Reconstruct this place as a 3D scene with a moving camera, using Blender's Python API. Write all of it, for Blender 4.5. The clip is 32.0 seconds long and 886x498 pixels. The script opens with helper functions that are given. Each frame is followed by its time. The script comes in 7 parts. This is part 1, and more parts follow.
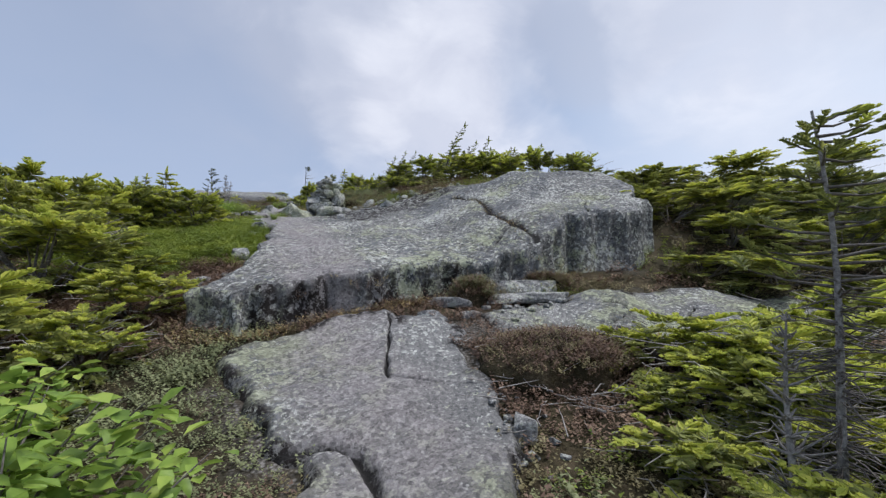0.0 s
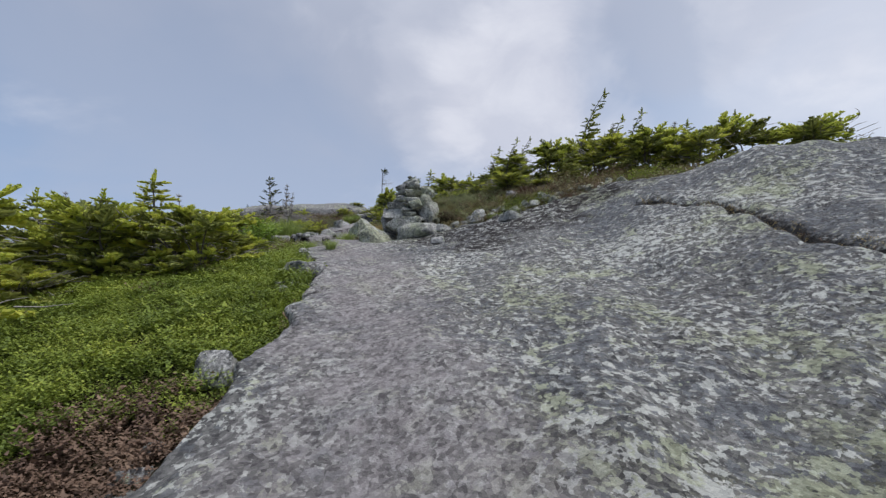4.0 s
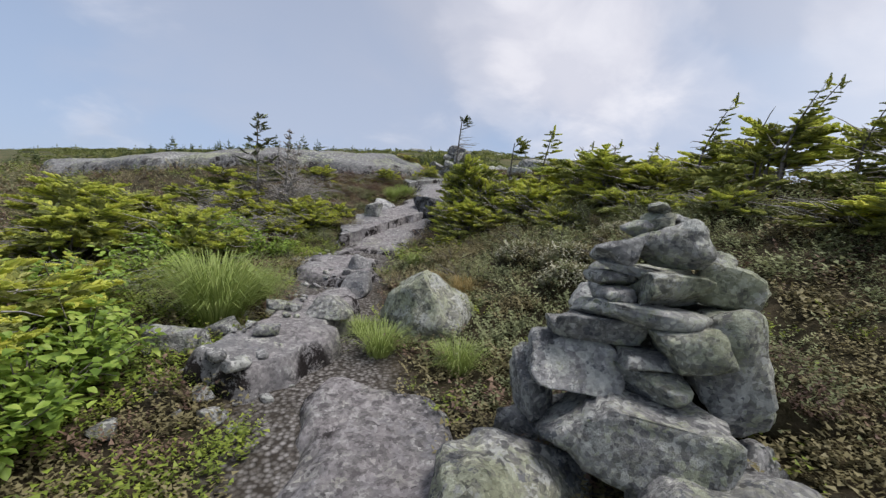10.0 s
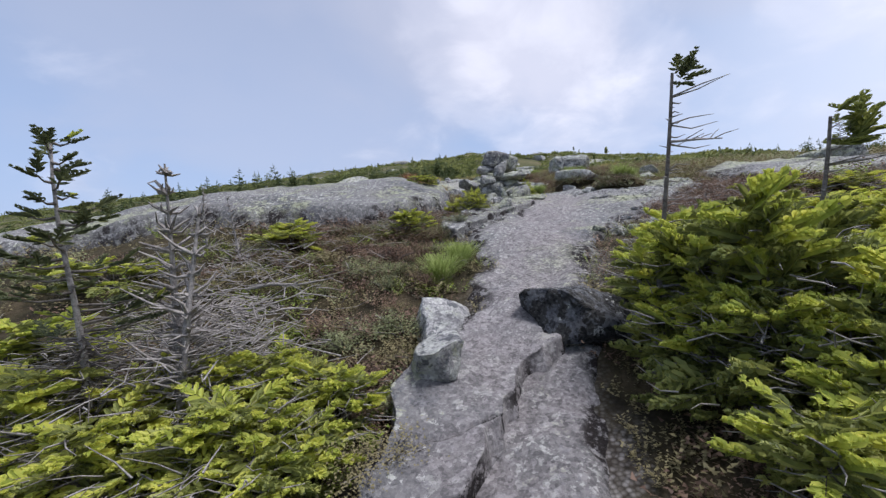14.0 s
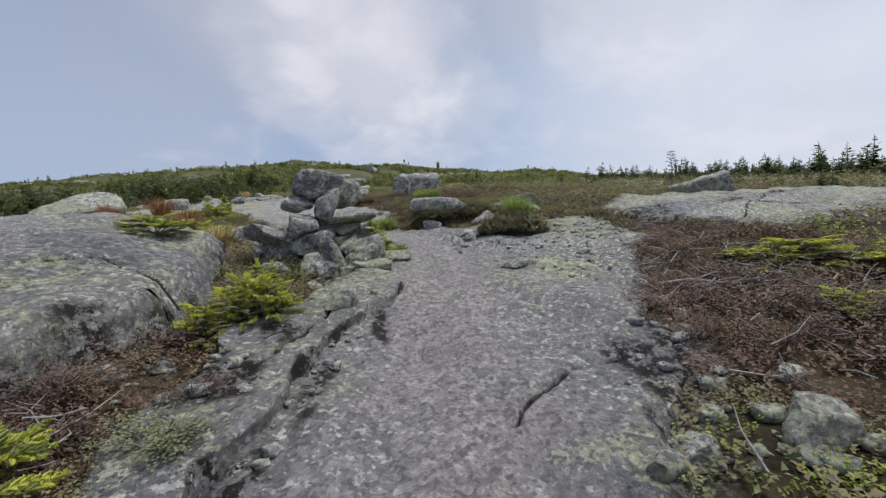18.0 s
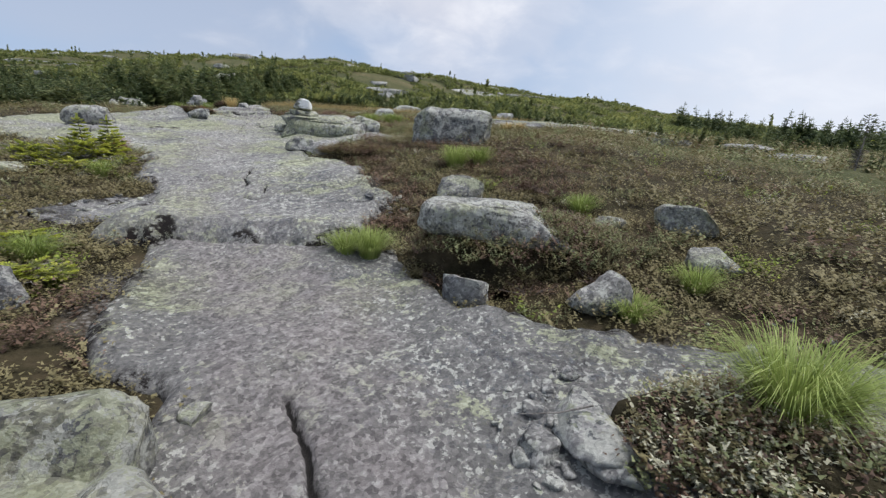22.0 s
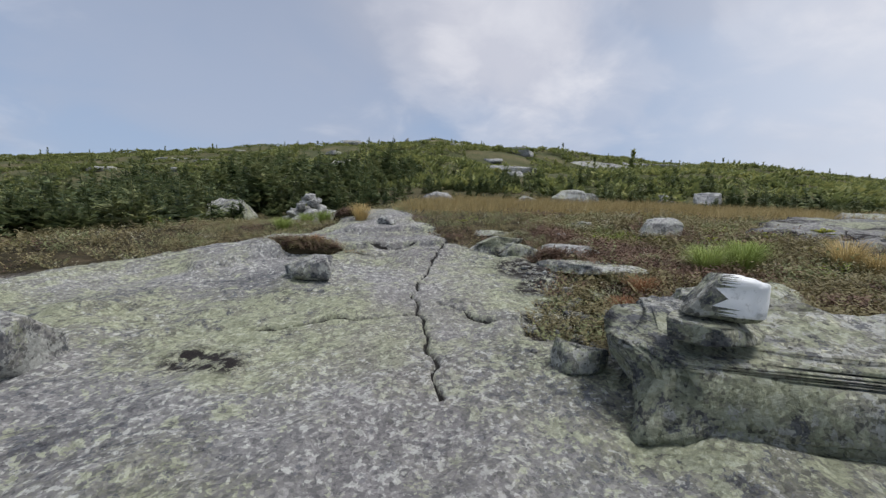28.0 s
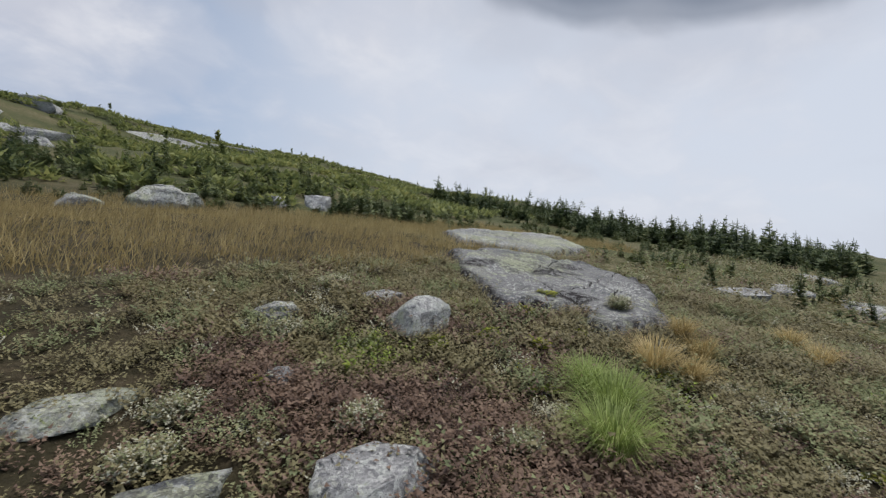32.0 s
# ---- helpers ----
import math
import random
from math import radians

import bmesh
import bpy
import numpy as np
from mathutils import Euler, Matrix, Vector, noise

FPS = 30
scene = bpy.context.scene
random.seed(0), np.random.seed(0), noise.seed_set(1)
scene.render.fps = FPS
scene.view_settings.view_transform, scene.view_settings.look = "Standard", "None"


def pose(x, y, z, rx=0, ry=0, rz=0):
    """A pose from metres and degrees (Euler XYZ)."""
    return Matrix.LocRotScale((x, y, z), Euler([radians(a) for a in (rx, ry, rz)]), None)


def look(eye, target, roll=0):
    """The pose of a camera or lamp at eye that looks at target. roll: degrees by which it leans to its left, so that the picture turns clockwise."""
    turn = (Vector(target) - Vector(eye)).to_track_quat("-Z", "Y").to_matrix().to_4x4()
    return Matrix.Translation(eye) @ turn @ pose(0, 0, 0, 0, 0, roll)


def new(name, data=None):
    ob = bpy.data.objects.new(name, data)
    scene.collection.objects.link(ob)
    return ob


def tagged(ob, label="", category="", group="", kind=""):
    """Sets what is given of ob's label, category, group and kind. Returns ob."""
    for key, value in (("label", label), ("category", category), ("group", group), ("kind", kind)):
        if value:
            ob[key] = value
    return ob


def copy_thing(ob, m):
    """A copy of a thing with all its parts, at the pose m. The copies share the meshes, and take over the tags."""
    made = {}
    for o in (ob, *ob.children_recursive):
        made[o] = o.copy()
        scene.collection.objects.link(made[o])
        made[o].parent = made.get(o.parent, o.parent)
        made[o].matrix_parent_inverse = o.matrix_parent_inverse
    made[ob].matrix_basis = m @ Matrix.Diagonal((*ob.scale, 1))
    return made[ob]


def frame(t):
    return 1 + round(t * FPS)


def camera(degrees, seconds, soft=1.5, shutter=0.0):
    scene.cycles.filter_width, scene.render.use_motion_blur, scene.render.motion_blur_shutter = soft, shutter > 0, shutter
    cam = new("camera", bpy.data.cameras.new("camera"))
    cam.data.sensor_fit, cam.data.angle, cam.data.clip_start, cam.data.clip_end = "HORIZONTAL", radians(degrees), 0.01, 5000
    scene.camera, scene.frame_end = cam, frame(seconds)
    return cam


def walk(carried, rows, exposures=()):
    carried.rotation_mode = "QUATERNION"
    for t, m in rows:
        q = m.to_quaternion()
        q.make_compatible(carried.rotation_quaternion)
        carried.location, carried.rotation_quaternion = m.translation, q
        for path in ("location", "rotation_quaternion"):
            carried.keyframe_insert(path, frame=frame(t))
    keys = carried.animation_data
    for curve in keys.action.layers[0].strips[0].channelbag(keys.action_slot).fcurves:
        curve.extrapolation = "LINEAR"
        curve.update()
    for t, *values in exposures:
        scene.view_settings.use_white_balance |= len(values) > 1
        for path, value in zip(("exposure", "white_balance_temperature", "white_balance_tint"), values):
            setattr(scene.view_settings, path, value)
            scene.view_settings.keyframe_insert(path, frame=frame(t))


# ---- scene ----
import functools

cam = camera(91.9, 32.0, soft=1.35)
METRES, EYE, TILT, LEAN, TURN = 36.0, 1.5, 4.0, 0.5, 0.0
ROWS = [
    (0.0, 0.0, 0.0, 0.0, 0.0, 0.0, -0.0),
    (0.5, 0.0005, 0.0132, 0.002, 1.52, 6.88, -3.68),
    (1.0, -0.0017, 0.0306, 0.005, 2.98, 7.19, -1.03),
    (1.5, -0.0088, 0.0451, 0.0071, 0.48, 5.97, -5.6),
    (2.0, -0.0112, 0.0601, 0.0058, 0.05, 4.76, -2.99),
    (2.5, -0.0142, 0.0735, 0.0068, 0.74, 1.15, -0.29),
    (3.0, -0.0204, 0.0861, 0.0132, 2.61, 1.87, -4.28),
    (3.5, -0.0268, 0.102, 0.0122, 5.65, 1.34, -4.09),
    (4.0, -0.0342, 0.1145, 0.0157, 10.27, 0.69, 1.2),
    (4.5, -0.0364, 0.1246, 0.0203, 10.02, -0.19, -5.22),
    (6.5, -0.0516, 0.1608, 0.0312, 16.16, -7.96, -2.73),
    (7.0, -0.06, 0.1745, 0.0374, 15.95, -7.15, 0.96),
    (7.5, -0.0641, 0.1863, 0.0401, 15.76, -6.43, -2.69),
    (8.0, -0.068, 0.2032, 0.0426, 12.53, -6.7, -0.87),
    (8.5, -0.0765, 0.2192, 0.0448, 12.09, -5.72, -1.27),
    (9.0, -0.0807, 0.2348, 0.0506, 10.37, -4.59, -2.64),
    (9.5, -0.0852, 0.2474, 0.0509, 11.79, -5.33, -0.27),
    (10.0, -0.0962, 0.2619, 0.0528, 15.89, -7.59, -4.93),
    (10.5, -0.103, 0.2774, 0.0535, 16.05, -8.21, -4.28),
    (11.0, -0.1135, 0.2927, 0.0546, 18.81, -9.26, 1.06),
    (11.5, -0.1232, 0.3068, 0.0578, 20.94, -10.1, -3.75),
    (12.0, -0.1286, 0.3252, 0.0585, 16.31, -7.7, -5.27),
    (12.5, -0.1413, 0.3385, 0.0593, 21.2, -5.48, -3.21),
    (13.0, -0.1476, 0.3491, 0.0651, 17.02, -4.96, -6.12),
    (13.5, -0.1504, 0.3641, 0.0673, 7.61, -4.18, -4.05),
    (14.0, -0.1624, 0.3799, 0.0675, 13.82, -6.62, 2.94),
    (14.5, -0.1634, 0.3915, 0.0697, 1.56, -5.7, -6.75),
    (15.0, -0.1642, 0.408, 0.0719, 0.01, -2.44, -3.55),
    (15.5, -0.1678, 0.4258, 0.0731, -2.22, 0.99, -5.66),
    (17.5, -0.174, 0.4795, 0.0795, -5.67, -1.74, -11.06),
    (18.0, -0.1734, 0.493, 0.0822, -8.41, -6.41, 2.26),
    (18.5, -0.1745, 0.5097, 0.0844, -10.69, -13.71, 0.23),
    (19.0, -0.169, 0.5229, 0.0848, -15.0, -15.1, -4.23),
    (19.5, -0.1635, 0.5352, 0.0887, -18.61, -15.37, -1.98),
    (20.0, -0.1609, 0.5531, 0.0939, -17.17, -16.26, -4.23),
    (20.5, -0.16, 0.5708, 0.0947, -15.31, -16.09, -1.88),
    (21.0, -0.1601, 0.5882, 0.096, -9.78, -16.52, -1.12),
    (21.5, -0.1608, 0.6057, 0.1007, -5.53, -17.12, -3.12),
    (22.0, -0.1589, 0.6239, 0.1012, -2.87, -17.22, -4.29),
    (22.5, -0.1642, 0.6442, 0.1025, 8.49, -17.29, -1.81),
    (23.0, -0.1668, 0.6618, 0.1033, 10.16, -17.22, -1.33),
    (23.5, -0.1733, 0.6801, 0.106, 20.12, -16.38, -0.68),
    (24.0, -0.1841, 0.6938, 0.1084, 24.09, -15.34, -0.71),
    (24.5, -0.1948, 0.7098, 0.1063, 22.12, -15.16, -1.28),
    (25.0, -0.2054, 0.7236, 0.1068, 21.09, -15.01, -0.75),
    (25.5, -0.2189, 0.7372, 0.1114, 21.22, -15.19, -2.31),
    (26.0, -0.2255, 0.7509, 0.115, 16.64, -9.31, -0.21),
    (26.5, -0.2335, 0.7684, 0.119, 13.69, -6.43, -1.7),
    (28.5, -0.261, 0.8448, 0.114, 7.93, -10.52, -1.53),
    (29.0, -0.2667, 0.8627, 0.1153, 8.04, -12.34, -2.08),
    (29.5, -0.271, 0.8774, 0.1177, 6.2, -12.46, -1.26),
    (30.0, -0.2717, 0.8915, 0.118, -2.98, -12.56, -1.73),
    (30.5, -0.2725, 0.9036, 0.1192, -8.27, -12.7, 1.71),
    (31.0, -0.2739, 0.9179, 0.123, -13.14, -12.93, -3.06),
    (31.5, -0.2706, 0.9299, 0.1238, -24.54, -11.67, -4.01),
    (32.0, -0.2674, 0.9384, 0.1314, -44.93, -7.08, -6.74),
]
walk(cam, [(t, pose(0, 0, EYE, TILT, LEAN, TURN) @ pose(METRES * x, METRES * y, METRES * z, 90 + pitch, roll, yaw)) for t, x, y, z, yaw, pitch, roll in ROWS],
     [(0.0, 0.05, 6050, 12), (2.0, -0.03, 6100, 12), (4.0, -0.1, 6150, 12), (8.0, -0.06, 6200, 11), (10.0, 0.08, 6400, 13), (11.0, 0.17, 6450, 13), (12.0, 0.2, 6250, 12), (13.5, 0.2, 6050, 15), (15.0, 0.08, 5980, 17), (17.8, -0.12, 6300, 12), (19.0, 0.1, 6300, 12), (20.0, 0.03, 6350, 11), (20.6, -0.1, 6350, 11), (21.0, -0.1, 6350, 11), (22.0, 0.1, 6330, 11), (24.0, 0.1, 6300, 12), (26.0, -0.07, 6300, 12), (29.0, -0.16, 6300, 12), (32.0, -0.16, 6350, 11)])

# ---- sky, clouds and sun ----
def node(tree, kind, **values):
    n = tree.nodes.new(kind)
    for key, value in values.items():
        if key == "op":
            n.operation = value
        elif key == "blend":
            n.blend_type = value
        elif key == "sky_type":
            n.sky_type = value
    return n


def math_node(tree, op, a, b=None, clamp=False):
    n = tree.nodes.new("ShaderNodeMath")
    n.operation, n.use_clamp = op, clamp
    for k, v in enumerate((a, b)):
        if v is None:
            continue
        if isinstance(v, (int, float)):
            n.inputs[k].default_value = v
        else:
            tree.links.new(v, n.inputs[k])
    return n.outputs[0]


def ramp(tree, fac, stops, smooth_step=False):
    n = tree.nodes.new("ShaderNodeValToRGB")
    if smooth_step:
        n.color_ramp.interpolation = "EASE"
    e = n.color_ramp.elements
    while len(e) < len(stops):
        e.new(0.5)
    for el, (p, c) in zip(e, stops):
        el.position = p
        el.color = (c, c, c, 1) if isinstance(c, (int, float)) else (*c, 1)
    tree.links.new(fac, n.inputs[0])
    return n.outputs[0]


def mix(tree, fac, a, b, blend="MIX"):
    n = tree.nodes.new("ShaderNodeMix")
    n.data_type, n.blend_type = "RGBA", blend
    for socket, v in ((n.inputs[0], fac), (n.inputs[6], a), (n.inputs[7], b)):
        if isinstance(v, (int, float)):
            socket.default_value = v
        elif isinstance(v, tuple):
            socket.default_value = (*v, 1)
        else:
            tree.links.new(v, socket)
    return n.outputs[2]


def noise_tex(tree, vec, scale, detail=4.0, rough=0.55, distortion=0.0):
    n = tree.nodes.new("ShaderNodeTexNoise")
    n.inputs["Scale"].default_value, n.inputs["Detail"].default_value = scale, detail
    n.inputs["Roughness"].default_value, n.inputs["Distortion"].default_value = rough, distortion
    if vec is not None:
        tree.links.new(vec, n.inputs["Vector"])
    return n.outputs[0]


SUN_YAW, SUN_UP = -92.0, 68.0
world = bpy.data.worlds.new("sky")
scene.world = world
world.use_nodes = True
wt = world.node_tree
wt.nodes.clear()
sky = node(wt, "ShaderNodeTexSky", sky_type="NISHITA")
sky.sun_disc = False
sky.sun_elevation, sky.sun_rotation = radians(SUN_UP), radians(-SUN_YAW)
sky.air_density, sky.dust_density, sky.ozone_density, sky.altitude = 1.0, 2.2, 1.2, 900
way_in = wt.nodes.new("ShaderNodeTexCoord").outputs["Generated"]
split = wt.nodes.new("ShaderNodeSeparateXYZ")
wt.links.new(way_in, split.inputs[0])
# cloud layer on a flat ceiling above the hill
lift = math_node(wt, "ADD", math_node(wt, "MAXIMUM", split.outputs[2], 0.0), 0.42)
flat = wt.nodes.new("ShaderNodeCombineXYZ")
wt.links.new(math_node(wt, "DIVIDE", split.outputs[0], lift), flat.inputs[0])
wt.links.new(math_node(wt, "DIVIDE", split.outputs[1], lift), flat.inputs[1])
billow = noise_tex(wt, flat.outputs[0], 1.5, 5, 0.5, 0.3)
puff = noise_tex(wt, flat.outputs[0], 4.2, 7, 0.55, 0.35)


def lobes(rows):
    """Banks of cloud: a smooth swelling round each direction (turn to the left, height above the horizon, width, gain)."""
    total = 0.0
    for yaw, up, width, gain in rows:
        d = Vector((-math.sin(radians(yaw)) * math.cos(radians(up)), math.cos(radians(yaw)) * math.cos(radians(up)), math.sin(radians(up))))
        dot = wt.nodes.new("ShaderNodeVectorMath")
        dot.operation = "DOT_PRODUCT"
        wt.links.new(way_in, dot.inputs[0])
        dot.inputs[1].default_value = d
        lobe = wt.nodes.new("ShaderNodeMapRange")
        lobe.interpolation_type = "SMOOTHSTEP"
        wt.links.new(dot.outputs["Value"], lobe.inputs[0])
        lobe.inputs[1].default_value, lobe.inputs[2].default_value = math.cos(radians(width * 1.5)), 1.0
        lobe.inputs[3].default_value, lobe.inputs[4].default_value = 0.0, gain
        total = math_node(wt, "ADD", total, lobe.outputs[0])
    return total


# a thin grey deck, the bright heaped clouds in it, and the dark shower cloud to the east
deck = ramp(wt, math_node(wt, "ADD", math_node(wt, "MULTIPLY", billow, 0.8), lobes([(34, 31, 22, 0.34), (8, 34, 14, 0.26), (-22, 31, 9, 0.40), (-46, 30, 10, 0.28), (5, 18, 16, 0.10), (-70, 32, 17, 0.30), (70, 18, 24, -0.06)])), [(0.40, 0.0), (0.62, 0.5), (0.9, 1.0)], True)
heap = ramp(wt, math_node(wt, "ADD", math_node(wt, "ADD", math_node(wt, "MULTIPLY", puff, 0.45), math_node(wt, "MULTIPLY", billow, 0.3)), lobes([(5, 29, 11, 0.24), (-3, 21, 11, 0.20), (-8, 15, 9, 0.16), (8, 20, 11, 0.10), (-33, 26, 9, 0.30), (-12, 40, 12, 0.16), (-30, 16, 16, 0.05), (-16, 27, 7, -0.14), (-48, 22, 9, -0.06), (-60, 12, 22, 0.14)])), [(0.40, 0.0), (0.56, 0.4), (0.82, 1.0)], True)
storm = ramp(wt, math_node(wt, "ADD", math_node(wt, "MULTIPLY", billow, 0.7), lobes([(-56, 33, 9, 0.34), (-68, 32, 10, 0.36), (-82, 33, 10, 0.32), (-70, 46, 15, 0.45)])), [(0.46, 0.0), (0.64, 0.75), (0.80, 1.0)], True)
SKY_STRENGTH = 0.085
blue = mix(wt, 1.0, sky.outputs[0], (SKY_STRENGTH, SKY_STRENGTH, SKY_STRENGTH), "MULTIPLY")
haze = mix(wt, ramp(wt, split.outputs[2], [(0.0, 0.85), (0.25, 0.7), (0.6, 0.4)]), blue, (0.44, 0.555, 0.745))
# the sky is whitest on the sun's side, low down
glow = wt.nodes.new("ShaderNodeVectorMath")
glow.operation = "DOT_PRODUCT"
wt.links.new(way_in, glow.inputs[0])
glow.inputs[1].default_value = (math.sin(radians(80)) * 0.97, math.cos(radians(80)) * 0.97, 0.22)
# the sky overhead, mostly out of view, is whitened to fill the shade
high = ramp(wt, split.outputs[2], [(0.5, 0.0), (0.9, 1.0)], True)
haze = mix(wt, ramp(wt, glow.outputs["Value"], [(0.25, 0.0), (0.85, 0.7)], True), haze, (0.86, 0.89, 0.94))
over = mix(wt, math_node(wt, "MULTIPLY", deck, 0.7), haze, mix(wt, high, (0.53, 0.55, 0.62), (0.88, 0.89, 0.92)))
over = mix(wt, math_node(wt, "MULTIPLY", high, 0.7), over, (0.86, 0.87, 0.90))
over = mix(wt, math_node(wt, "MULTIPLY", heap, 0.85), over, mix(wt, ramp(wt, puff, [(0.4, 0.0), (0.65, 1.0)]), (0.70, 0.71, 0.77), (0.86, 0.86, 0.89)))
over = mix(wt, math_node(wt, "MULTIPLY", storm, 0.9), over, (0.22, 0.26, 0.33))
back = wt.nodes.new("ShaderNodeBackground")
wt.links.new(over, back.inputs[0])
back.inputs[1].default_value = 1.0
out = wt.nodes.new("ShaderNodeOutputWorld")
wt.links.new(back.outputs[0], out.inputs[0])
sun = new("sun", bpy.data.lights.new("sun", "SUN"))
sun.data.energy, sun.data.angle, sun.data.color = 3.1, radians(18), (1.0, 0.98, 0.95)
sun.matrix_world = look((0, 0, 60), (math.sin(radians(SUN_YAW)) * 40, -math.cos(radians(SUN_YAW)) * 40, 60 - 40 * math.tan(radians(SUN_UP))))
scene.view_settings.exposure = 0.0


# ---- materials ----
def material(name, rough=0.8, spec=0.3):
    m = bpy.data.materials.new(name)
    m.use_nodes = True
    t = m.node_tree
    b = t.nodes["Principled BSDF"]
    b.inputs["Roughness"].default_value = rough
    b.inputs["Specular IOR Level"].default_value = spec
    return m, t, b


def place(t):
    return t.nodes.new("ShaderNodeNewGeometry").outputs["Position"]


def bump(t, b, height, strength, distance):
    n = t.nodes.new("ShaderNodeBump")
    n.inputs["Strength"].default_value, n.inputs["Distance"].default_value = strength, distance
    t.links.new(height, n.inputs["Height"])
    t.links.new(n.outputs[0], b.inputs["Normal"])


def voronoi(t, vec, scale, feature="F1"):
    n = t.nodes.new("ShaderNodeTexVoronoi")
    n.feature = feature
    n.inputs["Scale"].default_value = scale
    t.links.new(vec, n.inputs["Vector"])
    return n


def granite(name, green=0.5, dark=0.5, pale=0.5, tone=1.0, worn=False, soft_grain=0.0, blob=1.0):
    """Grey granite: mineral grain, blotches of dark, pale and yellow-green lichen; worn: feet have rubbed it clean along the trail."""
    m, t, b = material(name, 0.86, 0.25)
    p = place(t)
    crystal, coarse = voronoi(t, p, 62).outputs["Color"], voronoi(t, p, 27).outputs["Color"]
    speck, big = noise_tex(t, p, 36, 4, 0.75), noise_tex(t, p, 0.55, 4, 0.6)
    both = math_node(t, "ADD", math_node(t, "MULTIPLY", crystal, 0.36), math_node(t, "ADD", math_node(t, "MULTIPLY", coarse, 0.32), math_node(t, "MULTIPLY", speck, 0.32)))
    base = ramp(t, both, [(0.27, (0.045 * tone, 0.045 * tone, 0.047 * tone)), (0.42, (0.18 * tone, 0.176 * tone, 0.166 * tone)), (0.57, (0.32 * tone, 0.312 * tone, 0.292 * tone)), (0.74, (0.66 * tone, 0.645 * tone, 0.60 * tone))])
    base = mix(t, soft_grain, base, (0.29 * tone, 0.285 * tone, 0.285 * tone))
    base = mix(t, ramp(t, big, [(0.35, 0.0), (0.68, 0.75)]), base, mix(t, 1.0, base, (0.70, 0.69, 0.69), "MULTIPLY"))
    zone = noise_tex(t, p, 0.9, 3, 0.5)
    zone3 = noise_tex(t, p, 0.7, 4, 0.55)
    wash = ramp(t, math_node(t, "ADD", zone3, math_node(t, "MULTIPLY", math_node(t, "SUBTRACT", speck, 0.5), 0.5)), [(0.60 - 0.14 * green, 0.0), (0.76 - 0.14 * green, 0.85)])
    base = mix(t, wash, base, mix(t, 1.0, base, (1.02, 1.05, 0.77), "MULTIPLY"))
    # edges of lichen follow the crystals
    frayed = math_node(t, "ADD", math_node(t, "MULTIPLY", math_node(t, "SUBTRACT", both, 0.5), 0.36), math_node(t, "MULTIPLY", math_node(t, "SUBTRACT", noise_tex(t, p, 48, 3, 0.6), 0.5), 0.3))
    tint = ramp(t, both, [(0.3, 0.0), (0.7, 1.0)])
    blotch = math_node(t, "ADD", math_node(t, "ADD", noise_tex(t, p, 11 * blob, 3, 0.55), frayed), math_node(t, "MULTIPLY", math_node(t, "SUBTRACT", zone, 0.5), 0.4))
    base2 = mix(t, ramp(t, blotch, [(0.595 - 0.075 * pale, 0.0), (0.615 - 0.075 * pale, 0.85)]), base, mix(t, tint, (0.31, 0.315, 0.285), (0.58, 0.58, 0.53)))
    zone2 = noise_tex(t, p, 0.8, 3, 0.5)
    stain = ramp(t, math_node(t, "ADD", noise_tex(t, p, 3.0, 5, 0.65), math_node(t, "MULTIPLY", math_node(t, "SUBTRACT", zone2, 0.5), 0.5)), [(0.60 - 0.06 * dark, 0.0), (0.66 - 0.06 * dark, 0.5)])
    base2 = mix(t, stain, base2, mix(t, 1.0, base2, (0.42, 0.42, 0.45), "MULTIPLY"))
    spots = math_node(t, "ADD", math_node(t, "ADD", noise_tex(t, p, 8.3 * blob, 3, 0.55), frayed), math_node(t, "MULTIPLY", math_node(t, "SUBTRACT", zone2, 0.5), 0.6))
    base3 = mix(t, ramp(t, spots, [(0.64 - 0.085 * dark, 0.0), (0.66 - 0.085 * dark, 0.9)]), base2, mix(t, tint, (0.040, 0.041, 0.045), (0.15, 0.155, 0.165)))
    crust = math_node(t, "ADD", math_node(t, "ADD", noise_tex(t, p, 5.5, 5, 0.65), frayed), math_node(t, "MULTIPLY", math_node(t, "SUBTRACT", zone3, 0.5), 0.7))
    base4 = mix(t, ramp(t, crust, [(0.64 - 0.07 * green, 0.0), (0.67 - 0.07 * green, 0.65)]), base3, mix(t, tint, (0.19, 0.205, 0.125), (0.42, 0.44, 0.29)))
    if worn:
        at = t.nodes.new("ShaderNodeAttribute")
        at.attribute_name = "worn"
        rub = mix(t, tint, (0.12, 0.108, 0.106), (0.345, 0.315, 0.308))
        ragged = math_node(t, "MULTIPLY", at.outputs["Fac"], ramp(t, noise_tex(t, p, 3.0, 5, 0.65), [(0.32, 0.35), (0.6, 1.0)]))
        base4 = mix(t, math_node(t, "MULTIPLY", ragged, 0.9), base4, rub)
        # soil also carries painted shade: the whaleback's undercut face and the shelf's foot
        soil = t.nodes.new("ShaderNodeAttribute")
        soil.attribute_name = "soil"
        dirt_shade = math_node(t, "MULTIPLY", soil.outputs["Fac"], ramp(t, noise_tex(t, p, 11.0, 7, 0.78), [(0.46, 0.0), (0.51, 1.0)]))
        base4 = mix(t, dirt_shade, base4, mix(t, speck, (0.006, 0.005, 0.005), (0.028, 0.021, 0.019)))
        split_ = t.nodes.new("ShaderNodeAttribute")
        split_.attribute_name = "crack"
        length = t.nodes.new("ShaderNodeVectorMath")
        length.operation = "LENGTH"
        t.links.new(split_.outputs["Vector"], length.inputs[0])
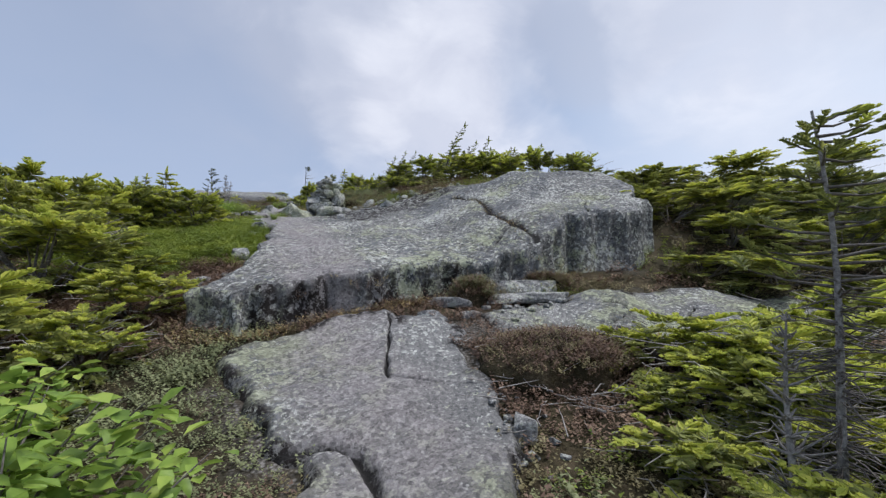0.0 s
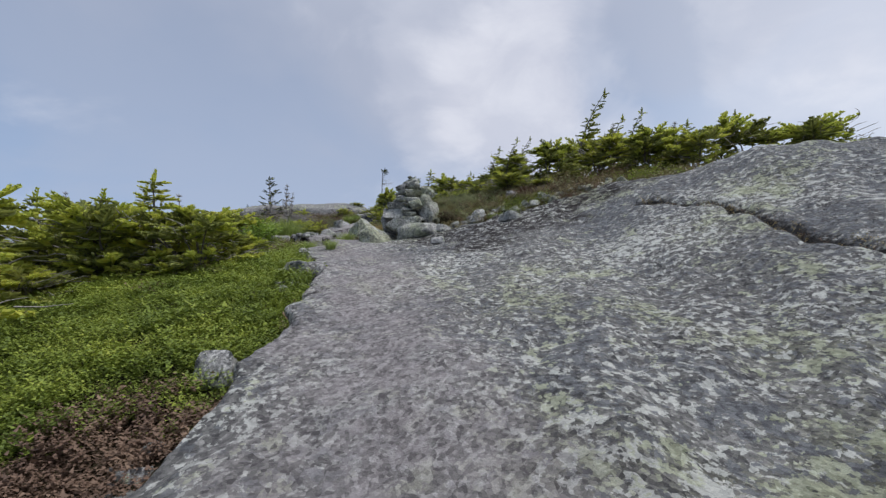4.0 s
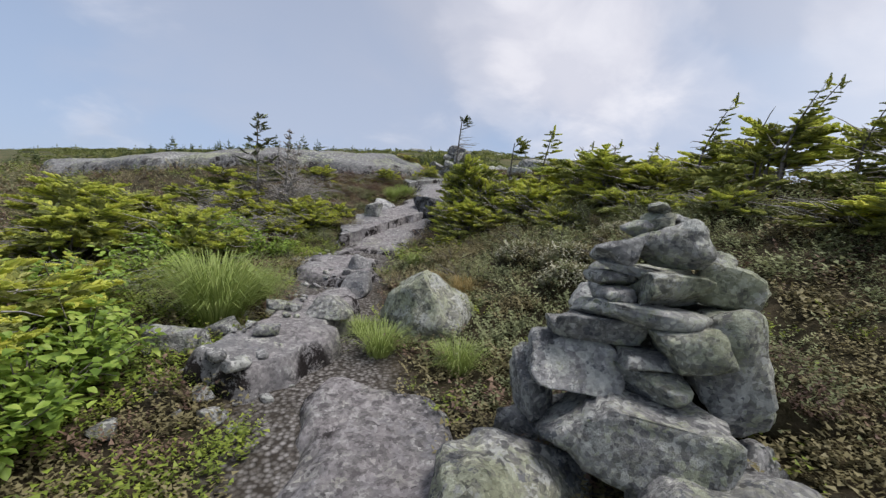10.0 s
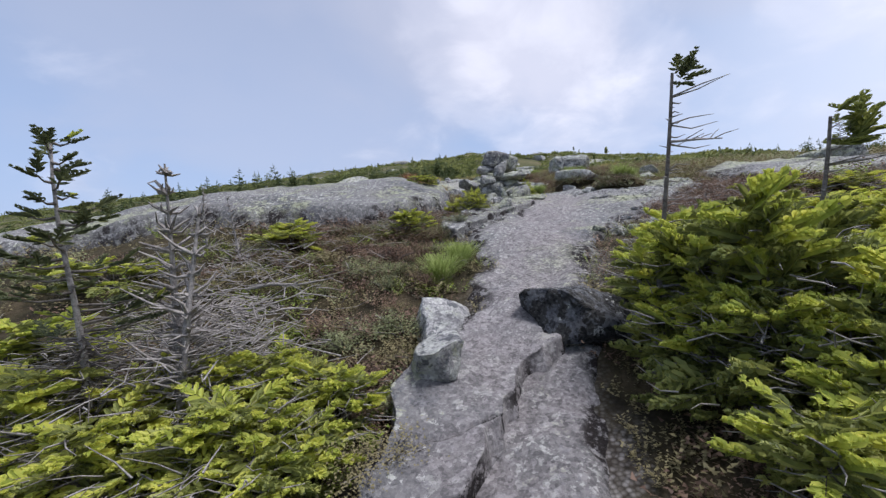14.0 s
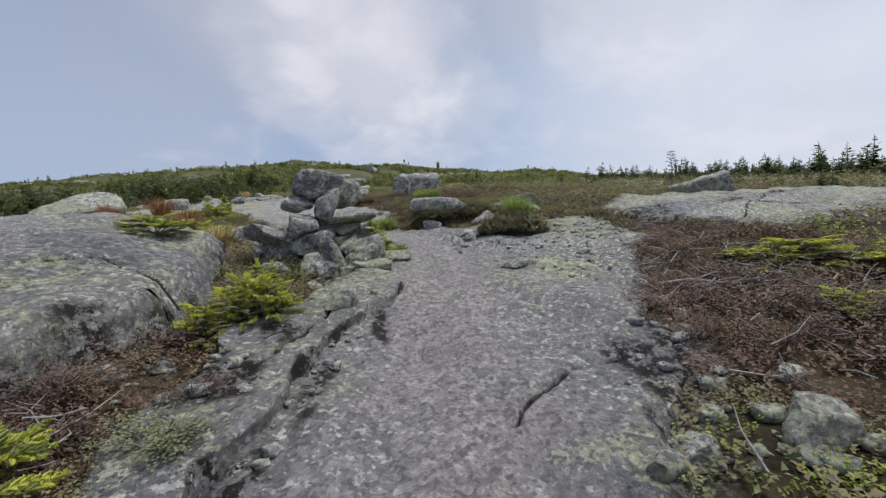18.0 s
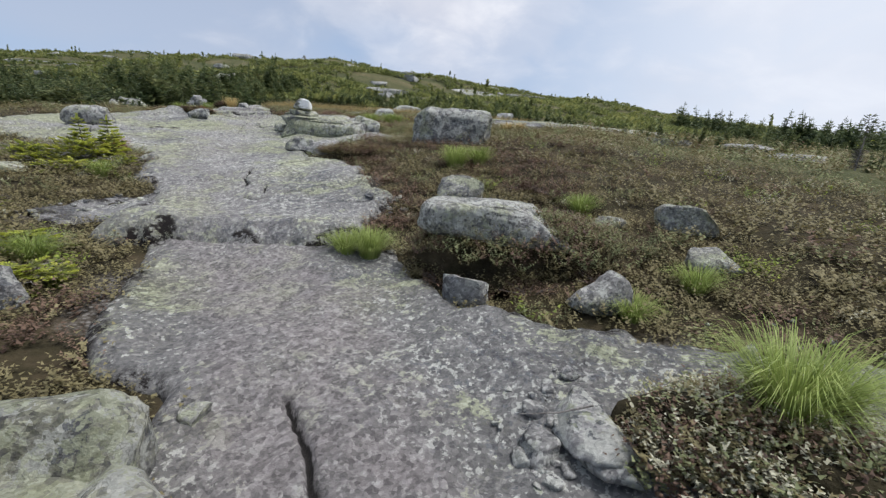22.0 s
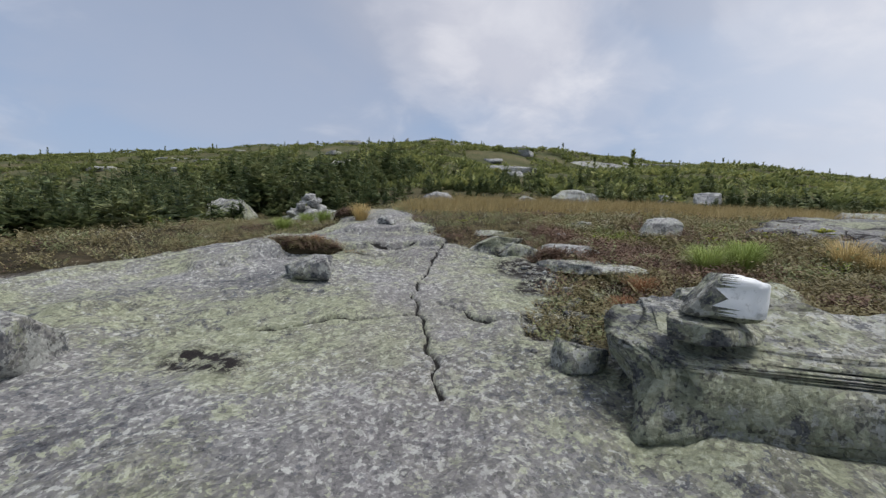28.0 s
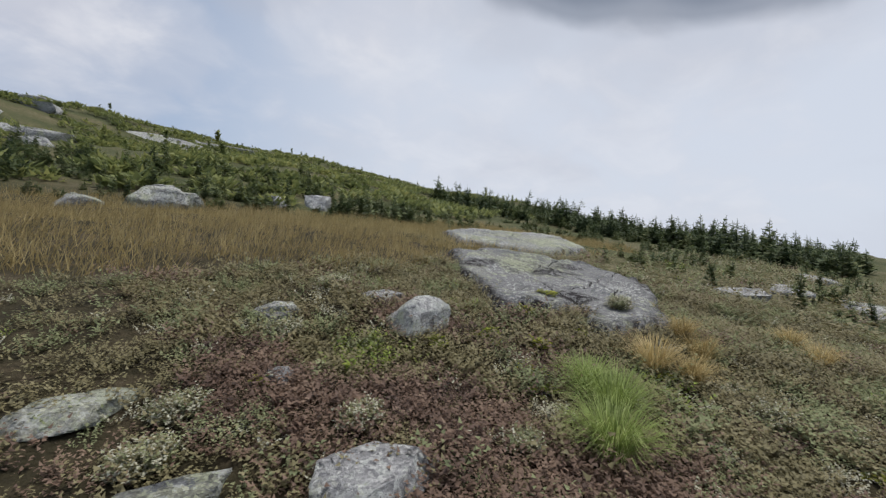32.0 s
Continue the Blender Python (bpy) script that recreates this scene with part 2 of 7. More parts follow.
        open_ = ramp(t, math_node(t, "ADD", length.outputs["Value"], math_node(t, "MULTIPLY", math_node(t, "SUBTRACT", noise_tex(t, p, 14, 5, 0.7), 0.5), 2.6)), [(0.55, 0.97), (1.0, 0.0)])
        base4 = mix(t, open_, base4, (0.016, 0.014, 0.013))
    t.links.new(base4, b.inputs["Base Color"])
    rise = math_node(t, "ADD", math_node(t, "MULTIPLY", both, 0.5), math_node(t, "MULTIPLY", noise_tex(t, p, 13, 8, 0.78), 1.2))
    bump(t, b, rise, 0.9, 0.024 if worn else 0.035)
    return m


def foliage(name, dark, light, tip, gloss=0.5, through_light=0.22, cluster=9.0, leaf_mix=0.3):
    """Leaves or needles: colour varies from clump to clump and from leaf to leaf."""
    m, t, b = material(name, gloss, 0.25)
    geo = t.nodes.new("ShaderNodeNewGeometry")
    clump = noise_tex(t, geo.outputs["Position"], cluster, 3, 0.6)
    one = math_node(t, "ADD", math_node(t, "MULTIPLY", clump, 1.0 - leaf_mix), math_node(t, "MULTIPLY", geo.outputs["Random Per Island"], leaf_mix))
    who = t.nodes.new("ShaderNodeObjectInfo").outputs["Random"]
    one = math_node(t, "ADD", one, math_node(t, "MULTIPLY", math_node(t, "SUBTRACT", who, 0.5), 0.12))
    colour = ramp(t, one, [(0.28, dark), (0.5, light), (0.74, tip)])
    t.links.new(colour, b.inputs["Base Color"])
    thin = t.nodes.new("ShaderNodeBsdfTranslucent")
    t.links.new(colour, thin.inputs[0])
    both = t.nodes.new("ShaderNodeMixShader")
    both.inputs[0].default_value = through_light
    t.links.new(b.outputs[0], both.inputs[1])
    t.links.new(thin.outputs[0], both.inputs[2])
    t.links.new(both.outputs[0], t.nodes["Material Output"].inputs[0])
    return m


def bark(name, a, c):
    m, t, b = material(name, 0.9, 0.2)
    p = place(t)
    n = noise_tex(t, p, 38, 5, 0.7, 1.0)
    t.links.new(mix(t, ramp(t, n, [(0.35, 0.0), (0.65, 1.0)]), a, c), b.inputs["Base Color"])
    bump(t, b, n, 0.6, 0.01)
    return m


GRANITE_TRAIL = granite("granite_trail", 0.7, 0.15, -0.2, 0.74, True, 0.42, 2.0)
GRANITE_SALT = granite("granite_salt_and_pepper", 0.55, 1.05, 0.7, 0.66, True, 0.1, 1.7)
GRANITE_UPPER = granite("granite_lichen", 1.2, 0.3, 0.0, 0.95, True, 0.4, 2.0)
GRANITE_WORN = granite("granite_worn_smooth", 0.15, 0.0, -0.2, 0.86, True, 0.6)
GRANITE_SMOOTH = granite("granite_smooth", 0.15, 0.0, -0.2, 0.95, False, 0.6)
GRANITE_BOULDER = granite("granite_boulder", 0.9, 0.5, 0.95, 1.28, False, 0.2, 0.9)
GRANITE_CLEAN = granite("granite_clean", 0.5, 0.15, 0.5, 1.2, False, 0.3)
GRANITE_GREEN = granite("granite_green_lichen", 1.5, 0.6, 1.0, 1.25, False, 0.2, 0.8)
GRANITE_MOTTLED = granite("granite_mottled_lichen", 1.4, 0.9, 1.6, 1.45, False, 0.15, 1.1)
GRANITE_PALE = granite("granite_pale", 0.9, -0.2, 1.1, 1.5, False, 0.4)
GRANITE_BLACK = granite("granite_black_moss", -1.0, 2.0, -0.5, 0.22)
SPRUCE_OLD = foliage("spruce_needles", (0.11, 0.13, 0.042), (0.27, 0.295, 0.082), (0.45, 0.44, 0.125), 0.5, 0.38)
SPRUCE_DARK = foliage("spruce_dark_needles", (0.055, 0.066, 0.036), (0.125, 0.145, 0.066), (0.25, 0.26, 0.115), 0.6, 0.3)
SPRUCE_NEW = foliage("spruce_new_growth", (0.32, 0.38, 0.07), (0.56, 0.59, 0.11), (0.74, 0.70, 0.15), 0.55, 0.48)
SPRUCE_FAR = foliage("far_spruce_needles", (0.055, 0.082, 0.040), (0.13, 0.165, 0.070), (0.26, 0.27, 0.115), 0.7, 0.35, 0.5)
SCRUB_FAR = foliage("far_scrub_leaves", (0.095, 0.12, 0.046), (0.22, 0.245, 0.084), (0.42, 0.40, 0.145), 0.7, 0.38, 0.35)
BIRCH_LEAF = foliage("birch_leaf", (0.11, 0.18, 0.03), (0.25, 0.36, 0.06), (0.42, 0.50, 0.10), 0.45, 0.35)
HEATH_GREEN = foliage("heath_green", (0.11, 0.15, 0.028), (0.23, 0.29, 0.045), (0.38, 0.41, 0.07), 0.55, 0.3, 2.2)
HEATH_OLIVE = foliage("heath_olive", (0.125, 0.110, 0.055), (0.215, 0.185, 0.09), (0.29, 0.25, 0.13), 0.6, 0.25, 4.0, 0.1)
HEATH_BROWN = foliage("heath_brown", (0.07, 0.045, 0.034), (0.17, 0.108, 0.075), (0.29, 0.20, 0.135), 0.65, 0.2, 4.0, 0.1)
HEATH_GREY = foliage("heath_grey_green", (0.14, 0.16, 0.08), (0.25, 0.27, 0.135), (0.37, 0.38, 0.20), 0.85, 0.3, 4.0, 0.1)
REINDEER = foliage("pale_lichen", (0.26, 0.25, 0.17), (0.42, 0.40, 0.29), (0.56, 0.54, 0.41), 0.9, 0.05, 6)
GRASS_GREEN = foliage("grass_green", (0.15, 0.20, 0.05), (0.26, 0.33, 0.085), (0.38, 0.43, 0.15), 0.6, 0.3, 12)
GRASS_TAN = foliage("grass_tan", (0.26, 0.20, 0.085), (0.46, 0.35, 0.15), (0.60, 0.48, 0.24), 0.8, 0.3, 1.2)
GRASS_RUST = foliage("grass_rust", (0.16, 0.07, 0.035), (0.30, 0.15, 0.075), (0.40, 0.24, 0.12), 0.7, 0.2, 3)
BARK_LIVE = bark("bark", (0.08, 0.065, 0.055), (0.22, 0.20, 0.18))
BARK_DEAD = bark("dead_wood", (0.16, 0.145, 0.135), (0.40, 0.37, 0.34))


def ground_material():
    """Peaty soil, moss and low heath, gravel where the trail is bare; further off open slopes."""
    m, t, b = material("ground", 0.95, 0.15)
    p = place(t)
    fine, mid, big = noise_tex(t, p, 26, 6, 0.7), noise_tex(t, p, 3.2, 6, 0.65), noise_tex(t, p, 0.25, 5, 0.6)
    heath = ramp(t, mid, [(0.3, (0.022, 0.018, 0.012)), (0.48, (0.05, 0.042, 0.022)), (0.6, (0.075, 0.058, 0.034)), (0.75, (0.13, 0.105, 0.065))])
    far = ramp(t, math_node(t, "ADD", math_node(t, "MULTIPLY", mid, 0.35), math_node(t, "MULTIPLY", big, 0.65)),
               [(0.34, (0.05, 0.062, 0.026)), (0.48, (0.088, 0.092, 0.040)), (0.58, (0.13, 0.115, 0.058)), (0.70, (0.20, 0.175, 0.115))])
    away = t.nodes.new("ShaderNodeAttribute")
    away.attribute_name = "open_slope"
    cover = mix(t, away.outputs["Fac"], heath, far)
    pebble = voronoi(t, p, 42)
    gravel = mix(t, ramp(t, pebble.outputs["Distance"], [(0.2, 0.0), (0.75, 1.0)]), ramp(t, pebble.outputs["Color"], [(0.2, (0.13, 0.115, 0.10)), (0.8, (0.34, 0.32, 0.30))]), (0.05, 0.042, 0.035))
    bare = t.nodes.new("ShaderNodeAttribute")
    bare.attribute_name = "bare"
    cover = mix(t, math_node(t, "MULTIPLY", bare.outputs["Fac"], ramp(t, mid, [(0.25, 0.6), (0.5, 1.0)])), cover, gravel)
    cover = mix(t, 0.35, cover, ramp(t, fine, [(0.3, 0.35), (0.7, 1.0)]), "MULTIPLY")
    t.links.new(cover, b.inputs["Base Color"])
    bump(t, b, math_node(t, "ADD", fine, math_node(t, "MULTIPLY", pebble.outputs["Distance"], 0.3)), 0.8, 0.03)
    return m


GROUND = ground_material()


def flat_paint(name, colour, rough=0.7):
    m, t, b = material(name, rough, 0.3)
    n = noise_tex(t, place(t), 30, 4, 0.7)
    t.links.new(mix(t, ramp(t, n, [(0.52, 0.0), (0.66, 0.5)]), colour, (0.4, 0.4, 0.38)), b.inputs["Base Color"])
    return m


WHITE_PAINT = flat_paint("white_blaze_paint", (0.82, 0.82, 0.80))


# ---- the lie of the land: cross sections (along, middle across, height there, 5 m to the left, 5 m to the right) ----
LOWER_SLOPE = [
    (-40, 2, -7.5, -8.0, -7.5), (-6, 0.5, -1.2, -1.3, -1.2), (0, 0, 0.0, 0.0, 0.1), (2.5, -0.5, 0.45, 0.5, 0.45), (4.5, -0.9, 1.05, 1.3, 0.85),
    (6.5, -1.6, 1.85, 2.1, 1.55), (8.5, -2.4, 2.55, 2.6, 2.7), (10.5, -3.3, 3.0, 3.0, 3.8),
    (12.2, -5.0, 3.25, 3.3, 4.2), (13.3, -5.6, 3.38, 3.5, 4.6), (14.3, -5.9, 3.5, 3.65, 4.75), (16, -6.2, 3.95, 4.1, 4.7)]
UPPER_SLOPE = [
    (18, -6.2, 4.6, 4.9, 4.8), (20, -5.9, 5.0, 5.45, 5.15), (22, -5.7, 5.36, 5.75, 5.6),
    (24, -6.0, 5.56, 5.95, 6.0), (25.3, -6.8, 5.62, 6.1, 6.15), (26.2, -7.3, 5.88, 6.25, 6.25), (28, -8.3, 6.25, 6.45, 6.55),
    (30, -9.1, 6.55, 6.6, 6.9), (32.3, -9.6, 6.83, 6.8, 7.1), (34.35, -9.8, 7.15, 7.04, 7.34), (37.35, -10.0, 7.69, 7.39, 7.69),
    (42.35, -11.2, 8.09, 7.29, 8.14), (47.35, -12.1, 8.34, 7.99, 8.29), (60, -14, 10.8, 10.6, 10.4),
    (100, -21, 18.8, 18.6, 18.4), (150, -30, 27.8, 27.6, 27.2), (175, -35, 28.6, 28.4, 28), (320, -60, 8, 7.8, 7.6)]
SEC = np.array(LOWER_SLOPE + UPPER_SLOPE, float)


def smooth(u):
    u = np.clip(u, 0, 1)
    return u * u * (3 - 2 * u)


@functools.lru_cache(maxsize=None)
def wave_set(size, seed):
    rng = np.random.RandomState(seed)
    rows = []
    for k in range(6):
        a, s, p = rng.uniform(0, 6.28), rng.uniform(0.6, 1.7) * 6.28 / size, rng.uniform(0, 6.28)
        rows.append((s * math.cos(a), s * math.sin(a), p, 0.6 * s * math.cos(a + 2), 0.6 * s * math.sin(a + 2)))
    return rows


def waves(x, y, size, seed):
    """A cheap smooth unevenness of about -1 to 1, from crossing waves."""
    total = 0
    for a, b, p, c, d in wave_set(size, seed):
        total = total + np.sin(a * x + b * y + p + 0.8 * np.sin(c * x + d * y))
    return total / 3.2


def row_at(y, k):
    return sum(w * np.interp(y + d, SEC[:, 0], SEC[:, k]) for d, w in ((-0.7, 0.25), (0, 0.5), (0.7, 0.25)))


def land(x, y):
    """Height of the ground at x, y (numbers or arrays)."""
    x, y = np.asarray(x, float), np.asarray(y, float)
    dx = x - row_at(y, 1)
    mid, left, right = row_at(y, 2), row_at(y, 3), row_at(y, 4)
    z = np.where(dx < 0, mid + (left - mid) * smooth(-dx / 5), mid + (right - mid) * smooth(dx / 5))
    far = smooth((y - 46) / 60)
    z = z - np.maximum(-dx - 6, 0) * (0.095 - 0.05 * far) - np.maximum(dx - 6, 0) * (0.022 + 0.058 * far)
    near = smooth(np.abs(dx) / 2.5) * 0.7 + 0.3
    z = z + near * (0.05 * waves(x, y, 2.2, 3) + 0.02 * waves(x, y, 0.7, 4))
    return z + smooth((np.hypot(x + 8, y - 20) - 25) / 40) * 0.9 * waves(x, y, 24, 5)


# ---- building helpers ----
def mesh_of(name, V, F, mats, slots=None, smoothed=False):
    me = bpy.data.meshes.new(name)
    V, F = np.asarray(V, np.float32), np.asarray(F, np.int32)
    n, k = F.shape
    me.vertices.add(len(V))
    me.vertices.foreach_set("co", V.ravel())
    me.loops.add(n * k)
    me.loops.foreach_set("vertex_index", F.ravel())
    me.polygons.add(n)
    me.polygons.foreach_set("loop_start", np.arange(0, n * k, k, dtype=np.int32))
    for m in (mats if isinstance(mats, (list, tuple)) else [mats]):
        me.materials.append(m)
    if slots is not None:
        me.polygons.foreach_set("material_index", np.asarray(slots, np.int32))
    me.update(calc_edges=True)
    me.validate()
    if smoothed:
        me.shade_smooth()
    return me


class Heap:
    """Collects triangles of many small pieces into one mesh."""

    def __init__(self):
        self.v, self.f, self.s, self.n = [], [], [], 0

    def add(self, V, F, slot=0):
        self.v.append(V)
        self.f.append(F + self.n)
        self.s.append(np.broadcast_to(slot, (len(F),)))
        self.n += len(V)

    def add_many(self, V, F, spots, yaws, tilts, sizes):
        """Many copies of one small piece at once, turned about z and tilted a little."""
        n, m = len(spots), len(V)
        c, s = np.cos(yaws)[:, None], np.sin(yaws)[:, None]
        X, Z = V[None, :, 0] * np.cos(tilts)[:, None] - V[None, :, 2] * np.sin(tilts)[:, None], V[None, :, 0] * np.sin(tilts)[:, None] + V[None, :, 2] * np.cos(tilts)[:, None]
        Y = np.broadcast_to(V[None, :, 1], X.shape)
        W = np.stack([X * c - Y * s, X * s + Y * c, Z], 2) * np.asarray(sizes)[:, None, None] + np.asarray(spots)[:, None, :]
        self.add(W.reshape(-1, 3), (F[None] + (np.arange(n) * m)[:, None, None]).reshape(-1, F.shape[1]).astype(np.int32))

    def mesh(self, name, mats, smoothed=False):
        return mesh_of(name, np.concatenate(self.v), np.concatenate(self.f), mats, np.concatenate(self.s), smoothed)


def thing(name, label, category, at=(0, 0, 0), group="", kind="", data=None, turn=0.0, size=1.0):
    ob = new(name, data)
    ob.matrix_basis = pose(*at, 0, 0, turn) @ Matrix.Diagonal((size, size, size, 1))
    return tagged(ob, label, category, group, kind)


def part(name, me, parent, label="", kind=""):
    ob = new(name, me)
    ob.parent = parent
    return tagged(ob, label, "", "", kind)


def turned(V, yaw=0.0, pitch=0.0, roll=0.0, scale=1.0, at=(0, 0, 0)):
    m = np.array(Euler((roll, -pitch, yaw)).to_matrix())
    return (V * scale) @ m.T + np.asarray(at)


def tube(points, radii, sides=5):
    """A tapered tube along points."""
    P, R = np.asarray(points, float), np.asarray(radii, float)
    n = len(P)
    d = np.gradient(P, axis=0)
    d /= np.linalg.norm(d, axis=1)[:, None] + 1e-9
    up = np.where(np.abs(d[:, 2:3]) > 0.9, [[1.0, 0, 0]], [[0, 0, 1.0]])
    a = np.cross(d, up)
    a /= np.linalg.norm(a, axis=1)[:, None] + 1e-9
    c = np.cross(d, a)
    ang = np.arange(sides) * 2 * np.pi / sides
    V = (P[:, None] + R[:, None, None] * (np.cos(ang)[None, :, None] * a[:, None] + np.sin(ang)[None, :, None] * c[:, None])).reshape(-1, 3)
    F = []
    for i in range(n - 1):
        for j in range(sides):
            q = i * sides + j, i * sides + (j + 1) % sides, (i + 1) * sides + (j + 1) % sides, (i + 1) * sides + j
            F += [(q[0], q[1], q[2]), (q[0], q[2], q[3])]
    return V, np.array(F, np.int32)


def ball(level):
    bm = bmesh.new()
    bmesh.ops.create_icosphere(bm, subdivisions=level, radius=1)
    V = np.array([v.co[:] for v in bm.verts])
    F = np.array([[v.index for v in f.verts] for f in bm.faces], np.int32)
    bm.free()
    return V, F


BALLS = {k: ball(k) for k in (2, 3, 4, 5)}


def rock_shape(seed, size, level=4, cuts=9, boxy=0.55, rough=0.04, flat_top=0.0, under=False):
    """An angular weathered stone: a boxy ball, planed by random cuts, with worn edges and an uneven skin. It rests on z = 0."""
    rng = np.random.RandomState(seed)
    thin = size[2] < 0.45 * min(size[:2])
    if thin:
        boxy = min(boxy, 0.5) if boxy < 0.65 else boxy
    V, F = BALLS[level]
    V = np.sign(V) * np.abs(V) ** boxy
    V = V / np.max(np.abs(V))
    for k in range(cuts):
        n = rng.normal(size=3)
        n[2] = 0.7 * n[2] if under else 0.8 * abs(n[2]) - 0.2
        if thin:
            n[2] *= 0.4
        n /= np.linalg.norm(n)
        off = rng.uniform(0.42, 0.8)
        over = np.maximum(V @ n - off, 0)
        V = V - over[:, None] * n * 0.96
    V = V - (V.max(0) + V.min(0)) / 2
    V = V / V.max(0)
    if flat_top:
        V[:, 2] = np.where(V[:, 2] > 1 - flat_top, 1 - flat_top + 0.12 * (V[:, 2] - 1 + flat_top), V[:, 2])
    V = V * np.asarray(size) / 2
    mean = float(np.mean(size))
    N = V / (np.linalg.norm(V, axis=1)[:, None] + 1e-6)
    shift = rng.uniform(0, 50, 3)
    d = np.array([noise.fractal(Vector(p * (2.6 / mean) + shift), 0.75, 2.2, 5) for p in V])
    V = V + N * (d * rough * mean * 1.6)[:, None]
    V[:, 2] -= np.percentile(V[:, 2], 3)
    return V, F


def rock(name, label, at, size, mat, seed, turn=0.0, tilt=(0, 0), level=4, group="", sink=0.06, category="boulder", **shape):
    """A stone that rests on the ground, or, with a third number in at, on what lies below it."""
    V, F = rock_shape(seed, size, level, **shape)
    z = at[2] if len(at) > 2 else float(top(at[0], at[1])) - sink * size[2]
    ob = new(name, mesh_of(name, V, F, mat, None, True))
    ob.matrix_basis = pose(at[0], at[1], z, tilt[0], tilt[1], turn)
    return tagged(ob, label, category, group)


def inside_depth(x, y, outline):
    """Signed distance to the outline: positive within it."""
    P = np.asarray(outline, float)
    Q = np.roll(P, -1, axis=0)
    best, odd = np.full(x.shape, 1e9), np.zeros(x.shape, bool)
    for (ax, ay), (bx, by) in zip(P, Q):
        ex, ey = bx - ax, by - ay
        u = np.clip(((x - ax) * ex + (y - ay) * ey) / (ex * ex + ey * ey + 1e-12), 0, 1)
        best = np.minimum(best, np.hypot(x - ax - u * ex, y - ay - u * ey))
        cross = (ay > y) != (by > y)
        with np.errstate(divide="ignore", invalid="ignore"):
            odd ^= cross & (x < ax + (y - ay) * ex / (ey if ey else 1e-12))
    return np.where(odd, best, -best)


def line_distance(x, y, line):
    best = np.full(np.shape(x), 1e9)
    for (ax, ay), (bx, by) in zip(line[:-1], line[1:]):
        ex, ey = bx - ax, by - ay
        u = np.clip(((x - ax) * ex + (y - ay) * ey) / (ex * ex + ey * ey), 0, 1)
        best = np.minimum(best, np.hypot(x - ax - u * ex, y - ay - u * ey))
    return best


# the line that feet have worn
TRAIL = [(0, -6), (0, 0), (-0.3, 2.5), (-1.2, 4.5), (-2.1, 6.5), (-2.9, 8.5), (-3.9, 10.2), (-4.7, 11.5), (-5.5, 13), (-5.9, 14.5), (-6.1, 17), (-5.9, 19.5), (-5.6, 22), (-6.3, 24.5),
         (-7.6, 26.5), (-8.7, 28.5), (-9.57, 31.36), (-10.02, 34.35), (-11.3, 36.85), (-13.0, 40.85), (-14.42, 44.35)]


def flow(x, a, b):
    return smooth((x - a) / (b - a))


# ---- bedrock slabs: outline, how far they stand out (front, back, from y, to y), width of the worn edge, cracks ----
SLABS = {}
SLABS["lower"] = dict(outline=[(-1.21, 4.43), (-0.62, 4.6), (-0.5, 4.4), (0.25, 4.35), (0.13, 3.97), (0.36, 3.33), (0.45, 2.6), (0.5, 1.2), (0.6, -1.5), (-0.9, -1.5), (-0.75, 1.2), (-0.72, 2.2), (-0.8, 2.44), (-1.08, 2.51), (-1.23, 2.88), (-1.87, 3.56), (-1.91, 3.81)],
                  out=(0.10, 0.08, 0, 4), edge=0.07, gaping=0.026, cracks=[[(-1.08, 2.51), (-0.84, 2.47), (-0.62, 2.5), (-0.5, 2.46), (-0.41, 2.34), (-0.29, 2.1)], [(-0.55, 4.5), (-0.5, 3.9), (-0.42, 3.3)], [(-0.4, 3.35), (-0.05, 3.3)]])
SLABS["lower_right"] = dict(outline=[(0.35, 4.75), (0.9, 5.0), (1.5, 5.35), (2.2, 5.6), (3.2, 5.7), (4.4, 5.5), (4.8, 4.9), (3.6, 4.3), (2.2, 4.15), (1.5, 4.4), (0.6, 4.25)], out=(0.06, 0.07, 4, 5), edge=0.12, cracks=[[(1.9, 5.1), (2.1, 4.8), (1.8, 4.6)], [(2.9, 5.0), (2.5, 4.5)]])
SLABS["whaleback"] = dict(outline=[(-2.5, 4.35), (-2.5, 4.8), (-2.45, 5.3), (-2.48, 5.9), (-2.72, 6.75), (-3.3, 8.07), (-3.95, 9.2), (-4.3, 9.8), (-4.35, 10.5), (-4.55, 11.3), (-4.0, 11.35), (-3.7, 10.8), (-2.2, 10.75), (-1.3, 10.75), (-0.5, 11.0), (0.4, 10.7), (1.2, 10.4), (2.4, 10.4),
                               (3.45, 9.6), (3.7, 8.6), (3.5, 7.2), (3.0, 6.65), (1.9, 6.25), (1.33, 5.8), (0.46, 5.36), (-0.55, 4.95), (-1.2, 4.66), (-2.05, 4.15)],
                      out=(0.40, 0.07, 4.6, 9.4), edge=0.07, rim=0.04, gaping=0.052, lip=0.11, swell=[(-0.6, 2.2, 5.2, 6.6, 0.60)], cracks=[[(0.2, 9.6), (0.75, 8.6), (0.85, 7.6), (1.05, 6.5), (1.25, 5.9)], [(1.05, 6.4), (0.75, 6.0)], [(2.3, 9.6), (3.0, 9.1), (3.7, 8.9)], [(2.2, 6.4), (2.3, 7.0), (2.5, 7.4)]],
                      moss=[(-1.5, 10.2, 1.4, 0.95), (-0.4, 10.6, 1.3, 0.6), (-2.4, 10.1, 0.6, 0.45), (-1.7, 9.2, 0.6, 0.4), (-2.75, 10.4, 0.8, 0.25)])
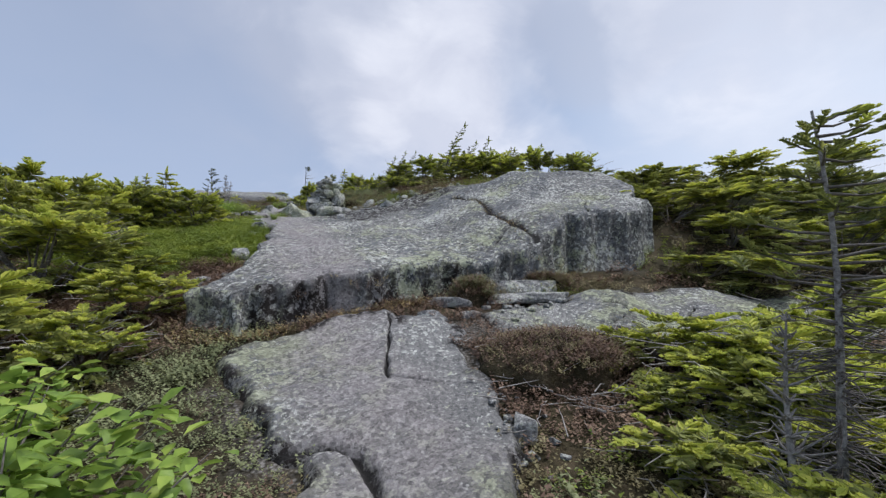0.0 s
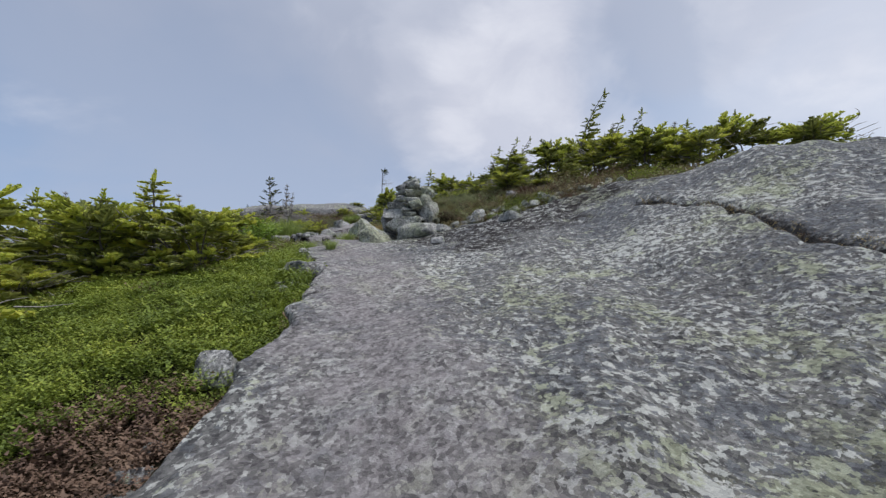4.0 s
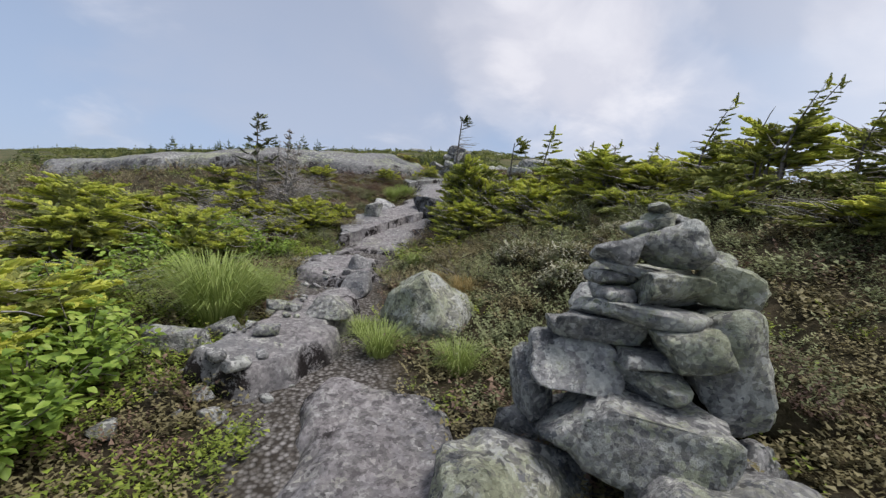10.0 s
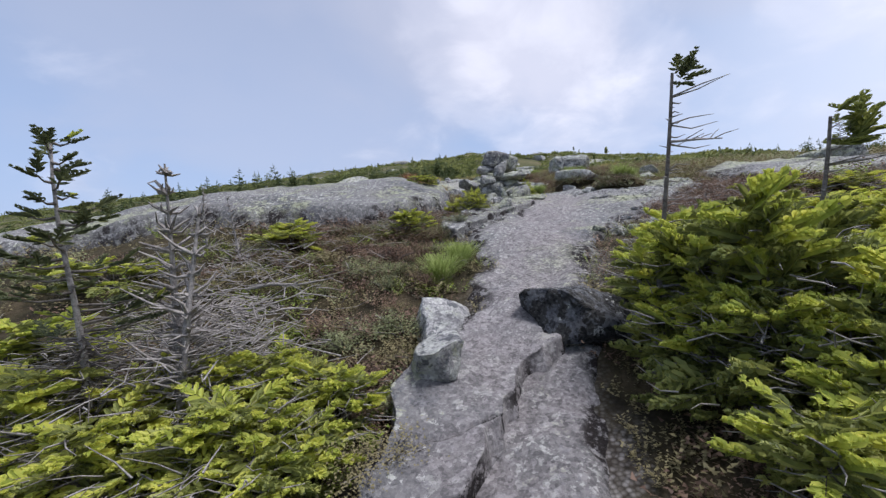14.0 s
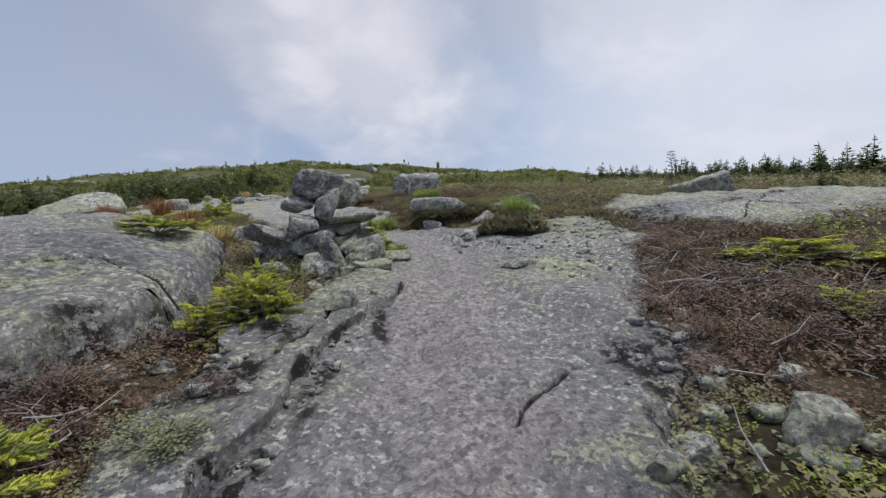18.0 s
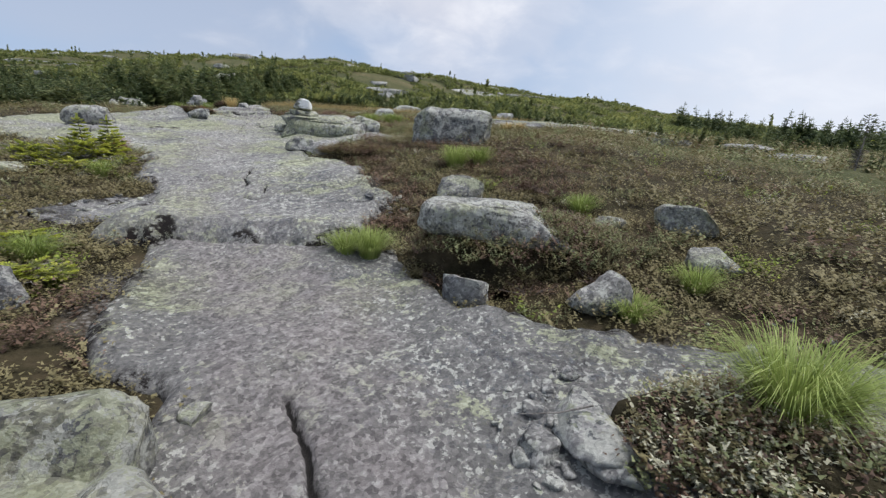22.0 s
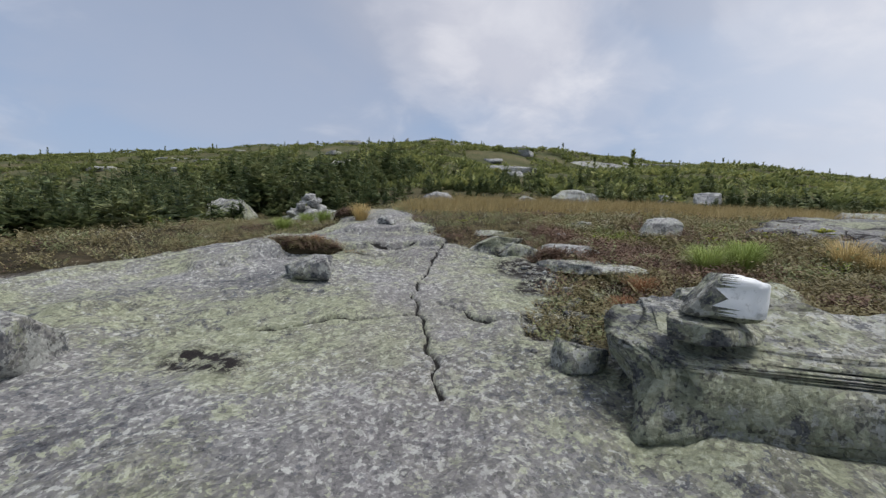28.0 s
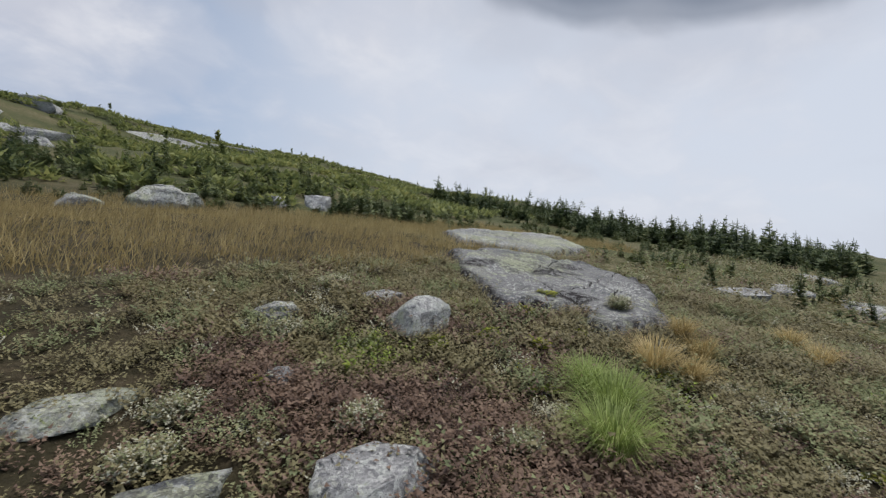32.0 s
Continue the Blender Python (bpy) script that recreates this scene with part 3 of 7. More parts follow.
SLABS["step_stone"] = dict(outline=[(-5.25, 11.05), (-5.3, 11.5), (-5.34, 12.0), (-5.33, 12.4), (-5.15, 12.62), (-4.95, 12.5), (-4.85, 12.0), (-4.78, 11.5), (-4.85, 11.0)], out=(0.16, 0.18, 11, 13), edge=0.05, rim=0.03, cracks=[])
SLABS["trail_stone"] = dict(outline=[(-6.1, 13.15), (-6.38, 13.95), (-5.57, 14.1), (-5.2, 13.4), (-5.3, 13.05), (-5.7, 13.0)], out=(0.09, 0.1, 13, 14), edge=0.08, cracks=[[(-6.2, 13.6), (-5.4, 13.6)]])
SLABS["trail_ledge"] = dict(outline=[(-6.42, 14.5), (-6.62, 15.2), (-6.66, 16.0), (-6.5, 16.6), (-6.1, 16.75), (-5.78, 16.3), (-5.98, 15.85), (-6.07, 15.55), (-6.12, 15.25), (-6.3, 14.68)], out=(0.19, 0.17, 14, 16), edge=0.04, lip=0.05, rim=0.02, cracks=[[(-6.5, 15.3), (-6.0, 15.6)]])
# first three moss entries paint the shelf's overhang shadow along its foot
SLABS["ramp"] = dict(outline=[(-6.25, 14.3), (-6.45, 16.2), (-6.5, 17.8), (-6.8, 18.8), (-7.1, 19.6), (-7.05, 20.3), (-6.75, 20.9), (-6.4, 21.6), (-6.35, 22.8), (-6.75, 23.9), (-7.3, 24.2), (-7.6, 24.8), (-7.9, 25.95), (-5.85, 25.95), (-5.4, 24.95), (-4.6, 24.5), (-3.9, 24.2), (-2.9, 23.8),
                          (-3.1, 22.2), (-3.8, 21.2), (-4.1, 20.7), (-4.6, 19.7), (-5.05, 19.1), (-5.4, 18.3), (-5.5, 17.3), (-5.6, 16.2), (-5.5, 14.6)], out=(0.05, 0.07, 15, 20), edge=0.12, moss=[(-6.75, 18.9, 0.14, 0.4), (-6.58, 19.6, 0.08, 0.4), (-6.25, 20.35, 0.06, 0.4), (-5.5, 17.9, 0.15, 0.7), (-4.85, 19.5, 0.2, 0.5)],
                 cracks=[[(-6.5, 21.5), (-6.25, 21.7)], [(-5.0, 22.9), (-4.6, 22.3)], [(-5.7, 19.2), (-5.3, 19.6), (-4.9, 19.7)], [(-6.2, 23.9), (-5.9, 23.3), (-5.3, 23.35)]])
SLABS["ramp_shelf"] = dict(outline=[(-6.95, 18.6), (-6.72, 19.5), (-6.36, 20.4), (-6.02, 21.0), (-6.05, 21.35), (-6.4, 21.55), (-6.8, 20.9), (-7.1, 20.3), (-7.2, 19.6), (-7.25, 18.9)], out=(0.14, 0.14, 18, 21), edge=0.05, lip=0.05, rim=0.03, cracks=[[(-6.95, 19.5), (-6.7, 20.3), (-6.4, 20.9)]], moss=[(-6.95, 19.6, 0.2, 0.3), (-6.85, 20.1, 0.12, 0.3)])
SLABS["knoll"] = dict(outline=[(-7.75, 19.75), (-7.6, 20.5), (-7.65, 21.6), (-8.3, 23.2), (-9.4, 24.8), (-11.6, 25.2), (-15, 24.8), (-20, 23.5), (-21, 20), (-17, 17.6), (-13, 17.9), (-10.3, 18.7), (-8.6, 19.3)], out=(0.28, 0.26, 19, 23), edge=0.14, cracks=[[(-7.6, 20.6), (-8.2, 20.9), (-8.6, 20.4)], [(-13.5, 22), (-10.5, 22.8), (-8.5, 22.4)]], bumps=[(-8.9, 21.4, 1.2, 0.12)])
SLABS["east"] = dict(outline=[(-2.6, 24.3), (-1.2, 25.3), (1.0, 26.0), (4.5, 27.0), (6, 25.5), (2.5, 23.4), (0.2, 22.2), (-1.5, 21.7), (-2.5, 22.9)], out=(0.045, 0.06, 21, 25), edge=0.12, rim=0.35, moss=[(-2.3, 23.4, 0.5, 0.5), (-0.4, 23.2, 0.9, 0.25), (1.0, 24.7, 0.9, 0.2)], cracks=[[(-2.2, 22.9), (-0.5, 23.4), (1.5, 23.7)], [(-0.8, 22.2), (-0.3, 23.3), (-0.2, 25.4)], [(-1.5, 22.5), (1.0, 24.6), (3.0, 25.4)], [(-2.0, 24.2), (0.5, 24.0)]])
SLABS["upper"] = dict(outline=[(-8.3, 25.75), (-7.3, 25.8), (-6.5, 25.85), (-6.1, 26.1), (-6.0, 27.1), (-6.25, 27.7), (-6.35, 28.3), (-6.9, 28.95), (-7.4, 29.2), (-7.35, 30.0), (-6.9, 30.5), (-6.3, 31.0), (-6.2, 31.7), (-6.9, 32.2), (-8.3, 32.25), (-8.95, 32.5), (-8.72, 33.35), (-8.55, 34.3), (-8.62, 34.55), (-9.32, 35.05), (-9.62, 35.25), (-10.02, 35.55), (-10.27, 36.35),
                           (-10.82, 36.95), (-10.92, 37.95), (-12.92, 42.35), (-14.72, 43.85), (-16.02, 43.35), (-14.92, 40.35), (-12.42, 37.55), (-12.52, 36.35), (-13.22, 35.55), (-14.42, 34.05), (-14.9, 32.2), (-13.6, 30.4), (-12.4, 29.6), (-11.2, 29.0), (-10.9, 29.3), (-10.3, 29.1), (-9.65, 28.7), (-9.3, 28.2), (-9.1, 27.7), (-8.65, 27.2), (-8.4, 26.6), (-8.35, 26.1)],
                  out=(0.22, 0.05, 25.9, 26.7), edge=0.15, ledges=[([(-12.3, 34.2), (-11.49, 34.56), (-10.94, 34.88), (-10.54, 35.13), (-9.98, 35.12)], (0.05, 0.8), 0.08), ([(-11.8, 36.05), (-11.0, 36.1), (-10.25, 36.12)], (0.0, 0.9), 0.07), ([(-12.6, 33.7), (-12.25, 34.0), (-11.9, 34.4)], (-0.7, 0.5), 0.09), ([(-12.4, 30.3), (-11.5, 30.35), (-10.9, 29.9)], (-0.3, 0.9), 0.05), ([(-9.62, 33.1), (-9.4, 32.79), (-9.2, 32.63)], (0.5, 0.3), 0.04)], rim=0.05, cracks=[[(-7.57, 27.0), (-7.46, 26.93), (-7.34, 26.9), (-7.19, 27.04), (-7.02, 27.25), (-6.9, 27.38), (-6.74, 27.44), (-6.58, 27.35), (-6.44, 27.38), (-6.38, 27.53)], [(-7.45, 27.32), (-7.39, 27.1)], [(-7.69, 27.37), (-7.83, 27.76), (-7.84, 28.02), (-7.8, 28.16), (-7.65, 28.29), (-7.41, 28.6), (-7.29, 28.87)], [(-6.54, 26.85), (-6.46, 26.88), (-6.33, 26.89), (-6.15, 26.9)],
                                                             [(-9.45, 31.6), (-9.58, 32.13), (-9.76, 32.68), (-9.99, 33.34), (-10.0, 34.84), (-9.95, 35.4)], [(-9.7, 33.1), (-9.43, 32.82), (-9.19, 32.7)], [(-9.8, 32.9), (-10.05, 32.72), (-10.47, 32.6), (-11.0, 32.3)], [(-12.0, 34.6), (-11.36, 34.8), (-10.8, 35.01), (-10.44, 35.15), (-10.2, 35.2)], [(-11.8, 34.35), (-11.16, 34.62), (-10.82, 34.76), (-10.62, 34.85), (-10.33, 34.95), (-10.02, 35.0)], [(-12.24, 29.81), (-11.43, 29.92), (-10.96, 29.39)], [(-11.43, 29.95), (-10.5, 29.97), (-9.9, 30.3)], [(-12.2, 31.5), (-11.46, 30.3)],
                                                             [(-12.22, 36.55), (-11.12, 36.75), (-10.32, 36.35)], [(-8.0, 27.9), (-8.4, 27.4)]], moss=[(-8.95, 34.35, 0.4, 0.36), (-8.72, 34.0, 0.35, 0.35), (-8.77, 33.75, 0.3, 0.3), (-11.04, 31.8, 0.36, 0.24)])
SLABS["west_strip"] = dict(outline=[(-10.9, 26.6), (-11.2, 27.4), (-12.0, 28.3), (-13.2, 28.9), (-15.5, 29.2), (-16.5, 28), (-14.3, 26.9), (-12.6, 25.9), (-11.3, 25.7)], out=(0.08, 0.08, 26, 29), edge=0.2, cracks=[[(-11.6, 26.4), (-12.6, 27.6), (-13.6, 28.4)]])
SLABS["pale_ledge"] = dict(outline=[(-9.15, 26.15), (-8.95, 26.55), (-8.66, 27.1), (-8.25, 27.15), (-8.3, 26.3), (-8.7, 25.95)], out=(0.02, 0.025, 25, 27), edge=0.04, rim=0.25, cracks=[[(-9.3, 25.9), (-8.9, 26.2), (-8.7, 26.7)]])
SLABS["north_east"] = dict(outline=[(-5.67, 36.25), (-5.02, 37.05), (-4.72, 37.75), (-4.02, 38.45), (-3.42, 39.35), (-1.62, 39.55), (-0.42, 37.95), (-0.82, 36.55), (-2.32, 35.65), (-3.32, 35.15), (-4.32, 34.95), (-5.17, 35.3), (-4.72, 35.75), (-5.02, 35.95)], out=(0.10, 0.12, 33, 36), edge=0.05, rim=0.3, cracks=[[(-5.02, 36.85), (-3.42, 36.35), (-2.02, 36.75), (-0.82, 36.95)], [(-4.62, 35.65), (-4.02, 36.75), (-3.62, 37.75)], [(-5.32, 36.25), (-3.82, 35.75), (-2.62, 36.15)], [(-3.02, 35.75), (-2.62, 37.95), (-2.42, 39.15)], [(-4.42, 37.35), (-2.82, 37.55), (-1.02, 38.15)]], moss=[(-4.22, 36.05, 0.5, 0.3), (-2.82, 37.25, 0.7, 0.3), (-3.82, 38.15, 0.6, 0.3), (-1.62, 37.55, 0.5, 0.3)])
SLABS["north_far"] = dict(outline=[(-1.42, 40.85), (-0.02, 42.85), (1.58, 43.85), (5.58, 44.85), (6.58, 42.35), (3.58, 39.85), (0.58, 39.15)], out=(0.14, 0.16, 38, 40), edge=0.15, cracks=[[(-0.92, 40.95), (2.08, 41.95), (5.58, 43.35)]])
for slab in SLABS.values():
    corners = np.array(slab["outline"])
    slab["box"] = (*(corners.min(0) - 1.0), *(corners.max(0) + 1.0))


def ledge_depth(x, y, line, back):
    """Signed depth behind the broken front of a ledge."""
    plate = list(line) + [(px + back[0], py + back[1]) for px, py in reversed(line)]
    return inside_depth(x, y, plate) + 0.03 * waves(x, y, 0.3, 15)


def crack_offset(x, y, s):
    """The way from the nearest crack, in units of that crack's half width; (0, 0, 4) away from all of them."""
    x, y = np.ravel(x), np.ravel(y)
    out = np.zeros((len(x), 3))
    out[:, 2] = 4.0
    best = np.full(len(x), 4.0)
    for k, line in enumerate(s["cracks"]):
        wx, wy = x + 0.02 * waves(x, y, 0.5, 20 + k) + 0.006 * waves(x, y, 0.14, 30 + k), y + 0.02 * waves(x, y, 0.5, 40 + k) + 0.006 * waves(x, y, 0.14, 50 + k)
        half = (s["gaping"] if k == 0 and s.get("gaping") else 0.016) * np.maximum(0.95 + 0.4 * waves(x, y, 0.7, 25 + k), 0.6)
        for (ax, ay), (bx, by) in zip(line[:-1], line[1:]):
            ex, ey = bx - ax, by - ay
            u = np.clip(((wx - ax) * ex + (wy - ay) * ey) / (ex * ex + ey * ey), 0, 1)
            vx, vy = (wx - ax - u * ex) / half, (wy - ay - u * ey) / half
            r = np.hypot(vx, vy)
            m = r < best
            best[m] = r[m]
            out[m] = np.stack([vx, vy, 0 * vx], 1)[m]
    return out


def slab_top(x, y, s):
    """Height of a slab's skin, and the signed depth within its outline."""
    wob = 0.07 * waves(x, y, 0.9, 11) + 0.03 * waves(x, y, 0.3, 12)
    d = inside_depth(x, y, s["outline"]) + wob
    a, b, y0, y1 = s["out"]
    rise = a + (b - a) * flow(y, y0, y1) + 0.025 * waves(x, y, 1.6, 13)
    for x0, x1, y0, y1, h in s.get("swell", ()):
        rise = rise + h * flow(x, x0, x1) * flow(y, y0, y1) * (1 - 0.6 * flow(y, 9.3, 10.6))
    for bx, by, br, bh in s.get("bumps", ()):
        rise = rise + bh * np.exp(-((x - bx) ** 2 + (y - by) ** 2) / br ** 2)
    z = land(x, y) + rise * np.sqrt(np.clip(d / s["edge"], 0, 1)) - 0.25 * np.clip(-d / 0.10, 0, 1)
    for line, back, height in s.get("ledges", ()):
        e = ledge_depth(x, y, line, back)
        z = z + height * np.clip(e / 0.04, 0, 1) * (1 - flow(line_distance(x, y, line), 0.3 * np.hypot(*back), np.hypot(*back)))
    gap = crack_offset(x, y, s)
    reach = np.sqrt((gap ** 2).sum(1)).reshape(np.shape(x))
    z = z - (0.075 if s.get("gaping") else 0.05) * np.exp(-reach ** 2) * flow(d, 0.0, 0.1)
    return z, d


def near_slab(x, y, s):
    x0, y0, x1, y1 = s["box"]
    return (x > x0) & (x < x1) & (y > y0) & (y < y1)


def top(x, y):
    """Height of the ground or of the slab that covers it."""
    shape = np.shape(x)
    x, y = np.ravel(np.asarray(x, float)), np.ravel(np.asarray(y, float))
    z = land(x, y)
    for s in SLABS.values():
        m = near_slab(x, y, s)
        if m.any():
            q, d = slab_top(x[m], y[m], s)
            z[m] = np.where(d > 0.02, np.maximum(z[m], q), z[m])
    return z.reshape(shape)


def on_rock(x, y):
    shape = np.shape(x)
    x, y = np.ravel(np.asarray(x, float)), np.ravel(np.asarray(y, float))
    best = np.full(x.shape, -9.0)
    for s in SLABS.values():
        m = near_slab(x, y, s)
        if m.any():
            best[m] = np.maximum(best[m], inside_depth(x[m], y[m], s["outline"]) + 0.07 * waves(x[m], y[m], 0.9, 11) + 0.03 * waves(x[m], y[m], 0.3, 12))
    return best.reshape(shape)


def float_attribute(me, name, values):
    a = me.attributes.new(name, "FLOAT", "POINT")
    a.data.foreach_set("value", np.asarray(values, np.float32).ravel())


# ---- the ground, one sheet out to the horizon ----
def axis(lo, hi, step, far_lo, far_hi):
    mid = list(np.arange(lo, hi + 1e-6, step))
    out, d = [mid[-1]], step
    while out[-1] < far_hi:
        d *= 1.16
        out.append(out[-1] + d)
    back_, d = [mid[0]], step
    while back_[-1] > far_lo:
        d *= 1.16
        back_.append(back_[-1] - d)
    return np.array(back_[:0:-1] + mid + out[1:])


def build_ground():
    xs, ys = axis(-17, 7, 0.12, -900, 900), axis(-2, 47, 0.12, -700, 900)
    X, Y = np.meshgrid(xs, ys)
    Z = land(X, Y)
    rock_in = on_rock(X, Y)
    Z = Z - 0.12 * flow(rock_in, 0.1, 0.4)
    trail = line_distance(X, Y, TRAIL)
    bare = (1 - flow(trail, 0.25, 0.55)) * flow(Y, 9, 10) * (1 - flow(Y, 42, 44))
    bare = np.maximum(bare, (1 - flow(-rock_in, 0.05, 0.28)) * 0.9 * flow(waves(X, Y, 2.0, 31), -0.3, 0.4))
    nx = len(xs)
    i, j = np.meshgrid(np.arange(len(xs) - 1), np.arange(len(ys) - 1))
    a = (j * nx + i).ravel()
    F = np.stack([a, a + 1, a + nx + 1, a + nx], 1)
    me = mesh_of("ground", np.stack([X.ravel(), Y.ravel(), Z.ravel()], 1), F, GROUND, None, True)
    float_attribute(me, "bare", bare)
    float_attribute(me, "open_slope", np.maximum(flow(np.hypot(X + 8, Y - 22), 22, 34), flow(np.abs(X - row_at(Y, 1)), 7.5, 11)))
    return tagged(new("ground", me), "peaty mountain ground with low heath and gravel", "ground", "", "structure")


build_ground()
SLAB_LOOK = {"lower": (GRANITE_TRAIL, "pale granite slab of the trail with a curved crack"), "lower_right": (GRANITE_TRAIL, "low pale granite slab beside the trail"), "whaleback": (GRANITE_SALT, "large grey granite whaleback with lichen blotches and a long crack"),
             "step_stone": (GRANITE_WORN, "long granite stone set in the trail"), "trail_stone": (GRANITE_WORN, "flat worn granite stone in the trail"), "trail_ledge": (GRANITE_WORN, "narrow granite ledge along the trail"),
             "ramp": (GRANITE_TRAIL, "long worn granite ramp with a diagonal crack"), "ramp_shelf": (GRANITE_TRAIL, "raised granite shelf with a sharp edge along the ramp"), "knoll": (GRANITE_TRAIL, "rounded grey granite knoll with dark lichen"), "east": (GRANITE_UPPER, "flat granite slab with green lichen among heath"),
             "upper": (GRANITE_UPPER, "broad granite slab with yellow-green lichen and cracks"), "pale_ledge": (GRANITE_WORN, "low pinkish ledge with gravel beside the slab"), "west_strip": (GRANITE_TRAIL, "pale granite strip among low heath"), "north_east": (GRANITE_TRAIL, "broken grey granite slab beside the grass"), "north_far": (GRANITE_UPPER, "distant low granite slab beyond the grass")}


def build_slab(key):
    s = SLABS[key]
    P = np.array(s["outline"])
    far_off = key in ("east", "west_strip", "north_far", "north_east", "knoll")
    step = 0.09 if far_off else 0.036
    xs, ys = np.arange(P[:, 0].min() - 0.3, P[:, 0].max() + 0.3, step), np.arange(P[:, 1].min() - 0.3, P[:, 1].max() + 0.3, step)
    # a coarse lattice of cells; those at the rim and along the cracks are split three by three
    cx, cy = np.meshgrid(xs[:-1] + step / 2, ys[:-1] + step / 2)
    cells = np.arange(cx.size)
    depth = inside_depth(cx.ravel(), cy.ravel(), s["outline"])
    cells = cells[depth > -0.32]
    depth = depth[depth > -0.32]
    near_crack = np.zeros(len(cells), bool)
    for line in s["cracks"]:
        near_crack |= line_distance(cx.ravel()[cells], cy.ravel()[cells], line) < 0.13
    fine = near_crack | ((np.abs(depth) < 0.15) & (not far_off))
    K, wide_ = 3, (len(xs) - 1) * 3 + 1
    jj, ii = cells // (len(xs) - 1), cells % (len(xs) - 1)
    corner = jj * K * wide_ + ii * K
    quads = [np.stack([corner, corner + K, corner + K * wide_ + K, corner + K * wide_], 1)[~fine]]
    for a in range(K):
        for b in range(K):
            c = corner[fine] + a * wide_ + b
            quads.append(np.stack([c, c + 1, c + wide_ + 1, c + wide_], 1))
    F = np.concatenate(quads)
    used, inv = np.unique(F, return_inverse=True)
    X, Y = xs[0] + (used % wide_) * step / K, ys[0] + (used // wide_) * step / K
    Z, D = slab_top(X, Y, s)
    if not far_off:
        Z = Z + 0.006 * waves(X, Y, 0.22, 61) + 0.012 * waves(X, Y, 0.6, 62) + 0.0025 * waves(X, Y, 0.08, 63)
    F = inv.reshape(F.shape)
    F = F[(D[F] > -0.14).any(1)]
    kept, inv = np.unique(F, return_inverse=True)
    F, X, Y, Z, D = inv.reshape(F.shape), X[kept], Y[kept], Z[kept], D[kept]
    gap = crack_offset(X, Y, s)
    V = np.stack([X, Y, Z], 1)
    if s.get("lip"):
        # the broken front hangs over a little
        e = 0.03
        gx, gy = inside_depth(X + e, Y, s["outline"]) - inside_depth(X - e, Y, s["outline"]), inside_depth(X, Y + e, s["outline"]) - inside_depth(X, Y - e, s["outline"])
        n = np.hypot(gx, gy) + 1e-6
        front = (1 - flow(Y, 6.9, 7.6)) * flow(gy / n, 0.1, 0.5) if key == "whaleback" else 1.0
        push = s["lip"] * front * flow(D, 0.01, 0.06) * (1 - flow(D, 0.08, 0.5)) * (0.7 + 0.5 * waves(X, Y, 0.5, 65))
        V[:, 0] -= push * gx / n
        V[:, 1] -= push * gy / n
    me = mesh_of("rock_slab", V, F, SLAB_LOOK[key][0], None, True)
    dx = line_distance(V[:, 0], V[:, 1], TRAIL)
    float_attribute(me, "worn", (0.35 if key == "upper" else 1.0) * (1 - flow(dx + 0.12 * waves(V[:, 0], V[:, 1], 0.8, 71), 0.2, 0.75)))
    # soil and moss on the rim; the whaleback's undercut shadow is painted in too
    dirt_shade = 1 - flow(D + 0.1 * waves(V[:, 0], V[:, 1], 0.5, 72), 0.0, s.get("rim", 0.12))
    if key == "whaleback":
        dirt_shade = dirt_shade * (1 - 0.85 * flow(X, 0.5, 1.1)) * flow(waves(X, Y, 0.8, 76), -0.9, -0.1)
    # black moss patches; on the ramp also the painted shadow under the shelf
    for bx, by, rx, ry in s.get("moss", ()):
        dirt_shade = np.maximum(dirt_shade, 1.15 * (1 - flow(np.hypot((V[:, 0] - bx) / rx, (V[:, 1] - by) / ry) + 0.2 * waves(V[:, 0], V[:, 1], 0.6, 73), 0.5, 1.1)))
    float_attribute(me, "soil", np.clip(dirt_shade, 0, 1))
    me.attributes.new("crack", "FLOAT_VECTOR", "POINT").data.foreach_set("vector", gap.astype(np.float32).ravel())
    return tagged(new("rock_slab", me), SLAB_LOOK[key][1], "rock slab", "bedrock slabs", "structure")


for slab_key in SLABS:
    build_slab(slab_key)


# ---- plants ----
def needle_twig(rng, length, count, needle):
    """A twig along +x: a dense core of three long blades, with a comb of needles standing out all round."""
    w = needle * 0.88
    core = []
    for a in (0.25, 2.3, 4.4):
        n = np.array([0, np.cos(a), np.sin(a)])
        core += [[0, 0, 0], np.array([0.35 * length, 0, 0]) + n * w, np.array([0.8 * length, 0, 0]) + n * w * 0.8, [length * 1.05, 0, 0]]
    C = np.array(core, float)
    CF = np.concatenate([np.array([[0, 1, 2], [0, 2, 3]]) + 4 * k for k in range(3)]).astype(np.int32)
    s = np.linspace(0.1, 1.0, count) * length
    a = rng.uniform(0, 6.28, count)
    d = np.stack([np.full(count, 0.65), np.cos(a), np.sin(a) * 0.8 + 0.15], 1)
    d = d / np.linalg.norm(d, axis=1)[:, None] * needle * rng.uniform(0.75, 1.15, (count, 1))
    o = np.stack([s, 0 * s, 0 * s], 1)
    wv = np.zeros((count, 3))
    wv[:, 0] = needle * 0.27
    V = np.stack([o - wv, o + wv, o + d], 1).reshape(-1, 3)
    return np.concatenate([C, V]), np.concatenate([CF, np.arange(3 * count, dtype=np.int32).reshape(-1, 3) + len(C)]).astype(np.int32)


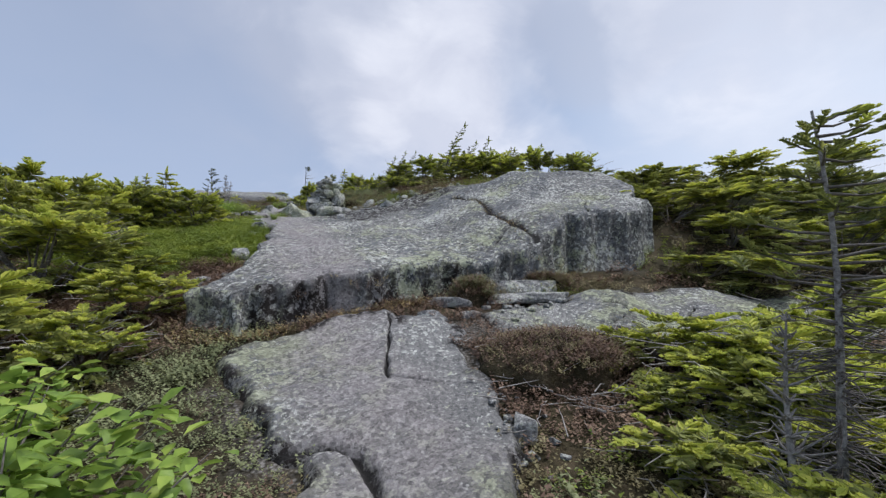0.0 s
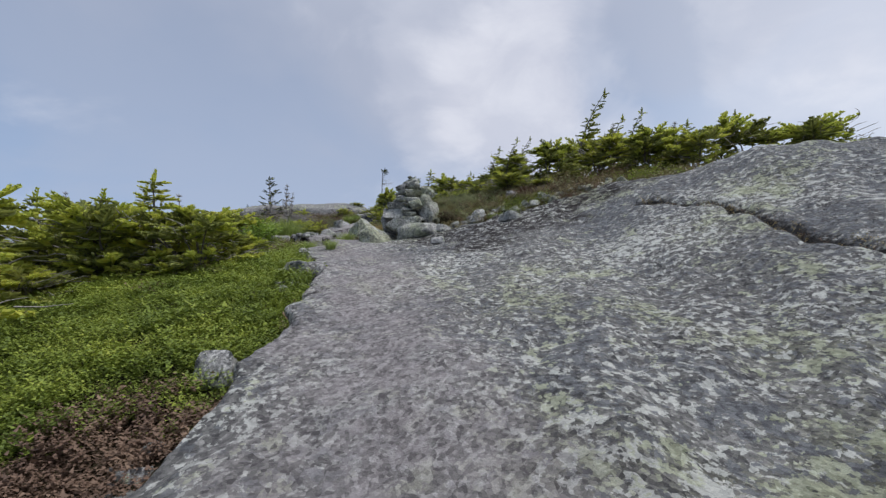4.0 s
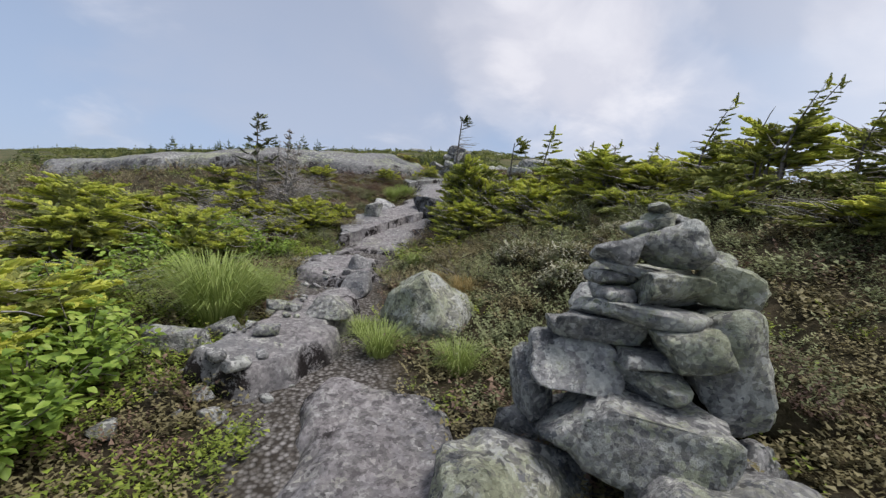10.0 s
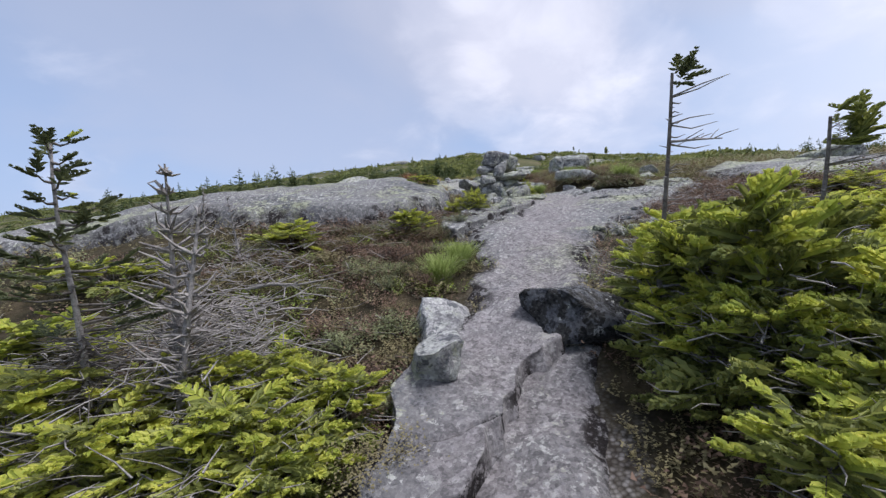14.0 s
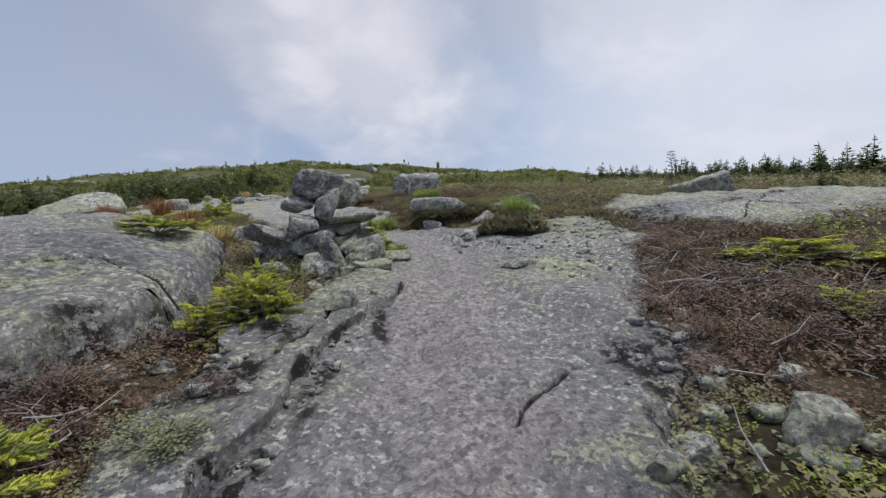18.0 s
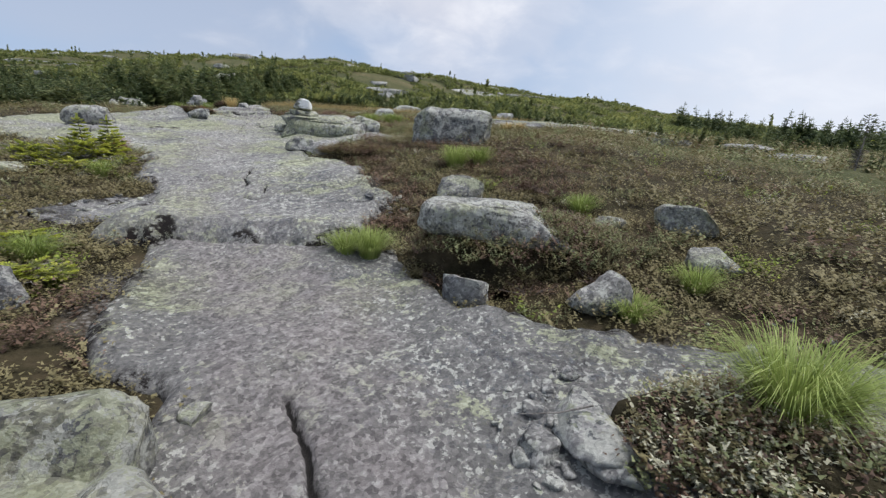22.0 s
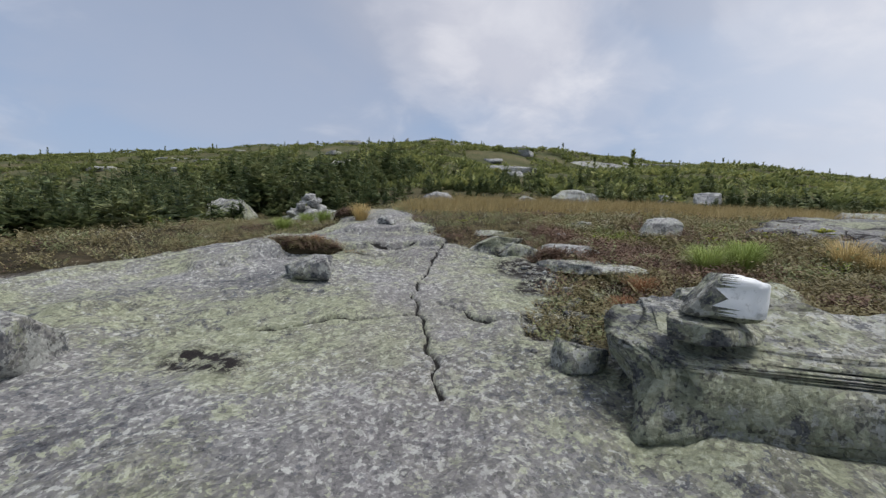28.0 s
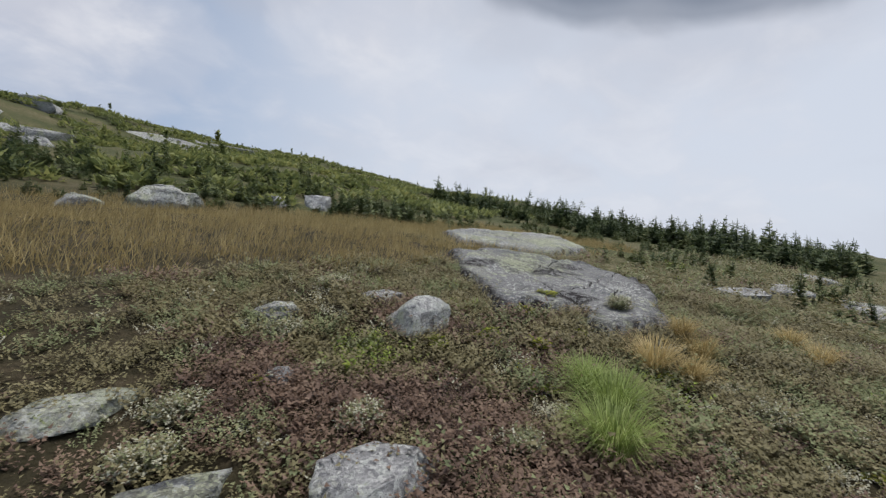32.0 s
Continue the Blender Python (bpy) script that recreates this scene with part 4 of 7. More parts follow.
def spray(seed, length=0.42):
    """A fan of needled twigs: triangles, and for each 1 where it is this year's growth."""
    rng = np.random.RandomState(seed)
    h = Heap()
    for k in range(6):
        s = 0.1 + 0.165 * k
        for side in (-1, 1):
            L = length * (0.42 - 0.055 * k) * rng.uniform(0.7, 1.2)
            at = (s * length, 0, 0.05 * length * np.sin(2.2 * s))
            V, F = needle_twig(rng, L, 12, 0.031)
            h.add(turned(V, side * rng.uniform(0.6, 1.0), rng.uniform(-0.2, 0.35), 0, 1, at), F, 1 if k >= 2 else 0)
    V, F = needle_twig(rng, length, 12, 0.03)
    h.add(V, F, 1)
    V, F = tube([(0, 0, 0), (length * 0.5, 0, 0.01), (length, 0, 0)], [0.006, 0.004, 0.002], 3)
    h.add(V, F, 2)
    return np.concatenate(h.v), np.concatenate(h.f), np.concatenate(h.s)


SPRAYS = [spray(k) for k in range(4)]


def put_spray(h, rng, at, yaw, pitch, size, fresh):
    V, F, S = SPRAYS[rng.randint(4)]
    slot = np.where(S == 2, 2, np.where((S == 1) & (fresh > rng.uniform()), 1, 0))
    h.add(turned(V, yaw, pitch, rng.uniform(-0.3, 0.3), size, at), F, slot)


def shrub(seed, width, height, sprays, fresh=0.7, lean=0.0):
    """A low wind-shorn spruce: crooked stems under layered plates of sprays."""
    rng = np.random.RandomState(seed)
    ob = thing("spruce_shrub", "low wind-shorn spruce shrub with yellow-green tips", "shrub", group="krummholz shrubs")
    crown, stems = Heap(), Heap()
    plates = [(rng.uniform(0, 6.28), np.sqrt(rng.uniform(0, 1)) * 0.75, rng.uniform(0.35, 1.0)) for k in range(max(7, sprays // 14))]
    for k in range(sprays):
        a, r, u = plates[k % len(plates)]
        cx, cy = np.cos(a) * r * width * 0.5, np.sin(a) * r * width * 0.5
        cz = height * (0.25 + 0.7 * u * (1 - 0.5 * r * r))
        yaw = rng.uniform(0, 6.28)
        rad = rng.uniform(0.0, 0.22) * width * 0.5
        at = (cx + np.cos(yaw) * rad + lean * cz, cy + np.sin(yaw) * rad, cz + rng.uniform(-0.07, 0.09) * height)
        put_spray(crown, rng, at, yaw, rng.uniform(-0.15, 0.45), rng.uniform(0.45, 0.85) * (0.5 + 0.4 * width), fresh * (0.35 + 0.65 * u))
    for k in range(int(sprays * 0.25)):
        yaw = rng.uniform(0, 6.28)
        r = width * 0.5 * rng.uniform(0.25, 0.8)
        put_spray(crown, rng, (np.cos(yaw) * r, np.sin(yaw) * r, height * rng.uniform(0.05, 0.3)), yaw, rng.uniform(-0.3, 0.2), rng.uniform(0.6, 1.0) * (0.5 + 0.4 * width), 0.12)
    for a, r, u in plates:
        ex, ey, ez = np.cos(a) * r * width * 0.5 + lean * height * u, np.sin(a) * r * width * 0.5, height * (0.25 + 0.65 * u * (1 - 0.5 * r * r))
        V, F = tube([(0, 0, -0.08), (ex * 0.35 + rng.uniform(-0.05, 0.05), ey * 0.35, ez * 0.3), (ex * 0.75, ey * 0.75 + rng.uniform(-0.05, 0.05), ez * 0.75), (ex, ey, ez)], [0.022, 0.016, 0.011, 0.005], 5)
        stems.add(V, F)
    part("crown", crown.mesh("crown", [SPRUCE_OLD, SPRUCE_NEW, BARK_LIVE]), ob)
    part("branchwork", stems.mesh("branchwork", [BARK_LIVE], True), ob)
    dead = Heap()
    for k in range(70):
        yaw, r = rng.uniform(0, 6.28), width * rng.uniform(0.1, 0.5)
        p = np.array([np.cos(yaw) * r, np.sin(yaw) * r, height * rng.uniform(0.15, 0.85)])
        d = np.array([np.cos(yaw + rng.uniform(-1, 1)), np.sin(yaw + rng.uniform(-1, 1)), rng.uniform(-0.1, 0.5)]) * rng.uniform(0.15, 0.35)
        V, F = tube([p, p + d * 0.5 + rng.normal(0, 0.02, 3), p + d], [0.007, 0.005, 0.002], 3)
        dead.add(V, F)
    part("dead_wood", dead.mesh("dead_wood", [BARK_DEAD]), ob, "bare grey twigs", "stuff")
    return ob


def spruce(seed, height, flag=0.0, bare_below=0.25, fresh=0.4, wide=0.34, dead_only=False, lean=0.0, whorl=6, label="small upright green spruce among heath"):
    """An upright spruce; flag: how much the wind has stripped its -x side; bare_below: the share of the trunk with dead branches alone."""
    rng = np.random.RandomState(seed)
    ob = thing("spruce", label, "spruce tree", group="spruces")
    bend = rng.uniform(-0.05, 0.05)
    line = [(lean * height * u * u + bend * height * np.sin(3 * u), 0.03 * height * np.sin(4 * u + seed), height * u - 0.1) for u in np.linspace(0, 1, 7)]
    V, F = tube(line, np.linspace(0.014 + 0.011 * height, 0.005, 7), 6)
    part("trunk", mesh_of("trunk", V, F, BARK_DEAD if dead_only else BARK_LIVE, None, True), ob)
    L = np.array(line)
    crown, dead = Heap(), Heap()
    levels = int(6 + height * 6)
    for k in range(levels):
        u = (k + 0.5) / levels
        c = np.array([np.interp(u, np.linspace(0, 1, 7), L[:, j]) for j in range(3)])
        for j in range(whorl):
            yaw = j * 6.28 / whorl + rng.uniform(-0.4, 0.4) + k
            side = np.cos(yaw)
            reach = wide * height * (1.0 - 0.8 * u) * rng.uniform(0.7, 1.15)
            if flag and side < 0.2:
                reach *= 1 - flag * rng.uniform(0.5, 1)
            if reach < 0.04:
                continue
            rise = rng.uniform(0.0, 0.9) if dead_only else rng.uniform(-0.1, 0.35)
            if dead_only or u < bare_below:
                if rng.uniform() < 0.55:
                    d = np.array([np.cos(yaw), np.sin(yaw), rise]) * reach * rng.uniform(0.5, 1.2)
                    V, F = tube([c, c + d * 0.5 + rng.normal(0, 0.012, 3), c + d], [0.012, 0.008, 0.003] if dead_only else [0.008, 0.005, 0.002], 3)
                    dead.add(V, F)
                continue
            n = max(1, int(reach / 0.30 + 0.6))
            for q in range(n):
                f = (q + 0.15) / n
                put_spray(crown, rng, c + np.array([np.cos(yaw), np.sin(yaw), rise]) * reach * f, yaw + rng.uniform(-0.25, 0.25), rise * 0.8, max(0.3, min(1.0, reach / n * 3.0)), fresh)
    if not dead_only:
        put_spray(crown, rng, L[-1] - [0, 0, 0.15], 0, 1.45, 0.6, fresh)
        part("crown", crown.mesh("crown", [SPRUCE_OLD, SPRUCE_NEW, BARK_LIVE]), ob)
    if dead.n:
        part("dead_wood", dead.mesh("dead_wood", [BARK_DEAD]), ob, "bare grey dead branches", "stuff")
    return ob


def ground_z(x, y):
    return float(top(x, y))


def plant(ob, x, y, turn=0.0, size=1.0, tall=1.0, sink=0.03):
    """A copy of a plant, set on the ground."""
    return copy_thing(ob, pose(x, y, ground_z(x, y) - sink, 0, 0, turn) @ Matrix.Diagonal((size, size, size * tall, 1)))


def away_with(obs):
    for ob in obs:
        for o in (*ob.children_recursive, ob):
            bpy.data.objects.remove(o)


def grass_tuft(seed, blades, height, spread, mat, label):
    rng = np.random.RandomState(seed)
    h = Heap()
    for k in range(blades):
        yaw = rng.uniform(0, 6.28)
        r = spread * 0.22 * np.sqrt(rng.uniform())
        L = height * rng.uniform(0.55, 1.1)
        out_ = spread * rng.uniform(0.15, 1.0)
        w = rng.uniform(0.0012, 0.0026)
        base = np.array([np.cos(yaw) * r, np.sin(yaw) * r, -0.02])
        d = np.array([np.cos(yaw), np.sin(yaw), 0])
        n = np.array([-d[1], d[0], 0]) * w
        m1, m2, e = base + d * out_ * 0.22 + [0, 0, L * 0.55], base + d * out_ * 0.6 + [0, 0, L * 0.9], base + d * out_ + [0, 0, L * rng.uniform(0.7, 1.0)]
        V = np.array([base - n, base + n, m1 - n, m1 + n, m2 - n * 0.7, m2 + n * 0.7, e])
        h.add(V, np.array([[0, 1, 3], [0, 3, 2], [2, 3, 5], [2, 5, 4], [4, 5, 6]], np.int32))
    ob = thing("grass_tuft", label, "grass", group="grass tufts")
    part("grass", h.mesh("grass", [mat]), ob, "", "stuff")
    return ob


def leafy_shrub(seed, width, height, leaves, mat, label, leaf=0.05):
    rng = np.random.RandomState(seed)
    ob = thing("birch_shrub", label, "shrub")
    h, s = Heap(), Heap()
    for k in range(14):
        yaw, r = rng.uniform(0, 6.28), width * 0.5 * np.sqrt(rng.uniform())
        tip = np.array([np.cos(yaw) * r, np.sin(yaw) * r, height * rng.uniform(0.55, 1.0) * (1 - 0.3 * (2 * r / width) ** 2)])
        V, F = tube([(0, 0, -0.05), tip * [0.4, 0.4, 0.55], tip], [0.008, 0.006, 0.002], 4)
        s.add(V, F)
        for j in range(leaves // 14):
            f = rng.uniform(0.3, 1.0)
            at = tip * [f, f, f] + rng.normal(0, 0.05, 3)
            L, w = leaf * rng.uniform(0.7, 1.3), leaf * rng.uniform(0.28, 0.4)
            V = np.array([[0, 0, 0], [0.35 * L, w, 0.12 * L], [0.7 * L, 0.7 * w, 0.1 * L], [L, 0, -0.05 * L], [0.7 * L, -0.7 * w, 0.1 * L], [0.35 * L, -w, 0.12 * L], [0.5 * L, 0, 0]])
            F = np.array([[0, 6, 1], [1, 6, 2], [2, 6, 3], [3, 6, 4], [4, 6, 5], [5, 6, 0]], np.int32)
            h.add(turned(V, rng.uniform(0, 6.28), rng.uniform(-0.7, 0.4), rng.uniform(-0.5, 0.5), 1, at), F)
    part("branchwork", s.mesh("branchwork", [BARK_LIVE], True), ob)
    part("leafage", h.mesh("leafage", [mat]), ob, "", "stuff")
    return ob



def flagged(seed, height, tuft, arms, label, curve=0.05, needles=SPRUCE_DARK):
    """A crooked spruce that the wind has stripped: thin bare trunk, a small tuft at the top, bare arms and dead twigs on the lee side."""
    rng = np.random.RandomState(seed)
    ob = thing("spruce", label, "spruce tree", group="spruces")
    U = np.linspace(0, 1, 9)
    L = np.stack([curve * height * np.sin(2.6 * U) + 0.05 * height * U * U, 0.02 * height * np.sin(5 * U), height * U - 0.1], 1)
    V, F = tube(L, np.linspace(0.020, 0.008, 9), 6)
    part("trunk", mesh_of("trunk", V, F, BARK_LIVE, None, True), ob)
    crown, dead = Heap(), Heap()
    for k in range(int(26 * tuft)):
        yaw = rng.uniform(-1.3, 1.3) if k % 3 else rng.uniform(0, 6.28)
        put_spray(crown, rng, L[-1] + [0.02 + 0.10 * tuft * rng.uniform(), 0, 0.03 - 0.16 * tuft * rng.uniform()], yaw, rng.uniform(-0.1, 0.8), rng.uniform(0.16, 0.32) * (0.7 + 0.5 * tuft), 0.0)
    for k in range(60):
        u = rng.uniform(0.12, 0.95)
        c = np.array([np.interp(u, U, L[:, j]) for j in range(3)])
        reach = rng.uniform(0.03, 0.12) if k % 7 else rng.uniform(0.22, 0.34)
        d = np.array([np.cos(rng.uniform(-0.9, 0.9)) * (1 if k % 7 == 0 or k % 3 else -0.8), rng.uniform(-0.7, 0.7), rng.uniform(-0.05, 0.25)]) * reach
        V, F = tube([c, c + d * 0.5 + rng.normal(0, 0.012, 3), c + d], [0.006, 0.004, 0.0015], 3)
        dead.add(V, F)
    for u, arm, rise, green in arms:
        c = np.array([np.interp(u, U, L[:, j]) for j in range(3)])
        tip = c + [arm, 0.05, arm * rise]
        V, F = tube([c, c + [arm * 0.5, 0, arm * rise * 0.35], tip], [0.008, 0.006, 0.003], 4)
        dead.add(V, F)
        for k in range(int(arm * 22)):
            p = c + (tip - c) * rng.uniform(0.15, 1.0)
            e = p + [rng.uniform(0.03, 0.14), rng.uniform(-0.08, 0.08), rng.uniform(-0.01, 0.06)]
            dead.add(*tube([p, (p + e) / 2 + rng.normal(0, 0.006, 3), e], [0.004, 0.003, 0.0015], 3))
        for k in range(green):
            put_spray(crown, rng, c + (tip - c) * rng.uniform(0.8, 1.0), rng.uniform(-0.8, 0.8), rng.uniform(0, 0.4), 0.26, 0.0)
    part("crown", crown.mesh("crown", [needles, SPRUCE_NEW, BARK_LIVE]), ob)
    part("dead_wood", dead.mesh("dead_wood", [BARK_DEAD]), ob, "bare grey dead branches", "stuff")
    return ob


def half_dead(seed, height, tiers=0.60, width=0.62, words="half-dead spruce, bare below with flat green tiers on top", needles=SPRUCE_OLD):
    """A thin spruce: dead brown twigs on the lower trunk, above them a few flat tiers of short green tufts, longest on the lee side."""
    rng = np.random.RandomState(seed)
    ob = thing("spruce", words, "spruce tree", group="spruces")
    U = np.linspace(0, 1, 9)
    L = np.stack([0.02 * height * np.sin(4 * U), 0.015 * height * np.sin(6 * U), height * U - 0.1], 1)
    V, F = tube(L, np.linspace(0.026, 0.006, 9), 6)
    part("trunk", mesh_of("trunk", V, F, BARK_DEAD, None, True), ob)
    crown, dead = Heap(), Heap()
    for k in range(30):
        u = tiers + (0.99 - tiers) * k / 30
        c = np.array([np.interp(u, U, L[:, j]) for j in range(3)])
        yaw = rng.uniform(-1.3, 1.3) if k % 3 else rng.uniform(1.8, 4.4)
        reach = (width * (1.04 - u) / (1.04 - tiers) + 0.06) * rng.uniform(0.6, 1.1) * (0.9 if k % 3 else 0.6)
        d = np.array([np.cos(yaw), np.sin(yaw), rng.uniform(-0.02, 0.28)])
        V, F = tube([c, c + d * reach * 0.5 + [0, 0, -0.015], c + d * reach], [0.009, 0.006, 0.003], 4)
        dead.add(V, F)
        for q in range(max(2, int(reach / 0.07))):
            f = 0.35 + 0.65 * (q + rng.uniform()) / max(2, int(reach / 0.07))
            put_spray(crown, rng, c + d * reach * f, yaw + rng.uniform(-0.9, 0.9), d[2] + rng.uniform(0.0, 0.5), rng.uniform(0.22, 0.36), 0.1)
    for k in range(230):
        u = rng.uniform(0.12, tiers + 0.02)
        c = np.array([np.interp(u, U, L[:, j]) for j in range(3)])
        yaw = rng.uniform(0, 6.28)
        reach = rng.uniform(0.06, 0.3)
        d = np.array([np.cos(yaw), np.sin(yaw), rng.uniform(-0.4, 0.3)]) * reach
        V, F = tube([c, c + d * 0.5 + rng.normal(0, 0.015, 3), c + d], [0.006, 0.004, 0.002], 3)
        dead.add(V, F)
    part("crown", crown.mesh("crown", [needles, SPRUCE_NEW, BARK_LIVE]), ob)
    part("dead_wood", dead.mesh("dead_wood", [BARK_LIVE]), ob, "brown dead twigs", "stuff")
    return ob


def far_spruce(seed, height, wide, stems):
    """A wind-shorn spruce clump for the distance: crooked stems of uneven height, each with ragged tiers of upturned blades."""
    rng = np.random.RandomState(seed)
    V, trunks = [], Heap()
    for q in range(stems):
        tall = height * (1.0 if q == 0 else rng.uniform(0.4, 0.85))
        ox, oy = (0.0, 0.0) if q == 0 else rng.normal(0, 0.42 * height, 2)
        lean = rng.normal(0, 0.10, 2)
        tiers = 13
        for k in range(tiers):
            u = (k + 0.3) / tiers
            full = rng.uniform(0.35, 1.25)
            for j in range(10 if u < 0.6 else 6):
                yaw = rng.uniform(0, 6.28)
                r = (wide * tall * (1 - u) ** 0.55 * rng.uniform(0.3, 1.1) * full * (1 + 0.35 * np.cos(yaw - 0.3)) + 0.05 * tall) * (0.6 if u > 0.9 else 1)
                p = np.array([ox + lean[0] * tall * u, oy + lean[1] * tall * u, tall * (0.02 + 0.95 * u) + rng.uniform(-0.05, 0.05) * tall])
                d, s = np.array([np.cos(yaw), np.sin(yaw), rng.uniform(-0.15, 0.5)]), np.array([-np.sin(yaw), np.cos(yaw), rng.uniform(-0.4, 0.4)])
                w = 0.085 * height * rng.uniform(0.6, 1.3) * (1 - 0.5 * u)
                turn = rng.uniform(-0.7, 0.7)
                d2 = np.array([np.cos(yaw + turn), np.sin(yaw + turn), rng.uniform(-0.1, 0.6)])
                V += [p + d * r * 0.1, p + d * r * 0.5 + s * w, p + d * r * 0.72 - s * w * 0.5, p + d * r * 0.45 - s * w, p + d * r * 0.5 + s * w * 0.6, p + d * r * 0.5 + d2 * r * 0.45]
        trunks.add(*tube([(ox, oy, -0.1), (ox + lean[0] * tall * 0.6, oy + lean[1] * tall * 0.6, tall * 0.6), (ox + lean[0] * tall, oy + lean[1] * tall, tall * 1.03)], [0.03, 0.02, 0.006], 4))
    V, T, TF = np.array(V), np.concatenate(trunks.v), np.concatenate(trunks.f)
    return np.concatenate([V, T]), np.concatenate([np.arange(len(V), dtype=np.int32).reshape(-1, 3), TF + len(V)]).astype(np.int32)


# ---- cairns: stones piled by hand (across, along, height, width, depth, thickness, turn, lean) ----
def cairn(label, at, turn, stones, mats, seed, size=1.0):
    ob = thing("cairn", label, "cairn", (at[0], at[1], at[2]), "trail cairns", turn=turn, size=size)
    for k, (x, y, z, w, d, h, yaw, lean) in enumerate(stones):
        big = w > 0.5 and h > 0.3
        V, F = rock_shape(seed + k, (w * 1.04, d * 1.04, h * 1.08), 4 if w > 0.15 else 3, 2 if big else 6, 0.5, 0.06 if big else 0.05, 0.0 if big else 0.1, True)
        st = part("stone", mesh_of("stone", V, F, mats[k % len(mats)], None, True), ob)
        st.matrix_basis = pose(x, y, z, 0, lean, yaw)
    return ob


MIXED = [GRANITE_GREEN, GRANITE_CLEAN, GRANITE_BOULDER, GRANITE_PALE]
BASE = [(-0.36, -0.14, -0.08, 0.62, 0.5, 0.38, 6, 3), (0.30, -0.2, -0.10, 0.60, 0.52, 0.48, -14, 0), (0.0, 0.06, 0.26, 0.62, 0.46, 0.30, 5, 2), (0.34, 0.42, -0.03, 0.5, 0.45, 0.5, 20, 0), (-0.25, 0.42, -0.03, 0.42, 0.4, 0.42, -10, 0), (0.02, 0.5, 0.1, 0.6, 0.4, 0.36, 0, 0),
        (-0.36, 0.25, 0.34, 0.2, 0.25, 0.28, 0, 5), (-0.2, 0.22, 0.53, 0.34, 0.36, 0.2, 4, 0), (0.08, 0.1, 0.55, 0.25, 0.22, 0.115, 3, -2), (0.05, 0.14, 0.66, 0.2, 0.2, 0.05, 12, 0), (0.36, 0.22, 0.46, 0.30, 0.36, 0.46, 6, -8), (0.40, 0.42, 0.44, 0.3, 0.3, 0.44, 10, 0)]
MIDDLE = [(0.21, 0.12, 0.68, 0.26, 0.24, 0.15, -8, -10), (-0.12, 0.26, 0.72, 0.34, 0.3, 0.1, 4, 0), (-0.27, 0.2, 0.72, 0.12, 0.12, 0.08, 15, 8), (0.02, 0.2, 0.815, 0.48, 0.32, 0.075, -3, 1), (0.14, 0.18, 0.885, 0.28, 0.26, 0.14, 6, 0), (-0.07, 0.18, 0.885, 0.14, 0.14, 0.065, 15, 0),
          (-0.06, 0.26, 0.945, 0.22, 0.2, 0.055, 4, 0), (0.0, 0.22, 0.995, 0.29, 0.24, 0.04, 0, 2), (0.37, 0.32, 0.90, 0.26, 0.28, 0.17, -12, 8), (0.31, 0.4, 1.04, 0.2, 0.22, 0.09, 5, 6), (0.05, 0.44, 0.44, 0.5, 0.3, 0.34, 14, 0), (0.1, 0.42, 0.76, 0.44, 0.24, 0.26, 4, 0), (0.50, 0.28, 0.46, 0.14, 0.18, 0.12, 12, 0)]
CROWN = [(-0.03, 0.24, 1.03, 0.2, 0.18, 0.12, 10, -26), (0.17, 0.24, 1.03, 0.27, 0.22, 0.19, -12, -24), (0.0, 0.27, 1.15, 0.11, 0.1, 0.08, 22, 5), (0.08, 0.28, 1.19, 0.12, 0.11, 0.07, 0, 0), (0.15, 0.3, 1.21, 0.1, 0.1, 0.06, 8, 0), (0.07, 0.27, 1.255, 0.09, 0.09, 0.045, 30, 0)]
cairn("tall stacked cairn of lichened granite stones on two boulders", (-3.13, 10.92, 2.95), 4, BASE + MIDDLE + CROWN, MIXED, 106)
TOWER = [(0.1, 0.1, 0.84, 0.76, 0.5, 0.36, 0, 14), (0.08, -0.14, 0.62, 0.27, 0.22, 0.40, 10, 6), (0.34, -0.02, 0.55, 0.8, 0.5, 0.12, -5, -7), (-0.26, 0.04, 0.74, 0.36, 0.32, 0.2, 0, 12), (-0.22, -0.14, 0.44, 0.34, 0.32, 0.26, 0, 0), (-0.58, -0.02, 0.36, 0.62, 0.42, 0.2, 5, 12), (-0.06, -0.2, 0.20, 0.60, 0.34, 0.26, -6, -16), (0.32, 0.0, 0.42, 0.36, 0.34, 0.16, 4, 0), (0.34, -0.06, 0.28, 0.36, 0.3, 0.13, 0, -4), (0.1, 0.25, 0.0, 0.9, 0.6, 0.62, 10, 0), (-0.5, 0.2, 0.0, 0.6, 0.5, 0.42, -12, 0), (0.55, 0.3, 0.0, 0.5, 0.5, 0.52, 5, 0)]
